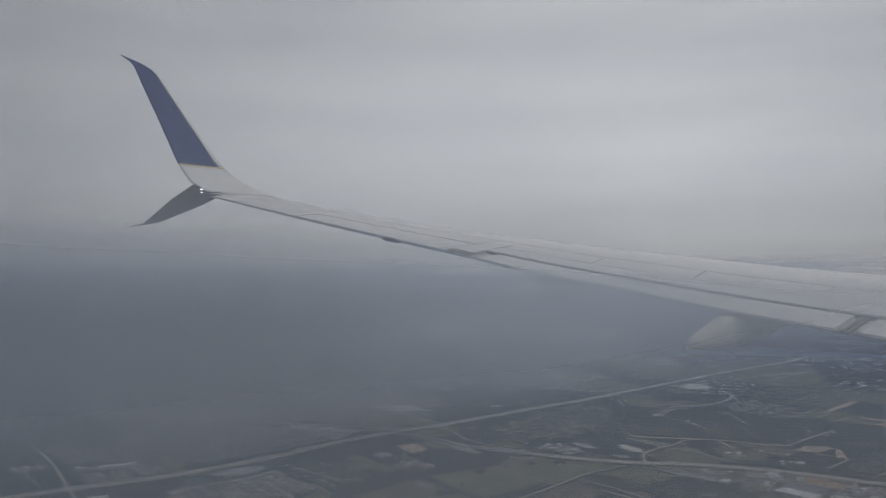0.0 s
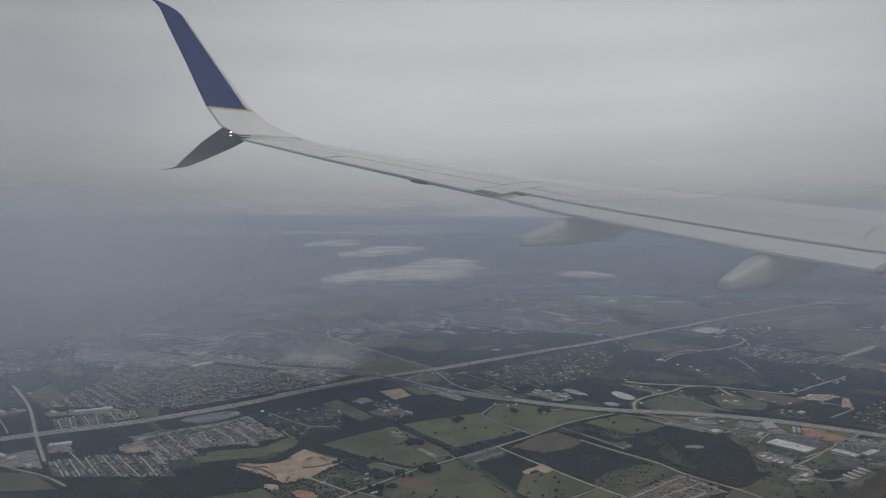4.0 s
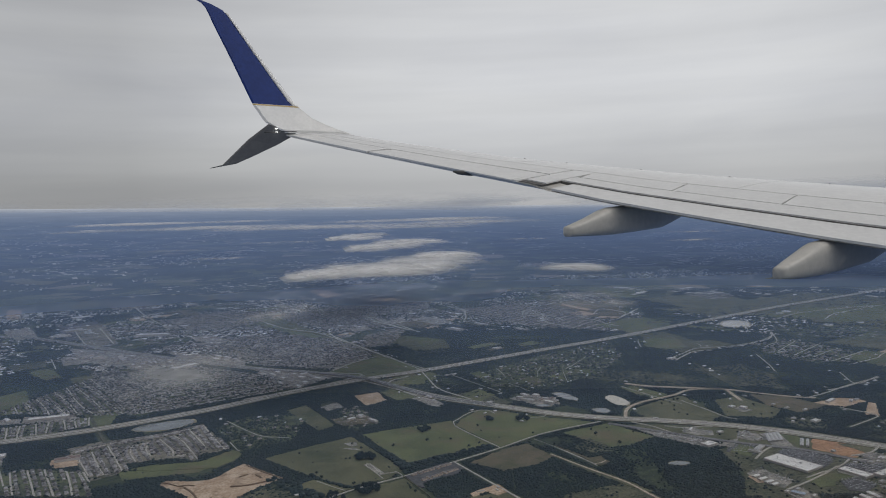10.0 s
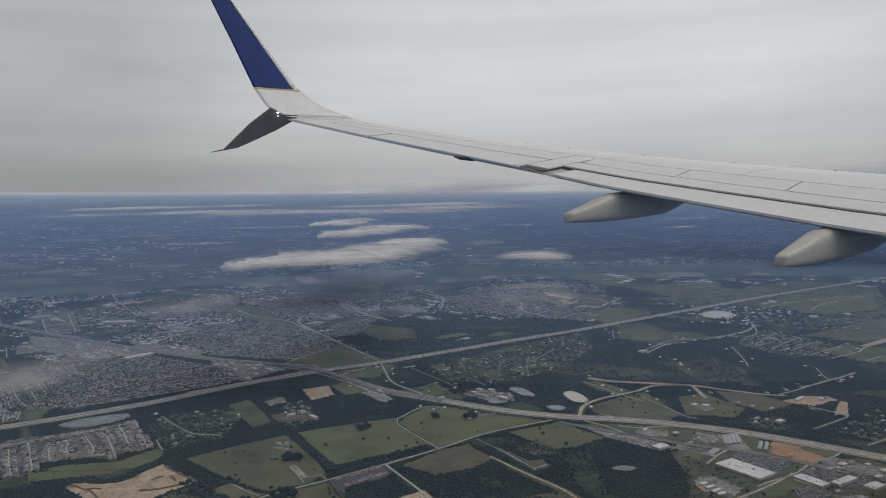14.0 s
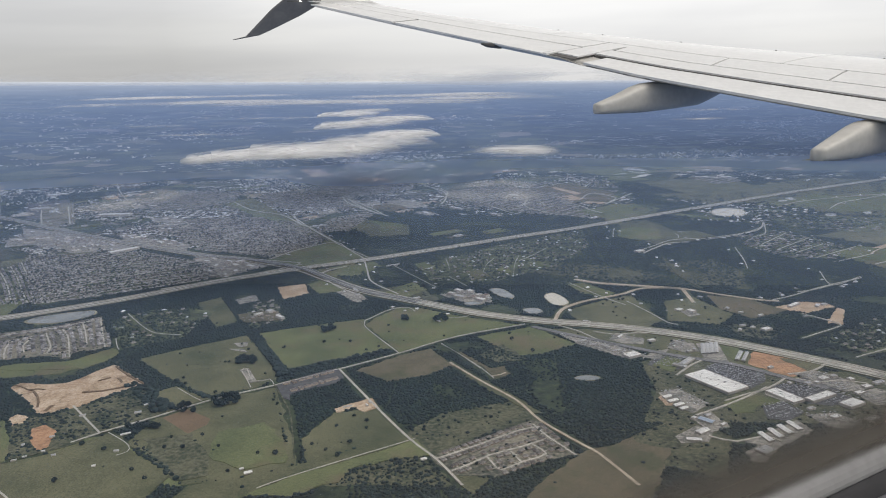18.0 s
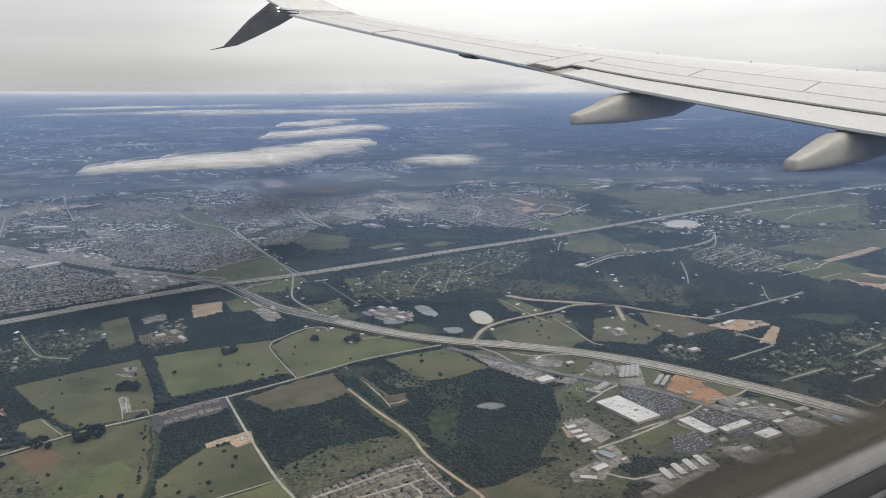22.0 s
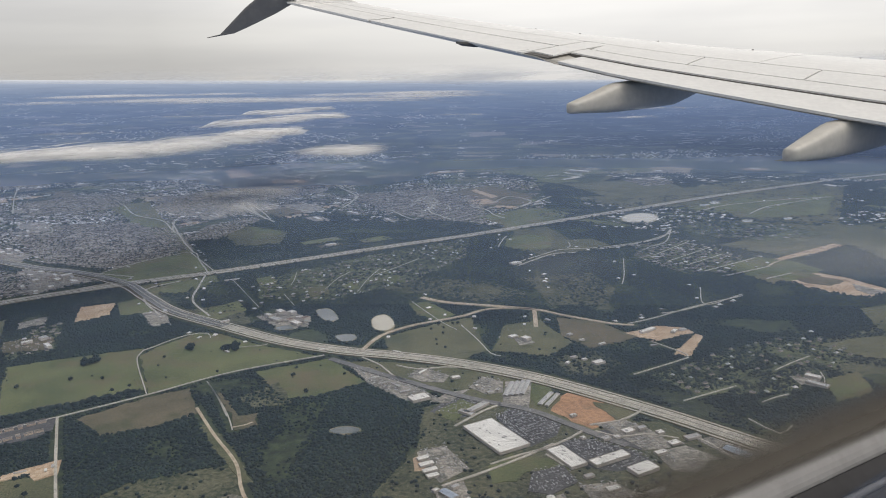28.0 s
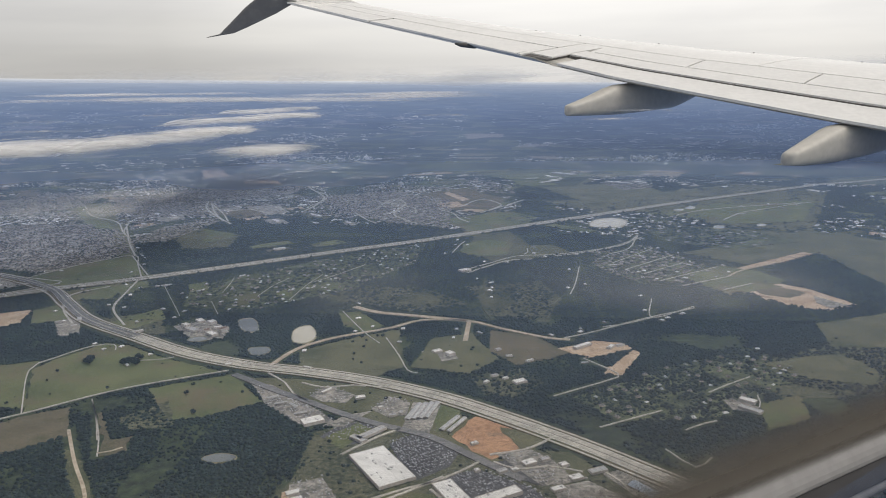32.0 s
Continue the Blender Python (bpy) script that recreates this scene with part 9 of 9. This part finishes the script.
tagged(new("cloud_bank", mesh_of("cloud_bank", v, f, horizon_bank(), True)), "pale uneven cloud bank low over the horizon", "cloud", kind="stuff")


# flat veils across the course, fitted to the view, for the cloud left behind
def cloud_edge(dense, level, rise, grey, wing_side, thin, deep):
    """Grey vapour, densest in a belt that hides the horizon from the path and widens outwards; level: its centre and
    fall below and above; thin: its share towards the wing in view; deep: its density over the land below.
    """
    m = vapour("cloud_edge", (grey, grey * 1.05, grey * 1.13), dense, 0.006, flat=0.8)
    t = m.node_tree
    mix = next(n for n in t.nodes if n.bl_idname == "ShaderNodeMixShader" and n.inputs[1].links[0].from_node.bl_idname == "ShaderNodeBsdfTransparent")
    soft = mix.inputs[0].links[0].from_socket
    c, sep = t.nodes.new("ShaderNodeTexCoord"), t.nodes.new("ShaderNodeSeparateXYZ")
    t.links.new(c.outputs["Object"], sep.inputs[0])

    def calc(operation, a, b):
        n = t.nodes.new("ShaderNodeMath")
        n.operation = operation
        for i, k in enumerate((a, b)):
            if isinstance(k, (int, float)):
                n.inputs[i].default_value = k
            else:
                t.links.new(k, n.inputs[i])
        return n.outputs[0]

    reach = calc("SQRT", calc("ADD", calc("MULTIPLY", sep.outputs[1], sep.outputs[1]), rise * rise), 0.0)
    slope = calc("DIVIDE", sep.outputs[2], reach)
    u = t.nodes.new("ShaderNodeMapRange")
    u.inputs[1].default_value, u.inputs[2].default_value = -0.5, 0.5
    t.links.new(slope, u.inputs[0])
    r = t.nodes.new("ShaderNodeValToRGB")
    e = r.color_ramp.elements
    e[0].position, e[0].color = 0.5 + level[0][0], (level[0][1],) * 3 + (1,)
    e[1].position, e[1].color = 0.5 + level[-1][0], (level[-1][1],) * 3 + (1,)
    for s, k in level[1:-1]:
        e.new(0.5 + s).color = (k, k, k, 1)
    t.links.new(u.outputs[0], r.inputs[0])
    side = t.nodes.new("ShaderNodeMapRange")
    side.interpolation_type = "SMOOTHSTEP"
    side.inputs[1].default_value, side.inputs[2].default_value = 0.7 * wing_side, 2.1 * wing_side
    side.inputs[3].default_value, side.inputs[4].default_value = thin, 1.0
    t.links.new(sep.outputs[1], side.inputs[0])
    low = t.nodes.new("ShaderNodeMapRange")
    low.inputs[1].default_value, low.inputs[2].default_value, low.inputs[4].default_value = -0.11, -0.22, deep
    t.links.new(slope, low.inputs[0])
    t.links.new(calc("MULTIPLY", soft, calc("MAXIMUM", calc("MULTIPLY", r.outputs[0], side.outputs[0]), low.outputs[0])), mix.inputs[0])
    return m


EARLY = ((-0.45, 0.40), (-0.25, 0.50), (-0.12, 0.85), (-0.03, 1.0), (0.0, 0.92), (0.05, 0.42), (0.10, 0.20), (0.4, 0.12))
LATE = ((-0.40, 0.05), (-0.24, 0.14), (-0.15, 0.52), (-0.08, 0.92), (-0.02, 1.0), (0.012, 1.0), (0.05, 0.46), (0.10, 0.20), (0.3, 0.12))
for at, dense, level, rise, grey, wing_side, thin, deep in (
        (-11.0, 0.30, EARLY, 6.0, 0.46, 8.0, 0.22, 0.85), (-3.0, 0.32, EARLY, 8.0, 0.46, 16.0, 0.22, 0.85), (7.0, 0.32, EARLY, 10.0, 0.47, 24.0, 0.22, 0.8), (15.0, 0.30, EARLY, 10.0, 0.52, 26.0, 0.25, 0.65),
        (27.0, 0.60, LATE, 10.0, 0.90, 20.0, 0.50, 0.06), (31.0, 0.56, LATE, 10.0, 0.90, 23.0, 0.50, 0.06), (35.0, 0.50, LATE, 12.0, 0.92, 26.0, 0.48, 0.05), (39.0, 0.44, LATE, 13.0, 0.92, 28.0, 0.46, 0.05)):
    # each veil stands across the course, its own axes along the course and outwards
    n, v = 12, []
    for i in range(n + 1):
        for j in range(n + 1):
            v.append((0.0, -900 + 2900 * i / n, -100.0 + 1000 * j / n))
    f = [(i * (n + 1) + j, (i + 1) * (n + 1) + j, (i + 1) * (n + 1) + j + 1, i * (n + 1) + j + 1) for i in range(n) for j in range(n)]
    veil = new("cloud_veil", mesh_of("cloud_veil", v, f, cloud_edge(dense, level, rise, grey, wing_side, thin, deep)))
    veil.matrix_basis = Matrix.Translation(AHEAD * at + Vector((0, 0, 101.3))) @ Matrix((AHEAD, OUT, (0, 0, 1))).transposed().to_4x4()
    tagged(veil, "flat grey veil placed in view as the cloud's edge", "cloud", kind="stuff")


# ---- the cabin window's lower rim: a long beam fitted to the view ----
def soft_rim(name, outer, inner_edge, core, depth):
    """A dark film over the view, densest by the frame: from its outer edge inwards, and fading again at the core."""
    m = bpy.data.materials.new(name)
    m.use_nodes = True
    t = m.node_tree
    b = t.nodes["Principled BSDF"]
    b.inputs["Base Color"].default_value, b.inputs["Roughness"].default_value = (0.085, 0.075, 0.062, 1), 0.8
    c, sep, r = (t.nodes.new("ShaderNode" + q) for q in ("TexCoord", "SeparateXYZ", "MapRange"))
    t.links.new(c.outputs["Object"], sep.inputs[0])
    r.interpolation_type = "SMOOTHSTEP"
    r.inputs[1].default_value, r.inputs[2].default_value, r.inputs[3].default_value, r.inputs[4].default_value = outer, inner_edge, 0.0, depth
    t.links.new(sep.outputs["Y"], r.inputs[0])
    inner, both = t.nodes.new("ShaderNodeMapRange"), t.nodes.new("ShaderNodeMath")
    inner.interpolation_type = "SMOOTHSTEP"
    inner.inputs[1].default_value, inner.inputs[2].default_value = core - 3.6, core
    t.links.new(sep.outputs["Y"], inner.inputs[0])
    both.operation = "MULTIPLY"
    t.links.new(r.outputs[0], both.inputs[0])
    t.links.new(inner.outputs[0], both.inputs[1])
    t.links.new(both.outputs[0], b.inputs["Alpha"])
    return m


SILLGREY = surface("grey_cabin_plastic", (0.26, 0.255, 0.255), (0.22, 0.215, 0.215), 0.3, 0.03, 0.6)
SILLSEAL = surface("black_window_seal", (0.022, 0.021, 0.024), (0.014, 0.014, 0.016), 0.3, 0.03, 0.7)
SILLLIP = surface("dark_grey_seal_lip", (0.12, 0.12, 0.13), (0.09, 0.09, 0.10), 0.3, 0.03, 0.6)
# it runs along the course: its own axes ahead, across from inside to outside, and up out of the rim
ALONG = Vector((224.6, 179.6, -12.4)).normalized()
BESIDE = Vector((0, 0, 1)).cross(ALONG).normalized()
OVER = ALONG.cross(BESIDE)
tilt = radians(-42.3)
# set 110 off the path and parallel to it, so it keeps its place in view
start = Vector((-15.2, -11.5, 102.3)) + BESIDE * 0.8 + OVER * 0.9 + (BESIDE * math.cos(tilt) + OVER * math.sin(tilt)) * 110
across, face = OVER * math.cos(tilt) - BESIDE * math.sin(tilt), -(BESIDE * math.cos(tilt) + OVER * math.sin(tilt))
rim = tagged(new("window_rim"), "long grey and black beam fitted to the view as cabin window rim", "window frame", kind="structure")
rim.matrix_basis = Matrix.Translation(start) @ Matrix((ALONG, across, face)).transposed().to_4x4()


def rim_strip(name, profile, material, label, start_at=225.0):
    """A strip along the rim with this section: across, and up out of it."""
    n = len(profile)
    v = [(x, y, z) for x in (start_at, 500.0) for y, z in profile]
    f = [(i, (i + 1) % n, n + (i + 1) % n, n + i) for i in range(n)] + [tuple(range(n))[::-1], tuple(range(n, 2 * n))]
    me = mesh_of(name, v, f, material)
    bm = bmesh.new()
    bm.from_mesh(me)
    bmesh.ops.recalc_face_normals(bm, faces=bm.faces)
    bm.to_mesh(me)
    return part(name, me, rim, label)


def bulge(y0, y1, deep, n=9):
    """A rounded section between two edges."""
    return [(y0 + (y1 - y0) * (0.5 - 0.5 * math.cos(math.pi * i / n)), deep * math.sin(math.pi * i / n) ** 0.7) for i in range(n + 1)] + [(y1, -1.2), (y0, -1.2)]


# an added dark film imitates the out-of-focus edge of the rim
rim_strip("pane_edge", [(-2.7, 2.0), (10.0, 2.0), (10.0, 1.95), (-2.7, 1.95)], soft_rim("rim_blur_film", 10.0, 0.5, 1.0, 0.9), "dark fading strip that imitates the rim's blurred edge")
# a faint film added along the course to darken the lower right view
rim_strip("pane_smear", [(-2.0, 2.6), (36.0, 2.6), (36.0, 2.55), (-2.0, 2.55)], soft_rim("corner_film", 36.0, 6.0, 2.0, 0.10), "faint film added to darken the lower right view", -10.0)
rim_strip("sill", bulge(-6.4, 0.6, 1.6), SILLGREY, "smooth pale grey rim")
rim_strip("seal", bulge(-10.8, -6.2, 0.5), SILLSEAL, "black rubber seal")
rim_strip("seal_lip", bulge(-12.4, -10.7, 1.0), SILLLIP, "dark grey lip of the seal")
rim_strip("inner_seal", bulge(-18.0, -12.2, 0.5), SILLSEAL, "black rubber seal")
